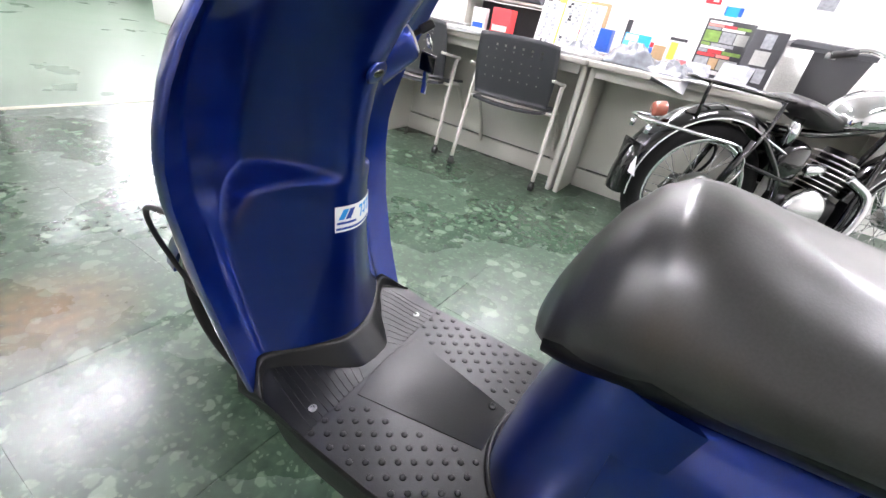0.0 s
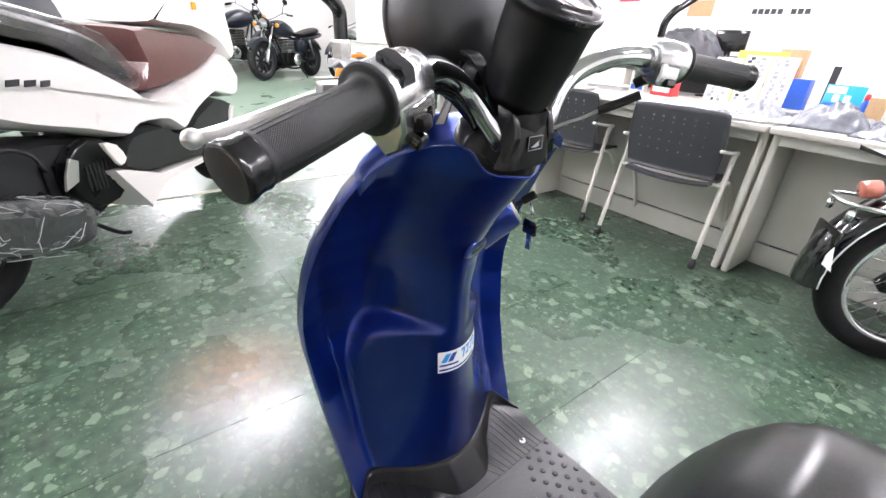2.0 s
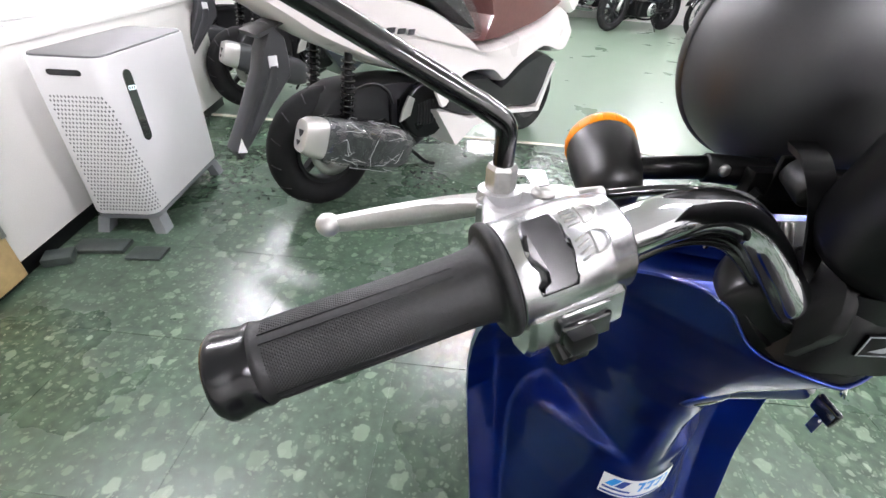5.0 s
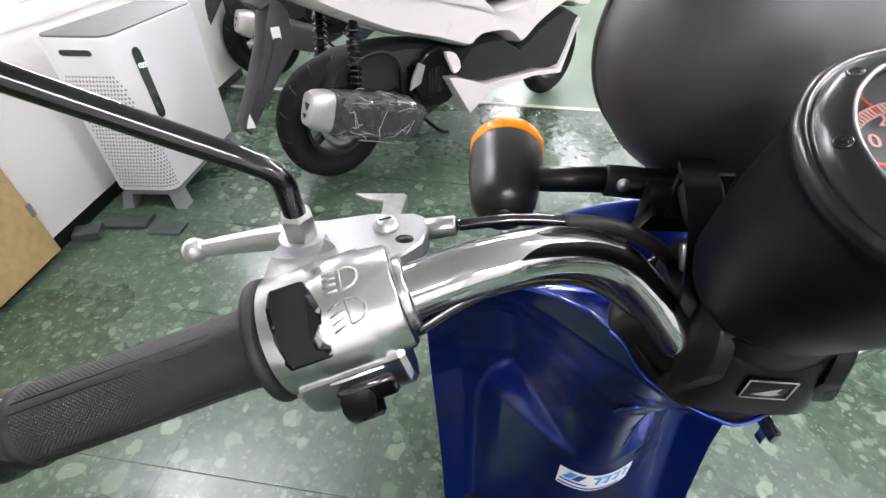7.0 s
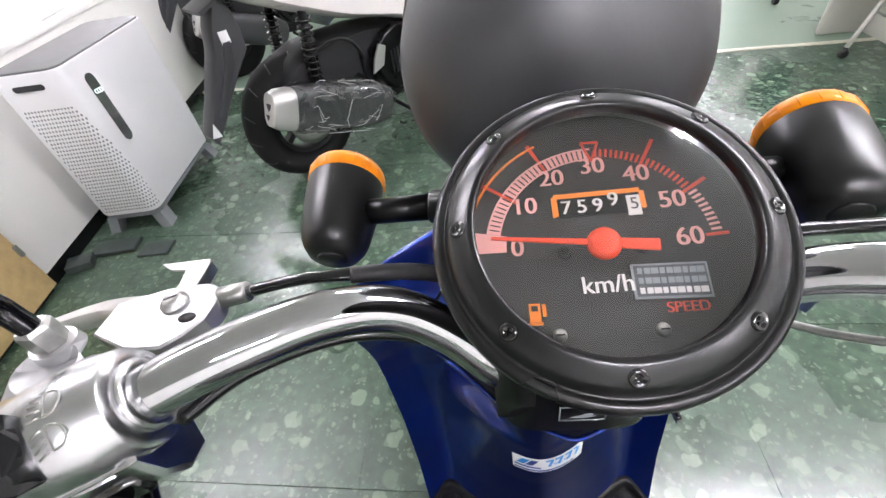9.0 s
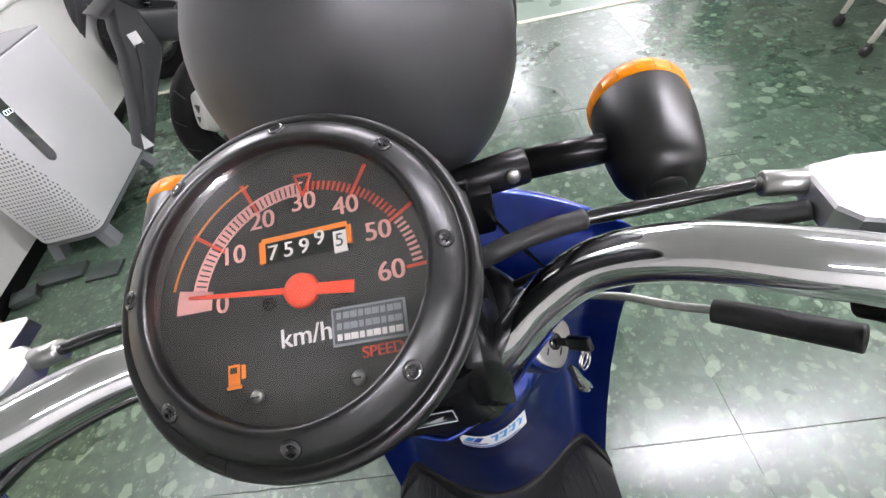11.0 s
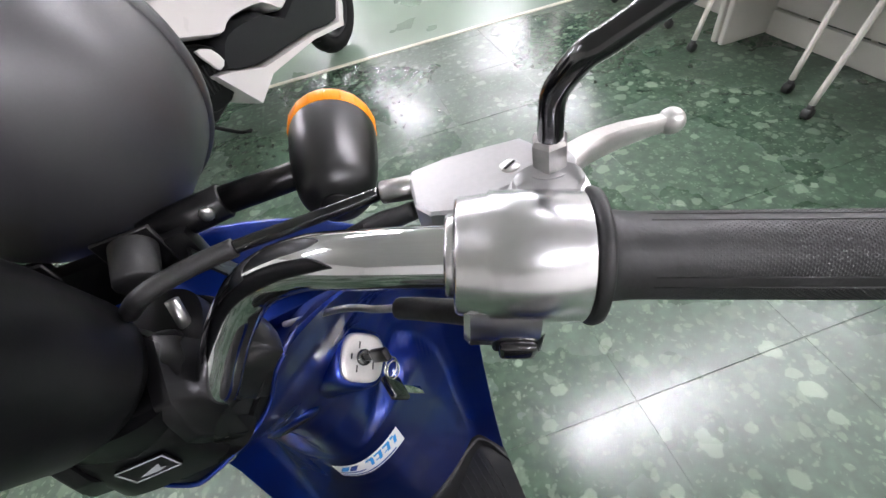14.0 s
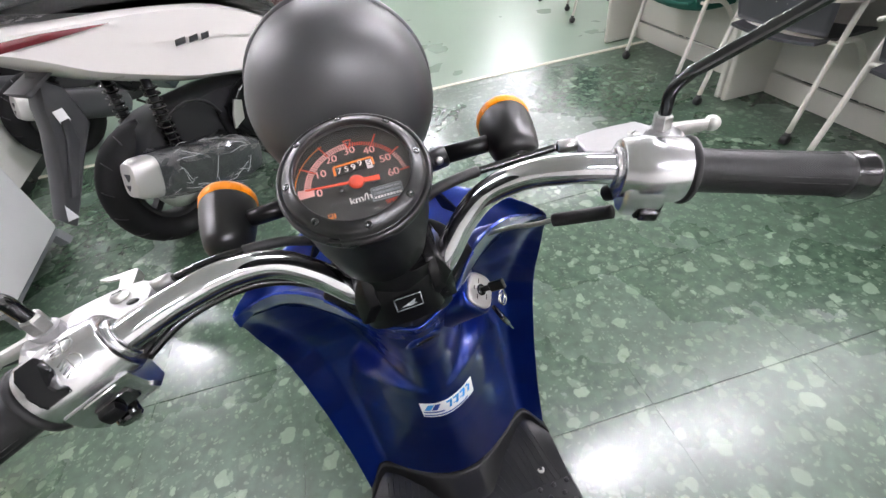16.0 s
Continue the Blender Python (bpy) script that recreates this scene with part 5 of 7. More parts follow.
# white counter farther along, with pasted notices
ctr = thing("counter", ROOM @ pose(2.96, 6.28, 0), "white boxy counter with notices on its end, on the pale floor", "counter")
part("body", box((0.50, 0.96, 0.86), (0.27, 0, 0.45), 0.006), M_WALL, ctr)
part("top", box((0.53, 1.0, 0.03), (0.27, 0, 0.895), 0.006), M_DESKTOP, ctr)
part("plinth", box((0.48, 0.94, 0.06), (0.27, 0, 0.03), 0.003), M_DESK, ctr)
for y, z, a, b, mt in ((-0.26, 0.62, 0.25, 0.34, M_PAPER), (0.18, 0.6, 0.21, 0.3, M_PINKP)):
    part("notice", box((0.003, a, b), (0.0182, y, z)), mt, ctr)
for z, mt in ((0.70, M_BLUEP), (0.63, M_REDP), (0.50, M_PAPER), (0.46, M_INK)):
    part("notice", box((0.22, 0.003, 0.06), (0.16, -0.4820, z)), mt, ctr)


# ---------------------------------------------------------------- chairs
def tapered(bm, xs, fs, lift=0.0):
    for v in bm.verts:
        v.co.y *= interp(v.co.x, xs, fs)
    return bm


def chair(m, plastic, label, group):
    """Chair on casters; it faces +x, the back towards -x."""
    ob = thing("office_chair", m, label, "chair", group)
    NB, NZ = 18, 14
    def back_pt(i, j, off):
        s, t = -1 + 2 * i / NB, j / NZ
        return Vector((-0.205 - 0.075 * t + 0.03 * s * s + off, s * (0.225 + 0.012 * math.sin(t * math.pi)), 0.47 + 0.335 * t - 0.012 * s ** 4 * t))
    b = B()
    for off, flip in ((0.0, False), (0.007, True)):
        g = [[b.verts.new(back_pt(i, j, off)) for i in range(NB + 1)] for j in range(NZ + 1)]
        for j in range(NZ):
            for i in range(NB):
                top_hole = i % 2 == 1 and ((j == NZ - 3 and 2 < i < NB - 3) or (2 < j < NZ - 3 and j % 2 == 0 and 2 < i < NB - 2))
                f = (g[j][i], g[j][i + 1], g[j + 1][i + 1], g[j + 1][i])
                if top_hole:
                    # open slot with a small frame left round it
                    c = sum((v.co for v in f), Vector()) / 4
                    inner = [b.verts.new(c + (v.co - c) * (0.5 if j == NZ - 3 else 0.30)) for v in f]
                    for k in range(4):
                        q = (f[k], f[(k + 1) % 4], inner[(k + 1) % 4], inner[k])
                        b.faces.new(q[::-1] if flip else q)
                    continue
                b.faces.new(f[::-1] if flip else f)
        if not flip:
            front = g
        else:
            for j in range(NZ):
                for i in (0, NB):
                    b.faces.new((front[j][i], front[j + 1][i], g[j + 1][i], g[j][i]))
            for i in range(NB):
                for j in (0, NZ):
                    b.faces.new((front[j][i], front[j][i + 1], g[j][i + 1], g[j][i]))
    part("backrest", b, plastic, ob, angle=40)
    seat = loft([[Vector((x, s * (0.235 - 0.02 * abs(x) / 0.22), 0.452 + dz - 0.018 * (1 - s * s) - (0.03 * max(0, x - 0.12) / 0.1))) for s, dz in [(-1 + 2 * k / 12, 0) for k in range(13)] + [(1 - 2 * k / 12, -0.014) for k in range(13)]] for x in (-0.215, -0.15, -0.05, 0.05, 0.13, 0.18, 0.215)])
    part("seat", seat, plastic, ob, angle=50)
    for s in (-1, 1):
        part("leg", tube([(-0.06, s * 0.262, 0.60), (-0.095, s * 0.262, 0.585), (-0.13, s * 0.265, 0.46), (-0.225, s * 0.275, 0.055)], 0.0125, 12, 5), M_CHAIRLEG, ob)
        part("leg", tube([(-0.11, s * 0.262, 0.45), (0.0, s * 0.262, 0.42), (0.14, s * 0.265, 0.25), (0.255, s * 0.27, 0.055)], 0.0125, 12, 5), M_CHAIRLEG, ob)
        part("arm_bar", tube([(-0.27, s * 0.240, 0.63), (-0.18, s * 0.256, 0.615), (-0.06, s * 0.262, 0.60)], 0.0085, 10, 4), M_CHAIRLEG, ob)
        for x, y in ((-0.225, 0.275), (0.255, 0.27)):
            c = part("caster", rod((x - 0.0, s * y - 0.016, 0.024), (x, s * y + 0.016, 0.024), 0.024, seg=16, bevel=0.004), M_CASTER, ob, "small black caster")
            part("caster_fork", rod((x, s * y, 0.03), (x, s * y, 0.062), 0.011, 0.0135, 10), M_CASTER, c)
    part("crossbar", tube([(-0.14, -0.262, 0.44), (-0.14, 0.262, 0.44)], 0.009, 8, 1, None, False), M_CHAIRLEG, ob)
    return ob


c1 = chair(pose(2.135, 0.645, 0, 0, 0, 4), M_CHAIR, "charcoal plastic chair with cream legs, tucked at a desk", "chairs at the desks")
copy_thing(c1, pose(2.20, 1.375, 0, 0, 0, 3))
c3 = chair(pose(2.30, 2.215, 0, 0, 0, -2), M_GREENC, "dark green cloth chair with cream legs on casters", "green chairs")
part("seat_cushion", tapered(puffy(smooth_outline([(-0.20, 0.45), (-0.17, 0.385), (0.0, 0.365), (0.16, 0.38), (0.215, 0.425), (0.20, 0.475), (0.0, 0.485), (-0.18, 0.48)], 3), -0.235, 0.235, 0.03), (-0.2, 0.2), (1, 1)), M_GREENC, c3, angle=50)
copy_thing(c3, pose(2.50, 3.30, 0, 0, 0, 6))
copy_thing(c3, pose(2.63, 4.22, 0, 0, 0, 2))

# ---------------------------------------------------------------- goods on the desks
DZ = 0.7612
def on_desk(name, bm, mat, x, y, rz, label, category, group=""):
    return solo(name, bm, mat, pose(x, y, DZ, 0, 0, rz), label, category, group)


def paper_pile(m, n, label, group, w=0.21, d=0.297):
    rng = random.Random(int(m.translation.x * 1000 + m.translation.y * 77))
    ob = thing("paper_pile", m, label, "papers", group)
    for k in range(n):
        part("sheet", box((w, d, 0.0035), (rng.uniform(-0.014, 0.014), rng.uniform(-0.014, 0.014), 0.002 + 0.0037 * k), 0, 1, None, pose(0, 0, 0, 0, 0, rng.uniform(-6, 6))), M_PAPER, ob, smooth=False)
    return ob


for x, y, rz, n in ((2.12, 0.85, 12, 4), (2.3, 0.62, -8, 7), (2.55, 0.35, 20, 6), (2.15, 1.35, 5, 3), (2.4, 1.1, -15, 5), (2.75, 1.55, 8, 8), (2.3, -0.35, 15, 3), (2.2, 1.9, 10, 4), (2.6, 2.3, -20, 6), (2.9, 0.15, 4, 9), (2.08, 0.62, -6, 3), (2.1, 0.47, 15, 4), (2.2, 0.28, 40, 5), (2.42, 0.55, 10, 6), (2.1, 1.12, 4, 5), (2.35, 1.62, -5, 6), (2.05, -0.32, 12, 2)):
    paper_pile(pose(x, y, DZ, 0, 0, rz), n, "loose pile of white papers on the desk", "papers on the desks")


def crumpled(sx, sy, sz, seed, n=26):
    """A soft bag: a crumpled low heap."""
    b = B()
    g = []
    for j in range(n + 1):
        row = []
        for i in range(n + 1):
            u, v = -1 + 2 * i / n, -1 + 2 * j / n
            r = max(abs(u), abs(v))
            h = (1 - r ** 2.2) * sz
            q = noise.noise((u * 2.6 + seed, v * 2.6, seed)) * 0.5 + noise.noise((u * 6 + seed, v * 6, 3.1)) * 0.35
            z = max(0.001, h * (0.75 + 0.6 * q)) if r < 0.999 else 0.001
            wob = 1 + 0.10 * noise.noise((u * 1.5, v * 1.5, seed + 9))
            row.append(b.verts.new((u * sx / 2 * wob, v * sy / 2 * wob, z)))
        g.append(row)
    for j in range(n):
        for i in range(n):
            b.faces.new((g[j][i], g[j][i + 1], g[j + 1][i + 1], g[j + 1][i]))
    rim = [g[0][i] for i in range(n + 1)] + [g[j][n] for j in range(1, n + 1)] + [g[n][i] for i in range(n - 1, -1, -1)] + [g[j][0] for j in range(n - 1, 0, -1)]
    b.faces.new(rim[::-1])
    return b


on_desk("plastic_bag", crumpled(0.26, 0.30, 0.13, 1.3), M_BAG, 2.22, 0.10, 10, "crumpled clear plastic bag with white parts inside", "bag", "bags on the desk")
on_desk("plastic_bag", crumpled(0.20, 0.22, 0.085, 4.1), M_BAG, 2.10, -0.13, -20, "crumpled clear plastic bag at the desk edge", "bag", "bags on the desk")
on_desk("plastic_bag", crumpled(0.24, 0.20, 0.06, 7.7), M_BAG, 2.55, 0.12, 25, "crumpled clear plastic bag with white parts inside", "bag", "bags on the desk")
on_desk("plastic_bag", crumpled(0.22, 0.24, 0.08, 2.2), M_BAG, 2.30, 0.40, 5, "crumpled clear plastic bag beside papers", "bag", "bags on the desk")
for x, y, sx, sy, sz, sd in ((2.16, 0.36, 0.20, 0.18, 0.045, 8.2), (2.36, 0.20, 0.22, 0.18, 0.05, 9.4), (2.26, -0.02, 0.16, 0.20, 0.07, 11.3), (2.12, 0.52, 0.18, 0.16, 0.03, 12.9)):
    on_desk("plastic_bag", crumpled(sx, sy, sz, sd), M_BAG, x, y, sd * 30, "crumpled clear plastic bag among the papers", "bag", "bags on the desk")
on_desk("plastic_bag", crumpled(0.20, 0.18, 0.06, 5.5), M_GREYP, 2.45, -0.22, 5, "dark grey packet with parts on the desk", "bag", "bags on the desk")

# folded sheet that hangs over the desk edge
sh = B()
pr = [[sh.verts.new((x, y, z)) for x, z in ((0.16, 0.003), (0.06, 0.004), (0.0, 0.004), (-0.006, 0.0), (-0.012, -0.03), (-0.02, -0.06 + 0.05 * k))] for k, y in enumerate((-0.09, 0.08))]
for k in range(5):
    sh.faces.new((pr[0][k], pr[0][k + 1], pr[1][k + 1], pr[1][k]))
on_desk("paper_sheet", sh, M_PAPER, 1.975, -0.14, -4, "white sheet hanging over the desk edge", "papers")


def booklet_stand(x, y, rz, w, h, base, rows, label, tilt=12):
    """A leaning sheet; rows run from the top down: height share, then (width share, material) pieces, None for a gap."""
    ob = thing("brochure_stand", pose(x, y, DZ, 0, 0, rz), label, "stand", "brochure stands")
    part("easel", box((0.12, w, 0.008), (0.04, 0, 0.004), 0.002), M_GREYP, ob)
    sheet = part("sheet", box((0.004, w, h), (0, 0, h / 2), 0.001), base, ob)
    sheet.matrix_local = pose(0, 0, 0.008, 0, tilt, 0)
    z = h * 0.97
    for share, pieces in rows:
        a = w * 0.47
        for ws, mt in pieces:
            if mt:
                part("printed_block", box((0.0015, w * ws * 0.94, h * share * 0.86), (-0.0027, a - w * ws / 2, z - h * share / 2)), mt, sheet)
            a -= w * ws
        z -= h * share
    return ob


BIKE_ROWS = [(0.05, [(0.5, M_PAPER)]), (0.05, [(0.35, M_PINKP), (0.25, M_REDP), (0.3, M_GREENP)]), (0.05, [(0.3, M_GREYP), (0.5, M_PAPER)]), (0.22, [(0.34, M_GREENP), (0.3, M_GREYP), (0.26, M_STEEL)]), (0.06, [(0.2, M_GREENP), (0.5, M_GREYP)]), (0.05, [(0.55, M_PAPER)]), (0.07, [(0.2, M_GREYP), (0.3, M_REDP), (0.4, M_GREENP)]), (0.06, [(0.4, M_REDP), (0.3, M_PINKP)]), (0.22, [(0.3, M_GREYP), (0.2, M_CARD), (0.4, M_STEEL)]), (0.08, [(0.6, M_PAPER)])]
def photo_rows(n, mt):
    """Small scattered pictures."""
    rng = random.Random(n * 7 + 1)
    rows = []
    for k in range(n * 2):
        gap = rng.uniform(0.05, 0.3)
        rows.append((0.46 / n, [(gap, None), (rng.uniform(0.1, 0.22), mt if rng.random() < 0.4 else M_GREYP), (rng.uniform(0.1, 0.3), None), (rng.uniform(0.05, 0.2), M_GREYP)] if rng.random() < 0.75 else [(0.2, None)]))
    return rows
booklet_stand(2.86, -0.30, 4, 0.27, 0.33, M_INK, BIKE_ROWS, "dark poster stand with green and red pictures")
booklet_stand(2.66, -0.50, -6, 0.17, 0.30, M_INK, [(0.3, [(0.3, None), (0.35, M_GREYP)]), (0.3, [(0.2, None), (0.5, M_STEEL)]), (0.3, [(0.3, M_GREYP), (0.2, None), (0.3, M_GREYP)])], "black brochure with a grey motorcycle picture")
booklet_stand(2.64, -0.66, 3, 0.13, 0.24, M_STEEL, [(0.2, [(0.6, M_PAPER)])], "bright metal panel leaning on its stand")
booklet_stand(2.62, 0.60, 5, 0.13, 0.28, M_PAPER, photo_rows(7, M_INK), "white catalogue stand with small dark pictures")
booklet_stand(2.60, 0.46, 6, 0.12, 0.28, M_PAPER, photo_rows(6, M_GREYP), "white catalogue leaning on its stand")
booklet_stand(2.62, 0.75, 2, 0.14, 0.26, M_PAPER, photo_rows(6, M_INK), "white catalogue with rows of small pictures")
booklet_stand(2.70, -0.08, 8, 0.15, 0.19, M_PAPER, [(0.1, [(0.7, M_INK)]), (0.6, [(0.1, None), (0.3, M_YELLOW)])], "small white card on a stand")
booklet_stand(2.66, 0.17, 6, 0.16, 0.17, M_SKY, [(0.25, [(0.5, M_PAPER)]), (0.25, [(0.2, None), (0.18, M_PAPER), (0.1, None), (0.18, M_PAPER)]), (0.3, [(0.6, M_BLUEP)])], "light blue leaflet stand with white rings", 20)
booklet_stand(2.95, 0.68, 4, 0.27, 0.30, M_YELLOW, [(0.55, [(0.9, None)]), (0.12, [(0.3, None), (0.45, M_REDP)])], "yellow notice board with red print", 6)
booklet_stand(2.50, -0.20, 10, 0.20, 0.11, M_GREYP, [(0.4, [(0.3, M_REDP), (0.4, M_PAPER)]), (0.4, [(0.5, M_INK)])], "grey parts packet with red print", 50)
booklet_stand(2.44, -0.40, -12, 0.16, 0.13, M_GREYP, [(0.5, [(0.2, None), (0.6, M_PAPER)])], "grey leaflet box lying open", 40)


def carton(x, y, rz, size, mat, bands, label, cat="box"):
    ob = thing("carton", pose(x, y, DZ, 0, 0, rz), label, cat, "boxes on the desks")
    part("body", box(size, (0, 0, size[2] / 2), 0.004, 2), mat, ob)
    for k, mt in enumerate(bands):
        part("printed_band", box((0.0014, size[1] * 0.8, size[2] * 0.22), (-size[0] / 2 - 0.001, 0, size[2] * (0.25 + 0.33 * k))), mt, ob)
    return ob


carton(3.0, 0.45, -5, (0.08, 0.13, 0.17), M_BLUEP, (), "bright blue folder box on the desk")
carton(3.10, 0.73, 4, (0.20, 0.30, 0.27), M_INK, (), "dark box with stacked trays on the desk")
carton(3.22, 0.58, 4, (0.12, 0.14, 0.33), M_CARD, (M_PAPER, M_REDP), "tall brown carton with a white and red label")
carton(2.74, 1.31, 10, (0.09, 0.10, 0.15), M_PAPER, (M_BLUEP,), "white carton with blue print")
carton(2.74, 1.12, -4, (0.10, 0.15, 0.17), M_REDP, (M_PAPER,), "red carton with white print")
carton(2.60, 0.02, 12, (0.012, 0.07, 0.13), M_CARD, (), "brown cardboard sheet standing on the desk")
topbox = thing("top_case", pose(2.88, -0.80, DZ, 0, 0, 3), "dark grey motorcycle top case standing on the desk", "case")
part("body", loft([[(x, y, z) for x, y in ((-0.15 + d, -0.19 + d), (0.15 - d, -0.19 + d), (0.15 - d, 0.19 - d), (-0.15 + d, 0.19 - d))] for z, d in ((0.0, 0.05), (0.02, 0.035), (0.24, 0.0))]), M_CHAIR, topbox, angle=30)
part("lid", loft([[(x, y, z) for x, y in ((-0.16 + d, -0.20 + d), (0.16 - d, -0.20 + d), (0.16 - d, 0.20 - d), (-0.16 + d, 0.20 - d))] for z, d in ((0.24, 0.0), (0.262, 0.0), (0.285, 0.02), (0.292, 0.05))]), M_CHAIR, topbox, angle=30)
part("latch", box((0.012, 0.05, 0.03), (-0.155, 0, 0.235), 0.003), M_STEEL, topbox)
clip = thing("clipboard", pose(3.0, 0.30, DZ, 0, 0, 10), "dark clipboard standing upright on the desk", "clipboard")
part("board", box((0.012, 0.035, 0.25), (0, 0, 0.126), 0.003), M_INK, clip)
lap = thing("keyboard", pose(2.62, 0.36, DZ, 0, 0, 25), "flat grey keyboard on the desk", "keyboard")
part("case", box((0.13, 0.30, 0.016), (0, 0, 0.009), 0.004), M_GREYP, lap)
for k in range(4):
    part("key_row", box((0.018, 0.27, 0.006), (-0.042 + 0.027 * k, 0, 0.019), 0.002), M_INK, lap)

mon = thing("monitor", pose(3.12, 0.94, DZ, 0, 0, 4), "small black monitor on boxes", "monitor")
part("foot", box((0.16, 0.2, 0.012), (0.0, 0, 0.006), 0.004), M_BLACK, mon)
part("neck", rod((0, 0, 0.01), (0, 0, 0.32), 0.018), M_BLACK, mon)
part("screen", box((0.03, 0.20, 0.13), (-0.01, 0, 0.36), 0.006), M_GLOSSB, mon)

dev = thing("shoulder_bag", pose(3.05, 1.20, DZ + 0.24, 0, 0, 0), "black soft bag lying on the desk", "bag")
part("body", crumpled(0.26, 0.56, 0.24, 3.3), M_CHAIR, dev)
part("strap", tube([(-0.09, -0.12, 0.08), (-0.06, -0.05, 0.17), (-0.05, 0.05, 0.17), (-0.09, 0.12, 0.08)], 0.008, 8), M_CHAIR, dev)

shelf = thing("desk_shelf", pose(3.08, 1.22, DZ, 0, 0, 2), "low grey office shelf on the desk under the black bag", "shelf")
for s_ in (-1, 1):
    part("side", box((0.30, 0.02, 0.22), (0, s_ * 0.33, 0.11), 0.003), M_DESK, shelf)
part("board", box((0.32, 0.72, 0.018), (0, 0, 0.229), 0.003), M_DESKTOP, shelf)
part("back", box((0.012, 0.64, 0.21), (0.14, 0, 0.107), 0.002), M_INK, shelf)
bot = thing("spray_bottle", pose(2.66, 0.075, DZ), "small blue plastic bottle with a red cap", "bottle")
part("body", lathe([(0.0, 0.0), (0.021, 0.0), (0.023, 0.004), (0.023, 0.075), (0.012, 0.10), (0.010, 0.115)], Matrix(), 24), M_BLUEP, bot)
part("cap", lathe([(0.012, 0.112), (0.012, 0.135), (0.008, 0.14), (0.0, 0.14)], Matrix(), 20), M_REDP, bot)

on_desk("pen_tray", box((0.09, 0.26, 0.035), (0, 0, 0.0175), 0.008), M_GREYP, 2.45, 0.28, 30, "flat grey pen tray on the desk", "tray")
on_desk("calculator", box((0.14, 0.10, 0.02), (0, 0, 0.012), 0.006), M_GREYP, 2.35, -0.46, 20, "grey desk calculator beside brochures", "calculator")

# ---------------------------------------------------------------- posters on the wall
def poster(y, z, w, h, mats, label):
    ob = thing("poster", ROOM @ pose(3.497, y, z), label, "poster", "posters on the wall")
    part("sheet", box((0.003, w, h)), mats[0], ob)
    rng = random.Random(int(y * 1000 + z * 10))
    for k in range(1, len(mats)):
        a, c = rng.uniform(0.3, 0.6) * w, rng.uniform(0.2, 0.5) * h
        part("picture", box((0.002, a, c), (-0.003 - 0.0006 * k, rng.uniform(-0.4, 0.4) * (w - a), rng.uniform(-0.4, 0.4) * (h - c))), mats[k], ob)
    return ob


OFF_V = 0.0419 * 3.5
for y, z, w, h, mats, lab in (
    (-0.32, 1.36, 0.16, 0.12, (M_INK, M_BLUEP), "small dark picture poster"),
    (-0.31, 1.18, 0.22, 0.12, (M_PAPER, M_BLUEP, M_SKY), "white poster with a blue motorcycle shape"),
    (-0.51, 1.34, 0.19, 0.16, (M_PAPER, M_GREYP), "white poster with a grey picture"),
    (-0.73, 1.36, 0.20, 0.22, (M_PAPER, M_GREYP, M_GREYP), "white poster with small motorcycle pictures"),
    (-0.12, 1.24, 0.10, 0.05, (M_REDP, M_PAPER), "small red printed notice pinned on the wall"),
    (0.62, 1.47, 0.95, 0.42, (M_PAPER, M_GREYP), "large white banner poster"),
    (1.35, 1.42, 0.45, 0.35, (M_PAPER, M_CARD), "white notice with a brown picture"),
    (2.1, 1.45, 0.5, 0.4, (M_PAPER, M_REDP), "white notice with red print"),
):
    poster(y + OFF_V, z, w, h, mats, lab)
for k, w in enumerate((0.05, 0.05, 0.05, 0.045, 0.045, 0.0, 0.05, 0.05, 0.045)):
    if w:
        solo("poster_bar", box((0.002, 0.030, 0.032)), M_INK, ROOM @ pose(3.4935, 1.0 + OFF_V - 0.040 * k, 1.325), "bold dark bar of poster lettering", "lettering", "bars of the banner")

# ---------------------------------------------------------------- counter, cabinet and air purifier at the west side
CW = Matrix.Translation((-1.842, 1.0, 0)) @ pose(0, 0, 0, 0, 0, 7)
wc = thing("side_counter", CW, "white side counter with dark skirting and papers on top", "counter")
part("body", box((0.8, 2.2, 0.68), (-0.405, 1.09, 0.40), 0.004), M_WALL, wc)
part("skirting", box((0.79, 2.19, 0.062), (-0.401, 1.09, 0.031), 0.002), M_BLACK, wc)
part("top", box((0.83, 2.24, 0.022), (-0.40, 1.09, 0.7515), 0.004), M_WALL, wc)
for k, (x, y, rz) in enumerate(((-0.22, 0.45, 12), (-0.30, 0.75, -15), (-0.16, 1.05, 5))):
    paper_pile(CW @ pose(x, y, 0.763, 0, 0, rz), 3, "white printed papers on the side counter", "papers on the side counter")
M_BEIGE = material("beige_wood_panel", (0.50, 0.36, 0.17), 0.5, vary=0.15, grain=30, spots=3)
cab = thing("beige_cabinet", CW, "low beige wooden cabinet beside the white counter", "cabinet")
part("body", box((0.6, 1.2, 0.68), (-0.282, -0.62, 0.36), 0.004), M_BEIGE, cab)
part("plinth", box((0.57, 1.17, 0.02), (-0.285, -0.62, 0.01)), M_BLACK, cab)
part("door", box((0.016, 0.56, 0.62), (0.0185, -0.32, 0.36), 0.003), M_BEIGE, cab)
part("hinge", box((0.006, 0.02, 0.05), (0.029, -0.035, 0.22), 0.002), M_STEEL, cab)

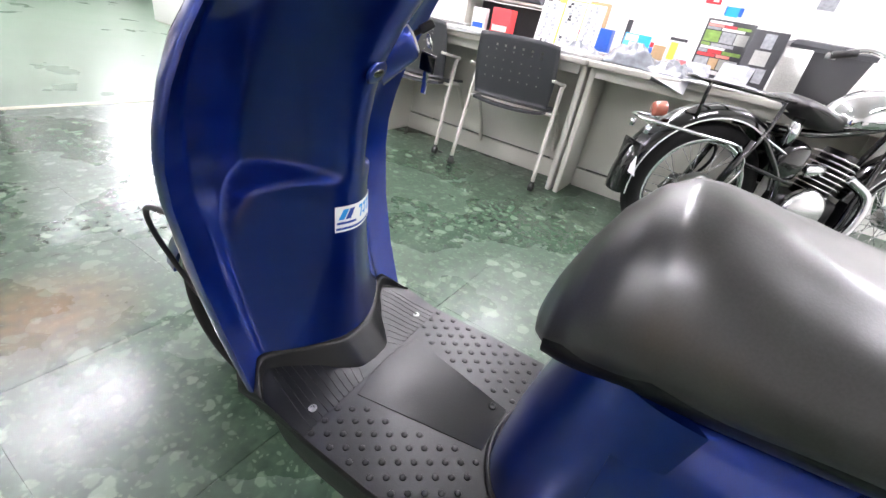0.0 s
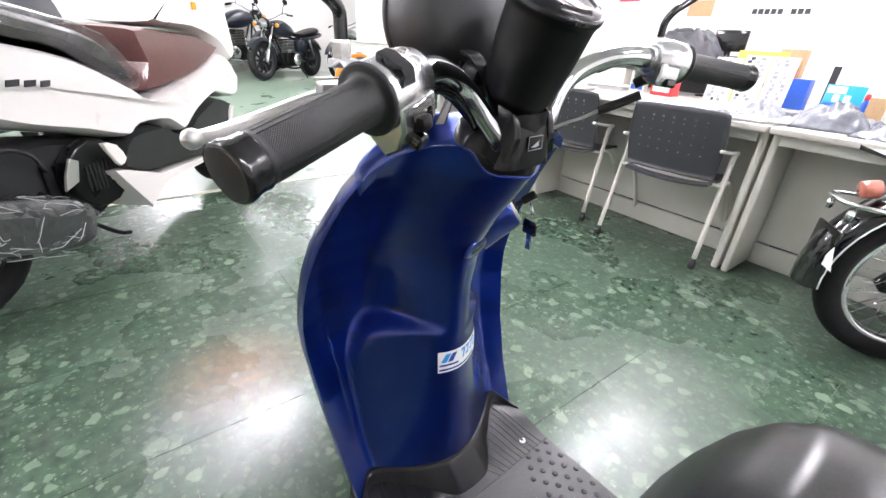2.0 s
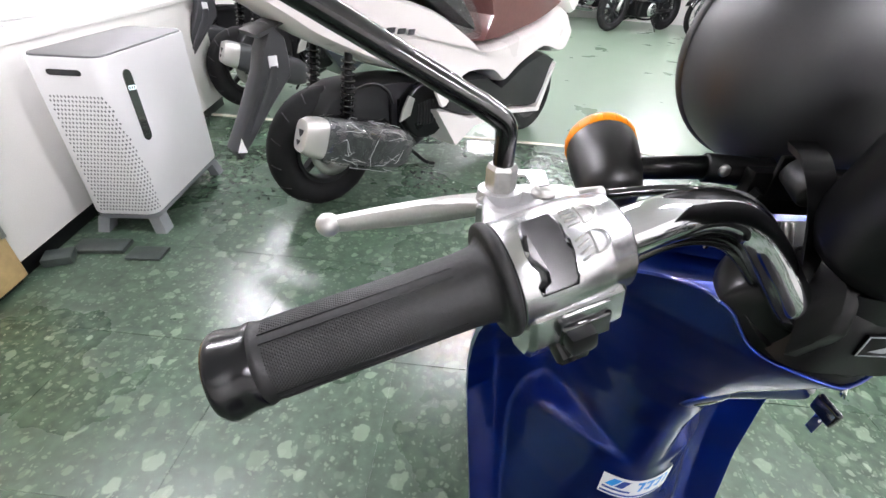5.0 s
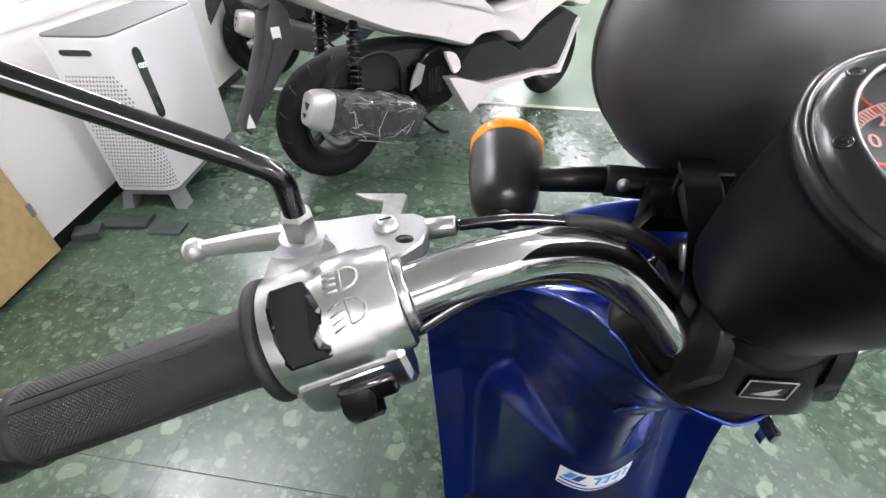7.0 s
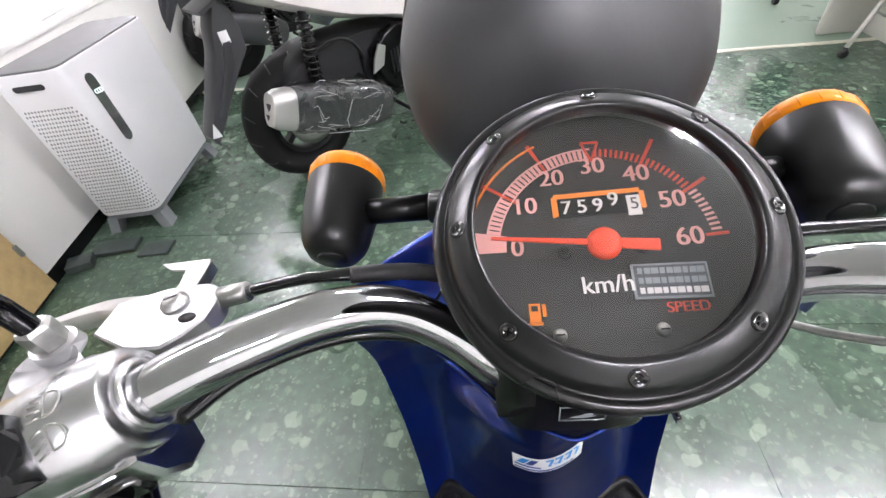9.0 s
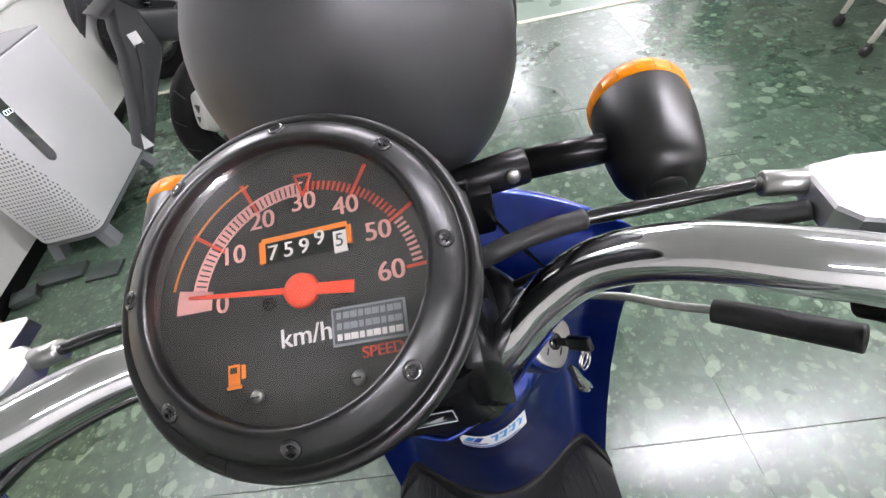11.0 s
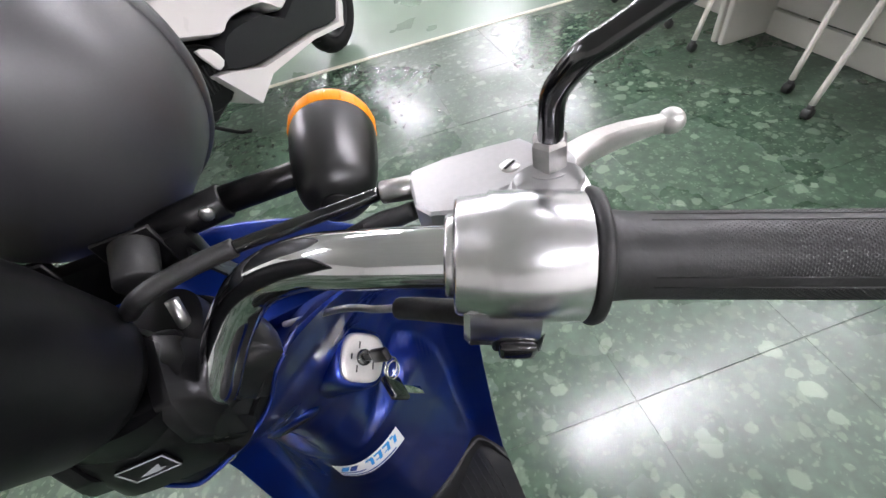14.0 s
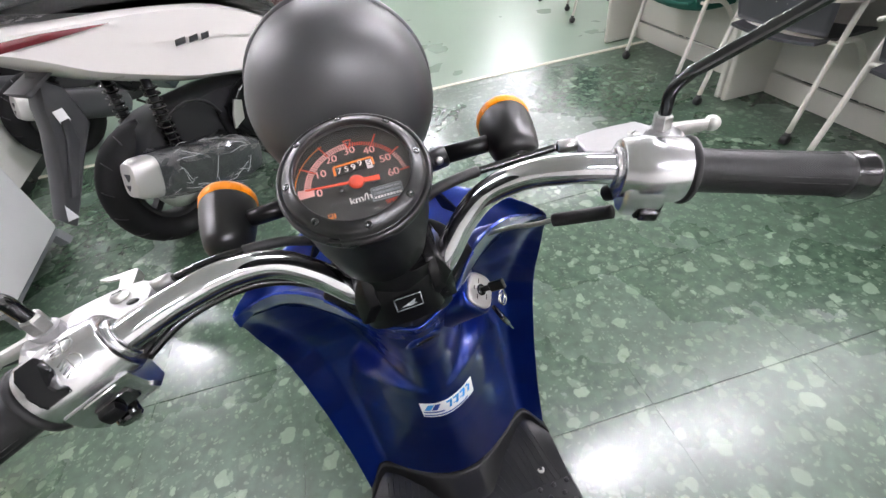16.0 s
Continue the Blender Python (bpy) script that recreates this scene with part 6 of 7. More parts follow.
PU = Matrix.Translation((-1.685, 1.655, 0)) @ pose(0, 0, 0, 0, 0, 5) @ Matrix.Diagonal((1.06, 1.06, 1.05, 1))
M_PURE = material("white_appliance_plastic", (0.78, 0.78, 0.79), 0.38, vary=0.03, grain=500, bump=0.04)
M_PTOP = material("grey_appliance_top", (0.10, 0.10, 0.105), 0.45, vary=0.06)
M_PSTAND = material("grey_plastic_stand", (0.17, 0.18, 0.19), 0.5, vary=0.06)
pur = thing("air_purifier", PU, "white air purifier with dark display on a grey stand", "air purifier")
def rrect(hx, hy, r, n=6):
    out = []
    for cx, cy, a0 in ((hx - r, hy - r, 0), (-hx + r, hy - r, 90), (-hx + r, -hy + r, 180), (hx - r, -hy + r, 270)):
        for k in range(n + 1):
            a = radians(a0 + 90 * k / n)
            out.append((cx + r * math.cos(a), cy + r * math.sin(a)))
    return out
PX, PY = 0.128, 0.315
body = part("body", loft([[(x, y, z) for x, y in rrect(PX - d, PY - d, 0.045)] for z, d in ((0.088, 0.012), (0.092, 0.003), (0.10, 0.0), (0.685, 0.0), (0.692, 0.003))]), M_PURE, pur, angle=40)
part("top_panel", loft([[(x, y, z) for x, y in rrect(PX - d, PY - d, 0.043)] for z, d in ((0.690, 0.006), (0.698, 0.008), (0.699, 0.014))]), M_PTOP, pur, "smooth dark grey top panel", angle=40)
# display on the east flank
def capsule(h, r, n=10):
    return [(r * math.cos(a), h + r * math.sin(a)) for a in (math.pi * k / n for k in range(n + 1))] + [(r * math.cos(a), -h + r * math.sin(a)) for a in (math.pi + math.pi * k / n for k in range(n + 1))]
dsp = part("display", loft([[(PX + x, -0.20 + y, 0.505 + z) for y, z in capsule(0.108, 0.024)] for x in (-0.004, 0.0035)]), M_GLOSSB, pur, "glossy black display strip", angle=30)
M_LED = glow("display_light", (0.8, 0.95, 1.0), 1.2)
for k in range(3):
    part("digit", torus(0.0075, 0.0013, Matrix.Translation((PX + 0.0042, -0.212 + 0.013 * k, 0.575 - 0.002 * k)) @ pose(0, 0, 0, 0, 90, 0), 16, 5), M_LED, dsp, "lit white display digit")
M_PLATE = material("dark_floor_plate", (0.035, 0.045, 0.042), 0.3, vary=0.2)
# holes on the south face and round the corner
holes = B()
for r in range(30):
    z = 0.115 + 0.0155 * r
    for c in range(24):
        s = 0.012 * c + (0.006 if r % 2 else 0)
        run = 2 * (PX - 0.045)
        if s < run:
            p, n = Vector((-PX + 0.045 + s, -PY - 0.0004, z)), (0, -1)
        else:
            a = (s - run) / 0.045
            if a > 1.5 * min(1.0, 0.25 + 1.1 * (1 - r / 30)):
                continue
            p = Vector((PX - 0.045 + 0.0454 * math.sin(a), -PY + 0.045 - 0.0454 * math.cos(a), z))
            n = (math.sin(a), -math.cos(a))
        t = Vector((-n[1], n[0], 0)) * 0.0038
        f = [holes.verts.new(p + v) for v in (t, Vector((0, 0, 0.0056)), -t, Vector((0, 0, -0.0056)))]
        holes.faces.new(f)
tagged(part("perforation", holes, M_PSTAND, pur, "rows of small diamond air holes", smooth=False), kind="stuff")
part("handle_slot", loft([[(y, -PY + x, 0.645 + z) for y, z in [(b_, a_) for a_, b_ in capsule(0.045, 0.010)]] for x in (0.003, -0.0012)]), M_INK, pur, "dark handle slot", angle=30)
st = part("stand", loft([[(x, y, z) for x, y in rrect(PX - d, PY - d, 0.04)] for z, d in ((0.070, 0.006), (0.088, 0.004))]), M_PSTAND, pur, "grey plastic stand with splayed legs", angle=30)
for sx in (-1, 1):
    for sy in (-1, 1):
        part("stand_leg", loft([[(sx * (x0 + a), sy * (y0 + b_), z) for a, b_ in ((-0.022, -0.03), (0.022, -0.03), (0.022, 0.03), (-0.022, 0.03))] for x0, y0, z in ((PX - 0.03, PY - 0.045, 0.071), (PX - 0.012, PY - 0.03, 0.0))]), M_PSTAND, st, smooth=False)
for x, y, rz, s, lab in ((-1.70, 1.20, 8, (0.20, 0.09, 0.02), "flat grey floor plate by the purifier"), (-1.80, 1.10, 25, (0.10, 0.08, 0.035), "dark grey floor block by the counter"), (-1.50, 1.18, 4, (0.14, 0.09, 0.012), "flat grey floor plate by the purifier")):
    solo("floor_plate", box(s, (0, 0, s[2] / 2), 0.006, 2), M_PLATE, pose(x, y, 0, 0, 0, rz), lab, "floor plate", "plates on the floor")

# ---------------------------------------------------------------- big scooters
M_PEARL = material("pearl_white_paint", (0.86, 0.82, 0.80), 0.3, vary=0.03, grain=700, bump=0.0, spots=2, coat=1.0)
M_NAVY = material("dark_navy_paint", (0.008, 0.011, 0.022), 0.3, vary=0.1, coat=1.0)
M_MAROON = material("maroon_inner_panel", (0.13, 0.055, 0.05), 0.3, vary=0.12, coat=0.5)
M_DARKP = material("dark_grey_plastic", (0.010, 0.0105, 0.012), 0.5, vary=0.15, grain=300, bump=0.1)
M_FENDER = material("grey_fender_plastic", (0.030, 0.031, 0.034), 0.5, vary=0.1, grain=300)
M_TAIL = material("dark_red_lens", (0.16, 0.02, 0.03), 0.15, vary=0.1, coat=1.0)
M_FILM = glass("wrap_film", (0.86, 0.87, 0.88), 0.16, 0.10)
M_CRINKLE = glass("crinkled_film", (0.88, 0.89, 0.90), 0.12, 0.14)
# pale colour that paints the white highlights on creases of the clear film
M_FOLD = material("film_fold_highlight", (0.62, 0.63, 0.64), 0.25, vary=0.2)
_nt = M_FILM.node_tree
_n = _nt.nodes.new("ShaderNodeTexNoise")
_n.inputs["Scale"].default_value, _n.inputs["Detail"].default_value, _n.inputs["Distortion"].default_value = 14.0, 3.0, 1.5
_b = _nt.nodes.new("ShaderNodeBump")
_b.inputs["Strength"].default_value, _b.inputs["Distance"].default_value = 1.0, 0.03
_c = _nt.nodes.new("ShaderNodeTexCoord")
_nt.links.new(_c.outputs["Object"], _n.inputs["Vector"])
_nt.links.new(_n.outputs["Fac"], _b.inputs["Height"])
for _x in _nt.nodes:
    if _x.type == "BSDF_GLOSSY" or _x.type == "FRESNEL":
        _nt.links.new(_b.outputs[0], _x.inputs["Normal"])


def road_wheel(parent, x, r, w, spokes, name="wheel"):
    mm = Matrix.Translation((x, 0, r)) @ pose(0, 0, 0, 90, 0, 0)
    t = part(name, torus(r - w * 0.5, w * 0.5, mm, 56, 14, 1.0), M_TYRE, parent, "black tyre on a dark cast wheel")
    for k in range(30):
        a = 2 * math.pi * k / 30
        for s in (-1, 1):
            pts = [mm @ Vector(((r - w * 0.5 + w * 0.502 * math.cos(q)) * math.cos(a + 0.10 * q), (r - w * 0.5 + w * 0.502 * math.cos(q)) * math.sin(a + 0.10 * q), s * w * 0.502 * math.sin(q))) for q in (0.25, 0.6, 0.95)]
            if k % 2 == (s > 0):
                part("tread_groove", tube(pts, 0.0025, 5, 1, None, False), M_INK, t)
    part("rim", lathe([(r - w * 0.92, -w * 0.34), (r - w * 1.02, -w * 0.36), (r - w * 1.10, -w * 0.22), (r - w * 1.10, w * 0.22), (r - w * 1.02, w * 0.36), (r - w * 0.92, w * 0.34)], mm, 48, False), M_DARKP, t)
    part("hub", lathe([(0.0, -0.05), (0.035, -0.05), (0.045, -0.03), (0.045, 0.03), (0.035, 0.05), (0.0, 0.05)], mm, 24), M_DARKP, t)
    for k in range(spokes):
        a = 2 * math.pi * k / spokes
        part("spoke", loft([[mm @ Vector((q * math.cos(a) - s * wd * math.sin(a), q * math.sin(a) + s * wd * math.cos(a), zz)) for s, zz in ((-1, -0.018), (1, -0.018), (1, 0.018), (-1, 0.018))] for q, wd in ((0.03, 0.018), (r - w * 1.08, 0.012))]), M_DARKP, t, smooth=False)
    part("brake_disc", lathe([(0.055, 0.056), (0.11, 0.056), (0.11, 0.060), (0.055, 0.060), (0.055, 0.056)], mm, 40, False), M_STEEL, t)
    return t


def maxi(m, paint, inner, label, group, film=True):
    ob = thing("maxi_scooter", m, label, "scooter", group)
    tx, tf = (-0.42, -0.1, 0.3, 0.7, 1.5, 1.9, 2.15), (0.42, 0.66, 0.86, 1.0, 1.0, 0.82, 0.5)
    side = smooth_outline([(-0.44, 0.995), (-0.34, 0.965), (-0.2, 0.905), (-0.1, 0.845), (0, 0.785), (0.2, 0.70), (0.34, 0.648), (0.56, 0.592), (0.77, 0.530), (0.86, 0.565), (1.07, 0.550), (1.20, 0.48), (1.36, 0.56), (1.6, 0.63), (1.85, 0.58), (2.05, 0.59), (2.15, 0.70), (2.0, 0.79), (1.8, 0.88), (1.6, 0.81), (1.3, 0.745), (1.0, 0.705), (0.86, 0.775), (0.6, 0.90), (0.3, 0.965), (0, 1.0), (-0.3, 1.025)], 3)
    part("side_body", tapered(puffy(side, -0.235, 0.235, 0.03), tx, tf), paint, ob, "", angle=35)
    # crease wedge and tail lamp
    for s in (-1, 1):
        wedge = puffy([(-0.36, 0.985), (-0.1, 0.972), (0.12, 0.945), (-0.05, 0.945), (-0.3, 0.95)], s * 0.237, s * 0.229, 0.002)
        part("tail_lamp", tapered(wedge, tx, [f * 0.995 for f in tf]), M_TAIL, ob, "dark red tail lamp strip", angle=30)
        for k, (x, w_) in enumerate(((0.33, 0.045), (0.39, 0.04), (0.445, 0.035))):
            bar = puffy([(x - w_ / 2, 0.806 - 0.10 * (x - 0.33)), (x + w_ / 2, 0.806 - 0.10 * (x - 0.33)), (x + w_ / 2 + 0.008, 0.828 - 0.10 * (x - 0.33)), (x - w_ / 2 + 0.008, 0.828 - 0.10 * (x - 0.33))], s * 0.2365, s * 0.230, 0.001)
            part("badge", tapered(bar, tx, tf), M_INK, ob, "small dark badge", smooth=False)
    foot = smooth_outline([(0.70, 0.41), (0.75, 0.525), (0.86, 0.56), (1.07, 0.545), (1.20, 0.475), (1.36, 0.555), (1.62, 0.62), (1.84, 0.56), (1.80, 0.50), (1.66, 0.27), (1.36, 0.31), (0.91, 0.335)], 2)
    part("footwell", tapered(puffy(foot, -0.222, 0.222, 0.02), tx, tf), M_DARKP, ob, "dark plastic foot well", angle=35)
    skirt = [(0.62, 0.42), (0.70, 0.415), (0.91, 0.338), (1.36, 0.315), (1.65, 0.272), (1.81, 0.53), (1.86, 0.53), (1.70, 0.22), (1.35, 0.275), (0.95, 0.272), (0.79, 0.19)]
    part("lower_skirt", tapered(puffy(skirt, -0.238, 0.238, 0.008), tx, tf), paint, ob, angle=30)
    inn = smooth_outline([(0.98, 0.715), (1.3, 0.75), (1.6, 0.815), (1.79, 0.885), (1.72, 0.935), (1.5, 0.98), (1.2, 1.0), (0.98, 1.0), (1.03, 0.85)], 2)
    part("inner_panel", tapered(puffy(inn, -0.215, 0.215, 0.02), tx, tf), inner, ob, "dark maroon inner panel", angle=35)
    cowl = smooth_outline([(1.15, 1.02), (1.5, 0.99), (1.75, 0.94), (1.86, 0.90), (2.08, 0.80), (2.2, 0.86), (2.15, 1.05), (2.0, 1.24), (1.75, 1.33), (1.5, 1.30), (1.3, 1.16)], 3)
    part("front_cowl", tapered(puffy(cowl, -0.21, 0.21, 0.03), tx, tf), paint, ob, angle=35)
    for s in (-1, 1):
        part("side_signal", box((0.045, 0.006, 0.04), (1.56, s * 0.209, 1.12), 0.002), M_AMBER, ob, "amber side reflector")
    seat = smooth_outline([(-0.36, 1.035), (0, 1.01), (0.3, 0.975), (0.6, 0.91), (0.84, 0.79), (0.94, 0.745), (0.96, 0.82), (0.80, 0.97), (0.5, 1.05), (0.2, 1.11), (-0.1, 1.15), (-0.36, 1.11)], 3)
    part("seat", tapered(puffy(seat, -0.19, 0.19, 0.04), tx, tf), M_SEAT, ob, "black long seat", angle=45)
    if film:
        big = smooth_outline([(-0.38, 1.015), (0, 0.995), (0.3, 0.955), (0.6, 0.89), (0.84, 0.765), (0.965, 0.72), (0.985, 0.82), (0.82, 0.99), (0.5, 1.07), (0.2, 1.13), (-0.1, 1.17), (-0.38, 1.13)], 4)
        f = tapered(puffy(big, -0.212, 0.212, 0.035, steps=5), tx, tf)
        for v in f.verts:
            v.co += 0.012 * Vector((0, noise.noise(v.co * 14), noise.noise(v.co * 11 + Vector((3, 1, 2)))))
        w = part("seat_wrap", f, M_FILM, ob, "clear protective film over the seat", angle=25)
        w.visible_shadow = False
    part("swingarm", tapered(puffy(smooth_outline([(-0.06, 0.34), (0.05, 0.56), (0.3, 0.60), (0.62, 0.57), (0.76, 0.45), (0.70, 0.22), (0.48, 0.20), (0.36, 0.38)], 2), -0.115, 0.11, 0.03), (0, 1), (1, 1)), M_DARKP, ob, "dark engine and swing arm", angle=35)
    part("crankcase", lathe([(0.0, 0.0), (0.10, 0.0), (0.125, 0.012), (0.13, 0.05)], Matrix.Translation((0.60, -0.165, 0.385)) @ pose(0, 0, 0, -90, 0, 0), 32), M_BLACK, ob)
    road_wheel(ob, 0.075, 0.29, 0.13, 5, "rear_wheel")
    road_wheel(ob, 1.86, 0.285, 0.11, 5, "front_wheel")
    mu_a, mu_b = Vector((-0.075, -0.195, 0.43)), Vector((0.47, -0.185, 0.235))
    q, n = frame_of(mu_a, mu_b)
    ax = (mu_b - mu_a).normalized()
    side = Vector((0, -1, 0))
    up = side.cross(ax).normalized()
    if up.z < 0:
        up = -up
    def oval(d, w_, h_, n_=28, dy=0.0):
        return [mu_a + ax * d + up * (h_ * math.copysign(abs(math.sin(q)) ** 0.62, math.sin(q)) + dy) + side * w_ * math.copysign(abs(math.cos(q)) ** 0.62, math.cos(q)) for q in (2 * math.pi * k / n_ for k in range(n_))]
    mf = part("muffler", loft([oval(0.0, 0.058, 0.080), oval(0.05, 0.062, 0.092), oval(0.30, 0.064, 0.100), oval(n - 0.10, 0.06, 0.098), oval(n - 0.02, 0.04, 0.07), oval(n, 0.02, 0.03)]), M_FENDER, ob, "dark muffler in clear film", angle=35)
    part("muffler_tip", loft([oval(-0.085, 0.030, 0.050), oval(-0.080, 0.042, 0.066), oval(-0.05, 0.055, 0.080), oval(0.0, 0.061, 0.086), oval(0.015, 0.060, 0.085)]), M_SILVER, mf, "silver muffler end cap", angle=35)
    for u_, v_, k_ in ((0.006, 0.014, 1.0), (-0.004, -0.028, 0.75)):
        part("tip_hole", loft([[mu_a + ax * d + side * (u_ + k_ * a) + up * (v_ + k_ * b_) for a, b_ in ((-0.018, 0.012), (0.018, 0.014), (0.012, -0.004), (-0.002, -0.018))] for d in (-0.0868, -0.070)]), M_INK, mf, smooth=False)
    if film:
        # loose bag: taut facets between random folds, gathered at the front end
        rng = random.Random(5)
        rings = []
        for k in range(20):
            d = 0.010 + 0.56 * k / 19
            w_ = interp(d, (0.01, 0.05, 0.2, 0.40, 0.50, 0.57), (0.064, 0.074, 0.080, 0.084, 0.075, 0.050))
            h_ = interp(d, (0.01, 0.05, 0.2, 0.40, 0.50, 0.57), (0.092, 0.102, 0.112, 0.118, 0.108, 0.070))
            rings.append([p + side * rng.gauss(0, 0.0034) + up * rng.gauss(0, 0.0034) + ax * rng.gauss(0, 0.006) for p in oval(d, w_, h_, 30, -0.035 * max(0.0, d - 0.35))])
        f = loft(rings, True, False)
        bmesh.ops.triangulate(f, faces=f.faces[:])
        wr = part("muffler_wrap", f, M_CRINKLE, mf, "crinkled clear film round the muffler", angle=4)
        wr.visible_shadow = False
        for k in range(34):          # sharp folds that stand up from the film, coloured pale as its highlights
            d0, q0 = rng.uniform(0.03, 0.48), rng.uniform(-1.3, 1.5)
            dd, dq = rng.choice((-1, 1)) * rng.uniform(0.02, 0.11), rng.uniform(-0.5, 0.5)
            pts = []
            for i in range(4):
                d, q = min(0.53, max(0.02, d0 + dd * i / 3)), q0 + dq * i / 3 + rng.uniform(-0.06, 0.06)
                h_ = interp(d, (0.01, 0.05, 0.2, 0.40, 0.50, 0.57), (0.093, 0.104, 0.114, 0.120, 0.110, 0.072))
                pts.append(mu_a + ax * d + up * (h_ * math.copysign(abs(math.sin(q)) ** 0.62, math.sin(q)) - 0.035 * max(0.0, d - 0.35)) + side * h_ * 0.72 * abs(math.cos(q)) ** 0.62)
            part("film_fold", tube(pts, 0.0011, 5, 3, None, True), M_FOLD, wr)
    fd = part("rear_fender", puffy([(-0.14, 0.85), (-0.08, 0.80), (-0.07, 0.72), (-0.075, 0.65), (-0.17, 0.55), (-0.28, 0.42), (-0.345, 0.35), (-0.372, 0.40), (-0.30, 0.52), (-0.215, 0.68), (-0.19, 0.76)], -0.06, 0.03, 0.012), M_FENDER, ob, "grey plastic number-plate fender", angle=30)
    part("fender_rib", puffy([(-0.165, 0.70), (-0.135, 0.70), (-0.150, 0.62), (-0.270, 0.46), (-0.300, 0.46), (-0.195, 0.63)], -0.068, -0.055, 0.004), M_FENDER, fd, angle=30)
    part("plate_bracket", puffy([(-0.215, 0.82), (-0.10, 0.86), (-0.095, 0.845), (-0.20, 0.80)], -0.085, 0.055, 0.004), M_FENDER, fd, angle=30)
    tri = B()
    tri.faces.new([tri.verts.new(v) for v in ((-0.362, -0.0625, 0.392), (-0.322, -0.0625, 0.385), (-0.335, -0.0625, 0.448))])
    part("reflector", tri, M_WHITE, fd, "white triangular reflector", smooth=False)
    part("reflector", box((0.036, 0.004, 0.045), (-0.150, -0.0615, 0.715), 0.001), M_WHITE, fd)
    for s in (-1, 1):
        sp = part("shock", rod((0.12, s * 0.135, 0.40), (0.16, s * 0.135, 0.76), 0.018), M_BLACK, ob)
        for k in range(11):
            part("coil", torus(0.028, 0.0055, Matrix.Translation((0.125 + 0.0028 * k, s * 0.135, 0.44 + 0.026 * k)) @ pose(0, 0, 0, 4, 6, 0), 20, 6), M_GLOSSB, sp)
    for k in range(5):
        part("case_rib", box((0.012, 0.012, 0.16), (0.40 + 0.055 * k, -0.122, 0.42 - 0.012 * k), 0.003), M_BLACK, ob)
    for x, z in ((0.50, 0.34), (0.70, 0.36), (0.62, 0.50), (0.53, 0.46), (0.68, 0.29)):
        part("case_bolt", rod((x, -0.168, z), (x, -0.176, z), 0.008, seg=6), M_STEEL, ob)
    part("hub_hose", tube([(0.10, -0.14, 0.56), (0.24, -0.16, 0.60), (0.34, -0.16, 0.56), (0.40, -0.14, 0.48)], 0.008, 8), M_RUBBER, ob)
    part("caliper", box((0.07, 0.03, 0.05), (0.16, -0.085, 0.24), 0.008, 2), M_SILVER, ob)
    part("brake_disc_rear", lathe([(0.06, 0.0), (0.115, 0.0), (0.115, 0.004), (0.06, 0.004), (0.06, 0.0)], Matrix.Translation((0.075, -0.082, 0.29)) @ pose(0, 0, 0, 90, 0, 0), 36, False), M_STEEL, ob)
    part("fan_cover", puffy(smooth_outline([(0.46, 0.50), (0.60, 0.57), (0.75, 0.50), (0.78, 0.36), (0.68, 0.27), (0.54, 0.28), (0.45, 0.38)], 2), -0.178, -0.12, 0.012), M_BLACK, ob, angle=30)
    for k in range(9):
        part("cover_slat", box((0.010, 0.010, 0.13 - 0.006 * abs(k - 4)), (0.535 + 0.022 * k, -0.180, 0.41), 0.002, 1), M_DARKP, ob, smooth=False)
    part("exhaust_bracket", puffy([(0.40, 0.40), (0.47, 0.42), (0.50, 0.50), (0.46, 0.52), (0.42, 0.46)], -0.195, -0.183, 0.002), M_SILVER, ob, "bright exhaust bracket", angle=30)
    part("side_tab", puffy(smooth_outline([(0.585, 0.555), (0.66, 0.535), (0.70, 0.465), (0.655, 0.44), (0.625, 0.48)], 2), -0.246, -0.225, 0.004), paint, ob, angle=30)
    part("side_stand", tube([(0.62, 0.10, 0.22), (0.60, 0.20, 0.10), (0.58, 0.27, 0.008)], 0.011, 8), M_BLACK, ob)
    part("main_stand", tube([(0.55, -0.10, 0.20), (0.66, -0.13, 0.10), (0.72, -0.14, 0.075)], 0.011, 8), M_BLACK, ob)
    part("fork", tube([(1.62, 0, 0.78), (1.76, 0, 0.5), (1.86, 0.06, 0.285)], 0.022, 10), M_BLACK, ob)
    part("handlebar", tube([(1.40, -0.33, 1.25), (1.46, -0.2, 1.26), (1.5, 0, 1.22), (1.46, 0.2, 1.26), (1.40, 0.33, 1.25)], 0.014, 10), M_BLACK, ob)
    part("windscreen", loft([[(1.80 + dx - 0.18 * t, y * (1 - 0.25 * t), 1.30 + 0.28 * t) for y, dx in ((-0.15, -0.06), (-0.08, 0), (0.08, 0), (0.15, -0.06), (0.08, -0.006), (-0.08, -0.006))] for t in (0, 0.5, 1)]), M_FILM, ob, "small clear windscreen")
    return ob


maxi(Matrix.Translation((-0.94, 1.70, 0)) @ pose(0, 0, 0, 0, 0, 49.5), M_PEARL, M_MAROON, "pearl white maxi scooter wrapped in clear film", "maxi scooters")
navy = maxi(Matrix.Translation((-1.92, 3.12, 0)) @ pose(0, 0, 0, 0, 0, 46), M_NAVY, M_DARKP, "dark maxi scooter parked behind the white one", "maxi scooters", False)
copy_thing(navy, Matrix.Translation((-2.62, 3.9, 0)) @ pose(0, 0, 0, 0, 0, 44))


# ---------------------------------------------------------------- classic motorcycles
M_LEATHER = material("black_leather", (0.022, 0.021, 0.021), 0.45, vary=0.2, bump=0.2)
M_REFLECT = material("red_brown_lens", (0.42, 0.13, 0.09), 0.2, vary=0.1, coat=1.0)


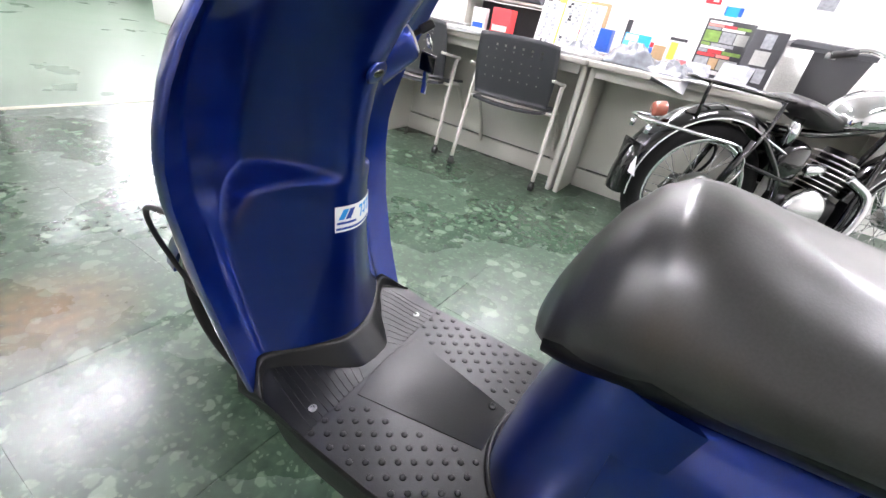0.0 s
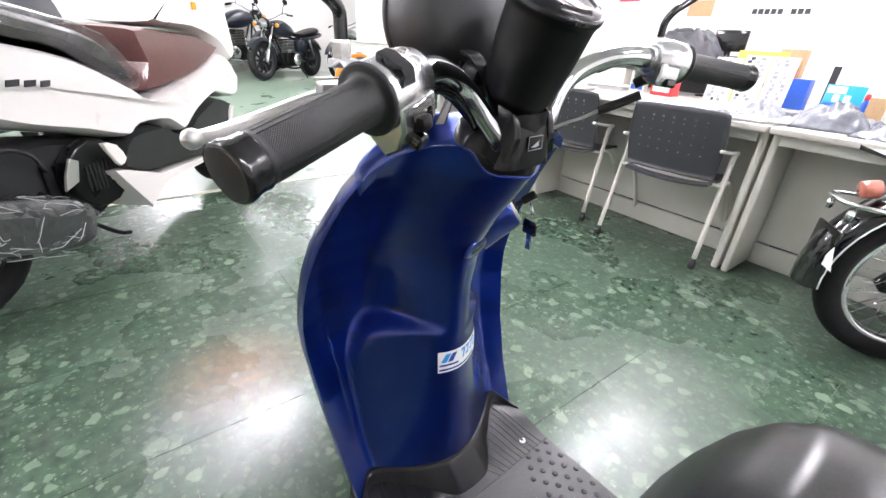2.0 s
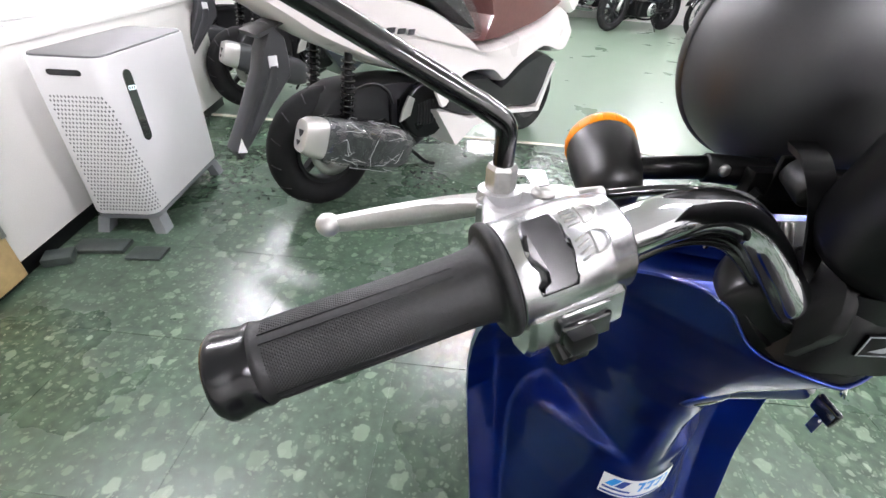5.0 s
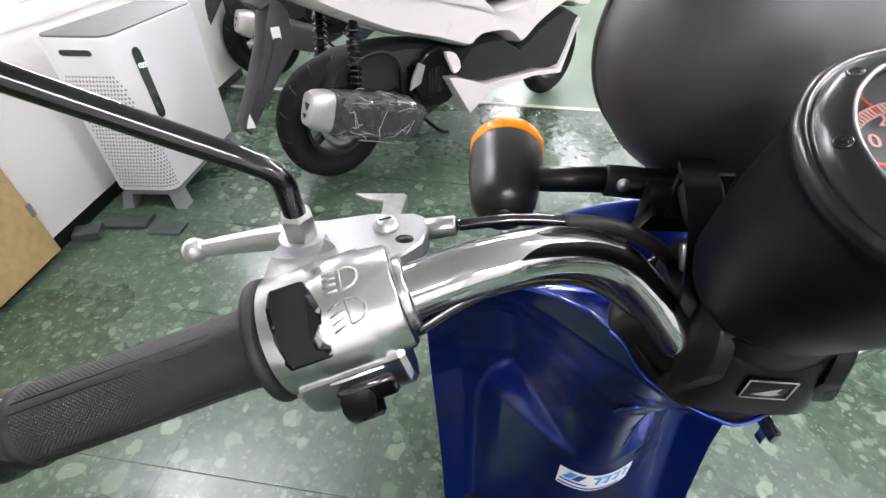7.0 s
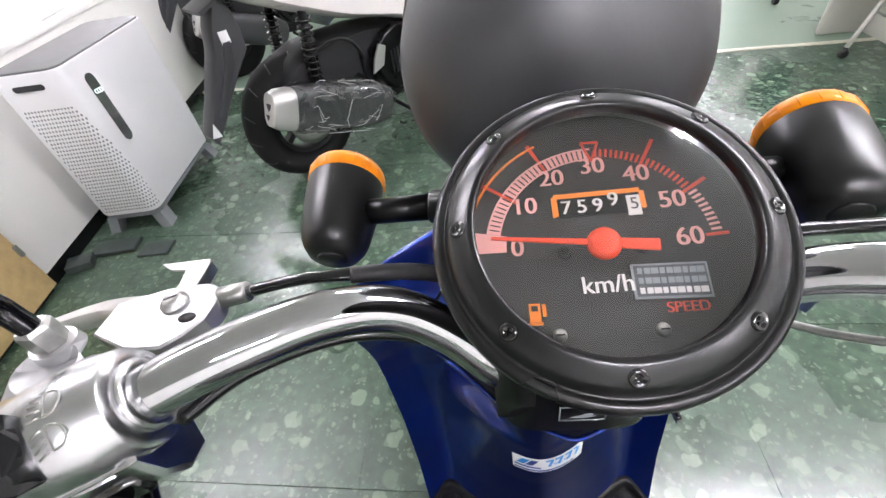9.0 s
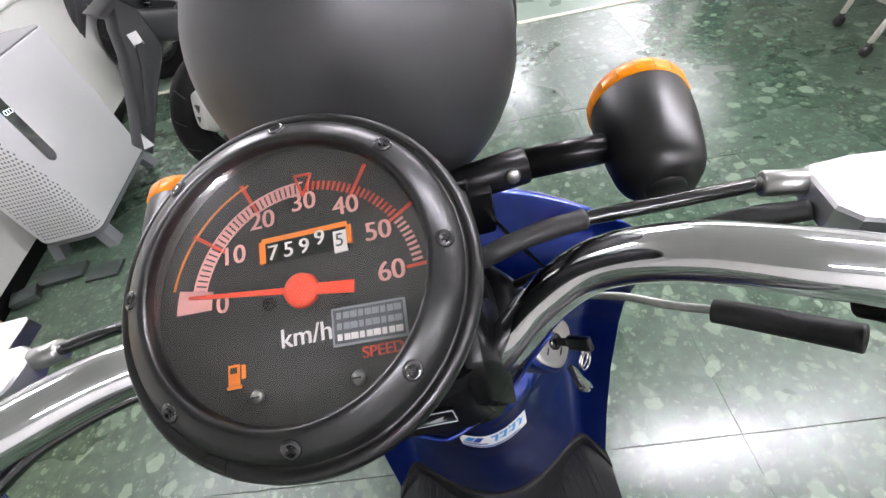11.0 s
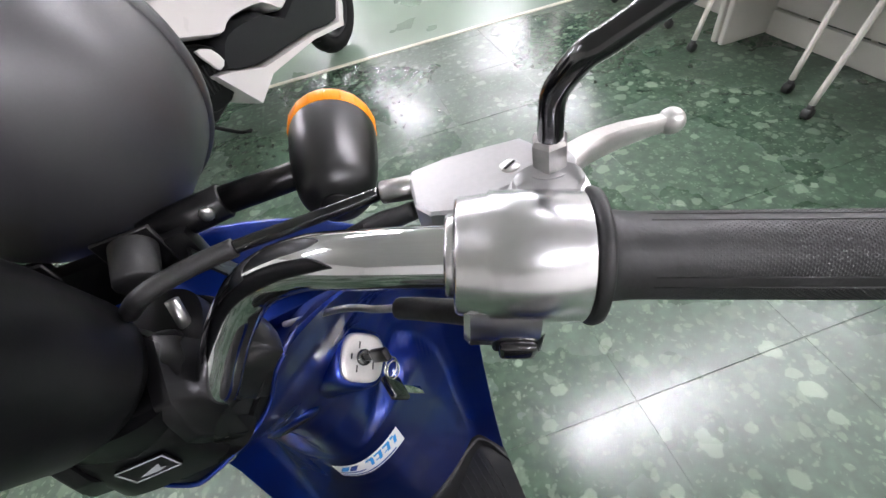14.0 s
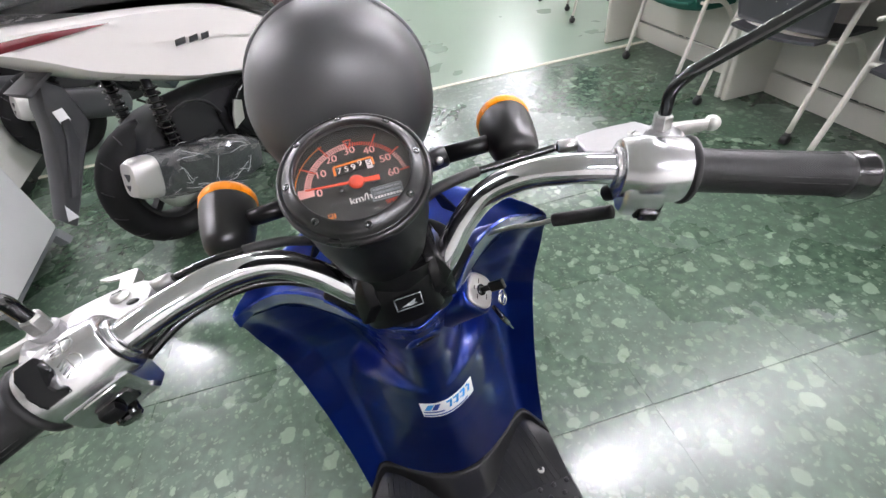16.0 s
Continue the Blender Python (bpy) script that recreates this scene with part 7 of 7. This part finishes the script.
def spoked(parent, x, r, w, name):
    mm = Matrix.Translation((x, 0, r)) @ pose(0, 0, 0, 90, 0, 0)
    t = part(name, torus(r - w * 0.5, w * 0.5, mm, 56, 14), M_TYRE, parent, "black tyre on a chrome spoked wheel")
    part("rim", lathe([(r - w * 0.85, -w * 0.30), (r - w * 1.05, -w * 0.34), (r - w * 1.12, -w * 0.1), (r - w * 1.12, w * 0.1), (r - w * 1.05, w * 0.34), (r - w * 0.85, w * 0.30)], mm, 48, False), M_CHROME, t)
    part("hub", lathe([(0.0, -0.055), (0.02, -0.055), (0.055, -0.045), (0.06, -0.035), (0.06, 0.035), (0.055, 0.045), (0.02, 0.055), (0.0, 0.055)], mm, 32), M_ALU, t)
    for k in range(32):
        a = 2 * math.pi * k / 32
        b_ = a + (0.55 if k % 4 < 2 else -0.55)
        s = 1 if k % 2 else -1
        part("spoke", rod(mm @ Vector((0.055 * math.cos(b_), 0.055 * math.sin(b_), s * 0.038)), mm @ Vector(((r - w * 1.1) * math.cos(a), (r - w * 1.1) * math.sin(a), s * 0.006)), 0.0019, seg=6), M_CHROME, t)
    return t


def classic(m, label, group):
    """Right side at -y, front at +x, rear contact at the origin."""
    ob = thing("motorcycle", m, label, "motorcycle", group)
    R, WB = 0.322, 1.14
    spoked(ob, 0.04, R, 0.088, "rear_wheel")
    spoked(ob, 0.04 + WB, R, 0.080, "front_wheel")
    def fender(cx, r, a0, a1, wd, name):
        prof = ((-wd, -0.045), (-wd * 0.92, -0.012), (-wd * 0.55, 0.004), (0, 0.010), (wd * 0.55, 0.004), (wd * 0.92, -0.012), (wd, -0.045), (wd * 0.9, -0.045), (0, 0.0), (-wd * 0.9, -0.045))
        f = part(name, loft([[(cx + (r + d) * math.cos(a), y, R + (r + d) * math.sin(a)) for y, d in prof] for a in (radians(a0 + (a1 - a0) * k / 24) for k in range(25))]), M_GLOSSB, ob, "glossy black steel fender", angle=60)
        for s in (-1, 1):
            part("pinstripe", tube([(cx + (r - 0.043) * math.cos(a), s * wd, R + (r - 0.043) * math.sin(a)) for a in (radians(a0 + (a1 - a0) * k / 24) for k in range(25))], 0.0032, 6, 1), M_WHITE, f)
        return f
    rf = fender(0.04, 0.388, 12, 188, 0.072, "rear_fender")
    fender(0.04 + WB, 0.375, 20, 170, 0.066, "front_fender")
    # plate bracket with a white triangle, tail lamp, bumper loop
    part("plate_bracket", box((0.012, 0.16, 0.17), (-0.315, 0, 0.42), 0.004), M_GLOSSB, rf)
    tri = B()
    tri.faces.new([tri.verts.new(v) for v in ((-0.325, -0.135, 0.375), (-0.325, -0.045, 0.375), (-0.325, -0.09, 0.455))])
    part("triangle", tri, M_WHITE, rf, "white triangular sticker", smooth=False)
    part("tail_lamp", rod((-0.235, 0, 0.655), (-0.285, 0, 0.645), 0.033, 0.030, 24, True, 0.004), M_REFLECT, rf, "round red-brown tail lamp")
    part("bumper_rail", tube([(0.10, -0.105, 0.57), (-0.1, -0.11, 0.59), (-0.28, -0.10, 0.605), (-0.335, -0.05, 0.605), (-0.335, 0.05, 0.605), (-0.28, 0.10, 0.605), (-0.1, 0.11, 0.59), (0.10, 0.105, 0.57)], 0.0075, 10), M_CHROME, ob, "chrome rear bumper rail")
    for s in (-1, 1):
        part("rail_bolt", rod((-0.315, s * 0.07, 0.585), (-0.315, s * 0.07, 0.55), 0.012, seg=12), M_CHROME, ob)
        part("rail_stay", tube([(0.10, s * 0.105, 0.57), (0.16, s * 0.10, 0.50), (0.15, s * 0.10, 0.42), (0.06, s * 0.095, 0.30)], 0.008, 10), M_CHROME if s < 0 else M_BLACK, ob)
    rk = part("rear_rack", tube([(-0.15, -0.085, 0.795), (0.26, -0.085, 0.775)], 0.008, 8, 1), M_GLOSSB, ob, "black tubular luggage rack")
    for pts in ([(-0.15, 0.085, 0.795), (0.26, 0.085, 0.775)], [(-0.15, -0.085, 0.795), (-0.17, 0, 0.80), (-0.15, 0.085, 0.795)], [(0.05, -0.085, 0.785), (0.05, 0.085, 0.785)], [(-0.05, -0.085, 0.79), (-0.05, 0.085, 0.79)], [(-0.14, -0.085, 0.795), (-0.14, -0.085, 0.72), (-0.12, -0.06, 0.63)], [(0.22, -0.085, 0.775), (0.18, -0.10, 0.60), (0.06, -0.10, 0.32)]):
        part("rack_tube", tube(pts, 0.008, 8, 3), M_GLOSSB, rk)
    part("seat", tapered(puffy(smooth_outline([(0.27, 0.755), (0.36, 0.70), (0.50, 0.675), (0.60, 0.70), (0.60, 0.735), (0.48, 0.77), (0.36, 0.80), (0.28, 0.80)], 3), -0.13, 0.13, 0.03), (0.25, 0.4, 0.6), (1, 0.95, 0.4)), M_LEATHER, ob, "black leather saddle", angle=50)
    part("tank", tapered(puffy(smooth_outline([(0.54, 0.70), (0.72, 0.71), (0.88, 0.76), (0.92, 0.83), (0.84, 0.89), (0.68, 0.88), (0.55, 0.81)], 3), -0.13, 0.13, 0.06), (0.5, 0.7, 0.92), (0.7, 1, 0.75)), M_CHROME, ob, "chrome and black fuel tank", angle=60)
    part("side_cover", puffy(smooth_outline([(0.30, 0.46), (0.44, 0.45), (0.47, 0.58), (0.43, 0.63), (0.32, 0.61)], 2), -0.11, 0.11, 0.03), M_GLOSSB, ob, angle=50)
    fr = part("frame", tube([(0.10, 0, 0.66), (0.5, 0, 0.66), (0.8, 0, 0.73), (0.90, 0, 0.79)], 0.018, 12), M_GLOSSB, ob, "black tubular frame")
    for s in (-1, 1):
        for pts in ([(0.90, s * 0.02, 0.76), (0.84, s * 0.07, 0.40), (0.78, s * 0.09, 0.22), (0.45, s * 0.10, 0.22), (0.36, s * 0.10, 0.45), (0.2, s * 0.09, 0.62)], [(0.40, s * 0.10, 0.28), (0.04, s * 0.095, R)]):
            part("frame_tube", tube(pts, 0.014, 10), M_GLOSSB, fr)
        part("shock", rod((0.07, s * 0.105, 0.34), (0.15, s * 0.105, 0.60), 0.016), M_GLOSSB, ob)
        part("saddle_spring", rod((0.33, s * 0.07, 0.60), (0.33, s * 0.07, 0.72), 0.022), M_CHROME, ob)
        part("fork_leg", rod((0.92, s * 0.075, 0.86), (0.04 + WB, s * 0.075, R), 0.021, 0.019, 16), M_CHROME, ob)
        part("foot_peg", rod((0.50, s * 0.10, 0.26), (0.50, s * 0.22, 0.26), 0.014), M_RUBBER, ob)
    en = part("engine", box((0.34, 0.20, 0.17), (0.58, 0, 0.30), 0.035, 3), M_BLACK, ob, "black and silver engine")
    part("clutch_cover", lathe([(0.0, 0.0), (0.085, 0.004), (0.105, 0.018), (0.11, 0.05)], Matrix.Translation((0.54, -0.155, 0.33)) @ pose(0, 0, 0, -90, 0, 0), 36), M_ALU, en, "round polished engine cover")
    part("cylinder", rod((0.64, 0, 0.36), (0.70, 0, 0.60), 0.075, 0.07, 28), M_BLACK, en)
    for k in range(8):
        part("cooling_fin", rod(Vector((0.645 + 0.0062 * k, 0, 0.40 + 0.024 * k)), Vector((0.6465 + 0.0062 * k, 0, 0.406 + 0.024 * k)), 0.10, seg=28), M_ALU, en)
    part("exhaust_pipe", tube([(0.76, -0.05, 0.50), (0.86, -0.10, 0.42), (0.82, -0.13, 0.24), (0.62, -0.15, 0.185)], 0.021, 14), M_CHROME, ob, "chrome exhaust pipe")
    part("muffler", tube([(0.66, -0.15, 0.183), (0.45, -0.155, 0.192), (0.20, -0.16, 0.215), (-0.02, -0.165, 0.235)], 0.038, 20, 6, None, True, [0.022, 0.036, 0.040, 0.040, 0.038, 0.026]), M_CHROME, ob, "long chrome muffler")
    part("carburettor", rod((0.50, -0.05, 0.50), (0.60, -0.05, 0.52), 0.032, 0.026, 16, True, 0.004), M_ALU, en)
    part("drum", lathe([(0.0, 0.0), (0.03, 0.0), (0.085, 0.006), (0.092, 0.02), (0.092, 0.06)], Matrix.Translation((0.04, -0.085, R)) @ pose(0, 0, 0, -90, 0, 0), 32), M_STEEL, ob, "dull metal drum brake plate")
    for pts, r in (([(0.06, -0.10, 0.33), (0.20, -0.115, 0.30), (0.42, -0.12, 0.27)], 0.005), ([(0.16, -0.10, 0.50), (0.30, -0.11, 0.47), (0.44, -0.10, 0.44)], 0.008), ([(0.20, -0.095, 0.62), (0.36, -0.10, 0.56), (0.48, -0.09, 0.53)], 0.006)):
        part("linkage", tube(pts, r, 8, 3), M_CHROME if r < 0.008 else M_BLACK, ob)
    part("kick_stand", tube([(0.48, 0.10, 0.24), (0.46, 0.20, 0.10), (0.45, 0.25, 0.006)], 0.010, 8), M_BLACK, ob)
    part("centre_stand", tube([(0.40, -0.10, 0.22), (0.36, -0.13, 0.08), (0.36, -0.14, 0.006)], 0.011, 8), M_BLACK, ob)
    part("headlamp", rod((0.93, 0, 0.88), (1.04, 0, 0.88), 0.065, 0.085, 28), M_GLOSSB, ob)
    part("headlamp_glass", rod((1.04, 0, 0.88), (1.055, 0, 0.88), 0.083, 0.06, 28), M_CHROME, ob)
    part("handlebar", tube([(0.68, -0.33, 0.99), (0.80, -0.25, 1.03), (0.90, -0.07, 0.96), (0.90, 0.07, 0.96), (0.80, 0.25, 1.03), (0.68, 0.33, 0.99)], 0.012, 12), M_CHROME, ob)
    for s in (-1, 1):
        part("grip", rod((0.68, s * 0.33, 0.99), (0.76, s * 0.28, 1.015), 0.017), M_RUBBER, ob)
    part("brake_arm", tube([(0.05, -0.06, 0.34), (0.02, -0.075, 0.27), (0.3, -0.11, 0.22), (0.5, -0.14, 0.24)], 0.006, 8), M_STEEL, ob)
    part("chain_case", puffy(smooth_outline([(-0.02, 0.24), (0.45, 0.24), (0.5, 0.33), (0.05, 0.37), (-0.03, 0.33)], 2), 0.06, 0.09, 0.006), M_GLOSSB, ob)
    return ob


mc = classic(Matrix.Translation((1.80, -0.385, 0)) @ pose(0, 0, 0, 0, 0, -56), "black classic motorcycle with chrome fenders rail and spoked wheels", "classic motorcycles")
copy_thing(mc, Matrix.Translation((5.36, 10.80, 0)) @ pose(0, 0, 0, 0, 0, 238) @ Matrix.Diagonal((1.1, 1.1, 1.1, 1)))


def roadster(m, paint, label, group):
    """Right side at -y, front at +x, rear contact near the origin."""
    ob = thing("motorcycle", m, label, "motorcycle", group)
    R, WB = 0.335, 1.36
    road_wheel(ob, 0.0, R, 0.15, 10, "rear_wheel")
    road_wheel(ob, WB, R, 0.115, 10, "front_wheel")
    for cx, a0, a1, wd, name in ((WB, 35, 165, 0.075, "front_fender"), (0.0, 30, 150, 0.10, "rear_fender")):
        part(name, loft([[(cx + (R + 0.03 + d) * math.cos(a), y, R + (R + 0.03 + d) * math.sin(a)) for y, d in ((-wd, -0.05), (-wd * 0.8, 0.0), (0, 0.012), (wd * 0.8, 0.0), (wd, -0.05), (0, -0.004))] for a in (radians(a0 + (a1 - a0) * k / 16) for k in range(17))]), paint, ob, angle=60)
    part("tank", tapered(puffy(smooth_outline([(0.52, 0.74), (0.75, 0.70), (1.00, 0.76), (1.08, 0.86), (1.02, 0.96), (0.82, 0.99), (0.62, 0.92), (0.50, 0.82)], 3), -0.15, 0.15, 0.06), (0.5, 0.85, 1.08), (0.6, 1, 0.8)), paint, ob, "dark blue fuel tank", angle=60)
    part("seat", tapered(puffy(smooth_outline([(-0.24, 0.80), (0.1, 0.76), (0.36, 0.72), (0.55, 0.76), (0.55, 0.82), (0.36, 0.80), (0.12, 0.85), (-0.2, 0.90)], 3), -0.14, 0.14, 0.04), (-0.24, 0.1, 0.55), (0.75, 1, 0.6)), M_LEATHER, ob, "black dual seat", angle=50)
    part("tail", puffy(smooth_outline([(-0.34, 0.74), (-0.1, 0.68), (0.3, 0.64), (0.34, 0.72), (0.0, 0.77), (-0.3, 0.82)], 2), -0.10, 0.10, 0.03), paint, ob, angle=50)
    part("tail_lamp", box((0.05, 0.12, 0.06), (-0.35, 0, 0.77), 0.012, 3), M_TAIL, ob, "red tail lamp")
    part("side_cover", puffy(smooth_outline([(0.24, 0.46), (0.46, 0.44), (0.50, 0.62), (0.44, 0.68), (0.26, 0.66)], 2), -0.13, 0.13, 0.03), paint, ob, angle=50)
    fr = part("frame", tube([(0.10, 0, 0.68), (0.5, 0, 0.70), (0.95, 0, 0.80), (1.08, 0, 0.86)], 0.022, 10), M_BLACK, ob, "black tubular frame")
    for s in (-1, 1):
        part("frame_tube", tube([(1.07, s * 0.03, 0.82), (0.95, s * 0.09, 0.45), (0.86, s * 0.11, 0.22), (0.45, s * 0.12, 0.21), (0.36, s * 0.12, 0.45), (0.2, s * 0.10, 0.66)], 0.016, 10), M_BLACK, fr)
        part("swing_arm", tube([(0.42, s * 0.12, 0.32), (0.0, s * 0.115, R)], 0.022, 10, 1), M_BLACK, ob)
        sh = part("shock", rod((0.02, s * 0.13, 0.36), (0.14, s * 0.13, 0.68), 0.016), M_STEEL, ob)
        for k in range(8):
            part("coil", torus(0.028, 0.006, Matrix.Translation((0.035 + 0.0115 * k, s * 0.13, 0.42 + 0.03 * k)) @ pose(0, 0, 0, 0, 20, 0), 18, 6), M_BLACK, sh)
        part("fork_leg", rod((1.10, s * 0.095, 0.92), (WB - 0.07, s * 0.095, 0.50), 0.021, 0.021, 16), M_CHROME, ob)
        part("fork_slider", rod((WB - 0.075, s * 0.095, 0.51), (WB, s * 0.095, R - 0.02), 0.028, 0.028, 16), M_SILVER, ob)
        part("turn_signal", rod((1.16, s * 0.13, 0.90), (1.16, s * 0.22, 0.90), 0.010, 0.010, 10), M_BLACK, ob)
        part("turn_signal_lens", rod((1.14, s * 0.235, 0.90), (1.20, s * 0.235, 0.90), 0.026, 0.030, 16, True, 0.006), M_AMBER, ob, "amber turn signal")
        part("foot_peg", rod((0.48, s * 0.12, 0.30), (0.48, s * 0.25, 0.30), 0.014), M_RUBBER, ob)
        part("grip", rod((0.90, s * 0.38, 1.06), (0.94, s * 0.28, 1.075), 0.018), M_RUBBER, ob)
        part("mirror", rod((1.0, s * 0.31, 1.26), (0.985, s * 0.31, 1.265), 0.05, 0.045, 20), M_BLACK, ob)
        part("mirror_stalk", tube([(0.99, s * 0.22, 1.08), (1.02, s * 0.28, 1.18), (1.0, s * 0.31, 1.26)], 0.006, 8), M_BLACK, ob)
    en = part("engine", box((0.46, 0.30, 0.24), (0.62, 0, 0.34), 0.045, 3), M_BLACK, ob, "black engine with silver covers")
    for s in (-1, 1):
        part("engine_cover", lathe([(0.0, 0.0), (0.085, 0.004), (0.105, 0.018), (0.11, 0.05)], Matrix.Translation((0.58, s * 0.185, 0.34)) @ pose(0, 0, 0, -90 * -s, 0, 0), 30), M_ALU, en, "round silver engine cover")
    for k in range(9):
        part("cooling_fin", box((0.22, 0.30, 0.008), (0.72 + 0.004 * k, 0, 0.47 + 0.024 * k), 0.003, 1), M_STEEL, en)
    part("cylinder", box((0.19, 0.26, 0.24), (0.73, 0, 0.57), 0.02, 2), M_BLACK, en)
    part("exhaust_pipe", tube([(0.84, -0.08, 0.55), (0.96, -0.11, 0.44), (0.90, -0.14, 0.24), (0.66, -0.16, 0.20)], 0.022, 12), M_CHROME, ob)
    part("muffler", tube([(0.66, -0.17, 0.20), (0.40, -0.18, 0.22), (0.05, -0.20, 0.28), (-0.20, -0.21, 0.33)], 0.045, 18, 5), M_CHROME, ob, "long chrome muffler")
    part("headlamp", rod((1.12, 0, 0.93), (1.24, 0, 0.92), 0.07, 0.095, 28), M_BLACK, ob)
    part("headlamp_glass", rod((1.24, 0, 0.92), (1.26, 0, 0.92), 0.093, 0.07, 28), M_CHROME, ob)
    part("handlebar", tube([(0.90, -0.38, 1.06), (0.98, -0.24, 1.09), (1.08, -0.07, 1.0), (1.08, 0.07, 1.0), (0.98, 0.24, 1.09), (0.90, 0.38, 1.06)], 0.012, 12), M_CHROME, ob)
    part("side_stand", tube([(0.50, 0.12, 0.24), (0.48, 0.22, 0.10), (0.47, 0.27, 0.006)], 0.011, 8), M_BLACK, ob)
    return ob


rd = roadster(Matrix.Translation((4.11, 10.36, 0)) @ pose(0, 0, 0, 0, 0, 211) @ Matrix.Diagonal((1.18, 1.18, 1.18, 1)), M_NAVY, "dark blue road motorcycle with black cast wheels", "road motorcycles")
copy_thing(rd, Matrix.Translation((1.75, 10.75, 0)) @ pose(0, 0, 0, 0, 0, 20) @ Matrix.Diagonal((1.15, 1.15, 1.15, 1)))
copy_thing(mc, Matrix.Translation((5.75, 10.35, 0)) @ pose(0, 0, 0, 0, 0, 209) @ Matrix.Diagonal((1.2, 1.2, 1.2, 1)))
# ---------------------------------------------------------------- floor tiles
TU, TV = 0.5, 0.5
def tile_mesh(w, d):
    bm = box((w - 0.0003, d - 0.0018, 0.005), (0, 0, -0.0025), 0.0003, 1)
    me = bpy.data.meshes.new("tile")
    bm.to_mesh(me)
    bm.free()
    me.materials.append(M_FLOOR)
    return me


full = tile_mesh(TU, TV)
last = tile_mesh(TU, 0.122)
for i in range(-8, 8):
    for j in range(-9, 6):
        v = 0.198 + TV * j + TV / 2
        u = -0.43 + TU * i + TU / 2
        me = full
        if j == 5:
            v, me = 0.198 + TV * 5 + 0.061, last
        t = new("tile", me)
        t.parent = floor
        t.location = (u, v, -0.0004)
        t.rotation_euler = (radians(random.uniform(-0.16, 0.16)), radians(random.uniform(-0.16, 0.16)), 0)
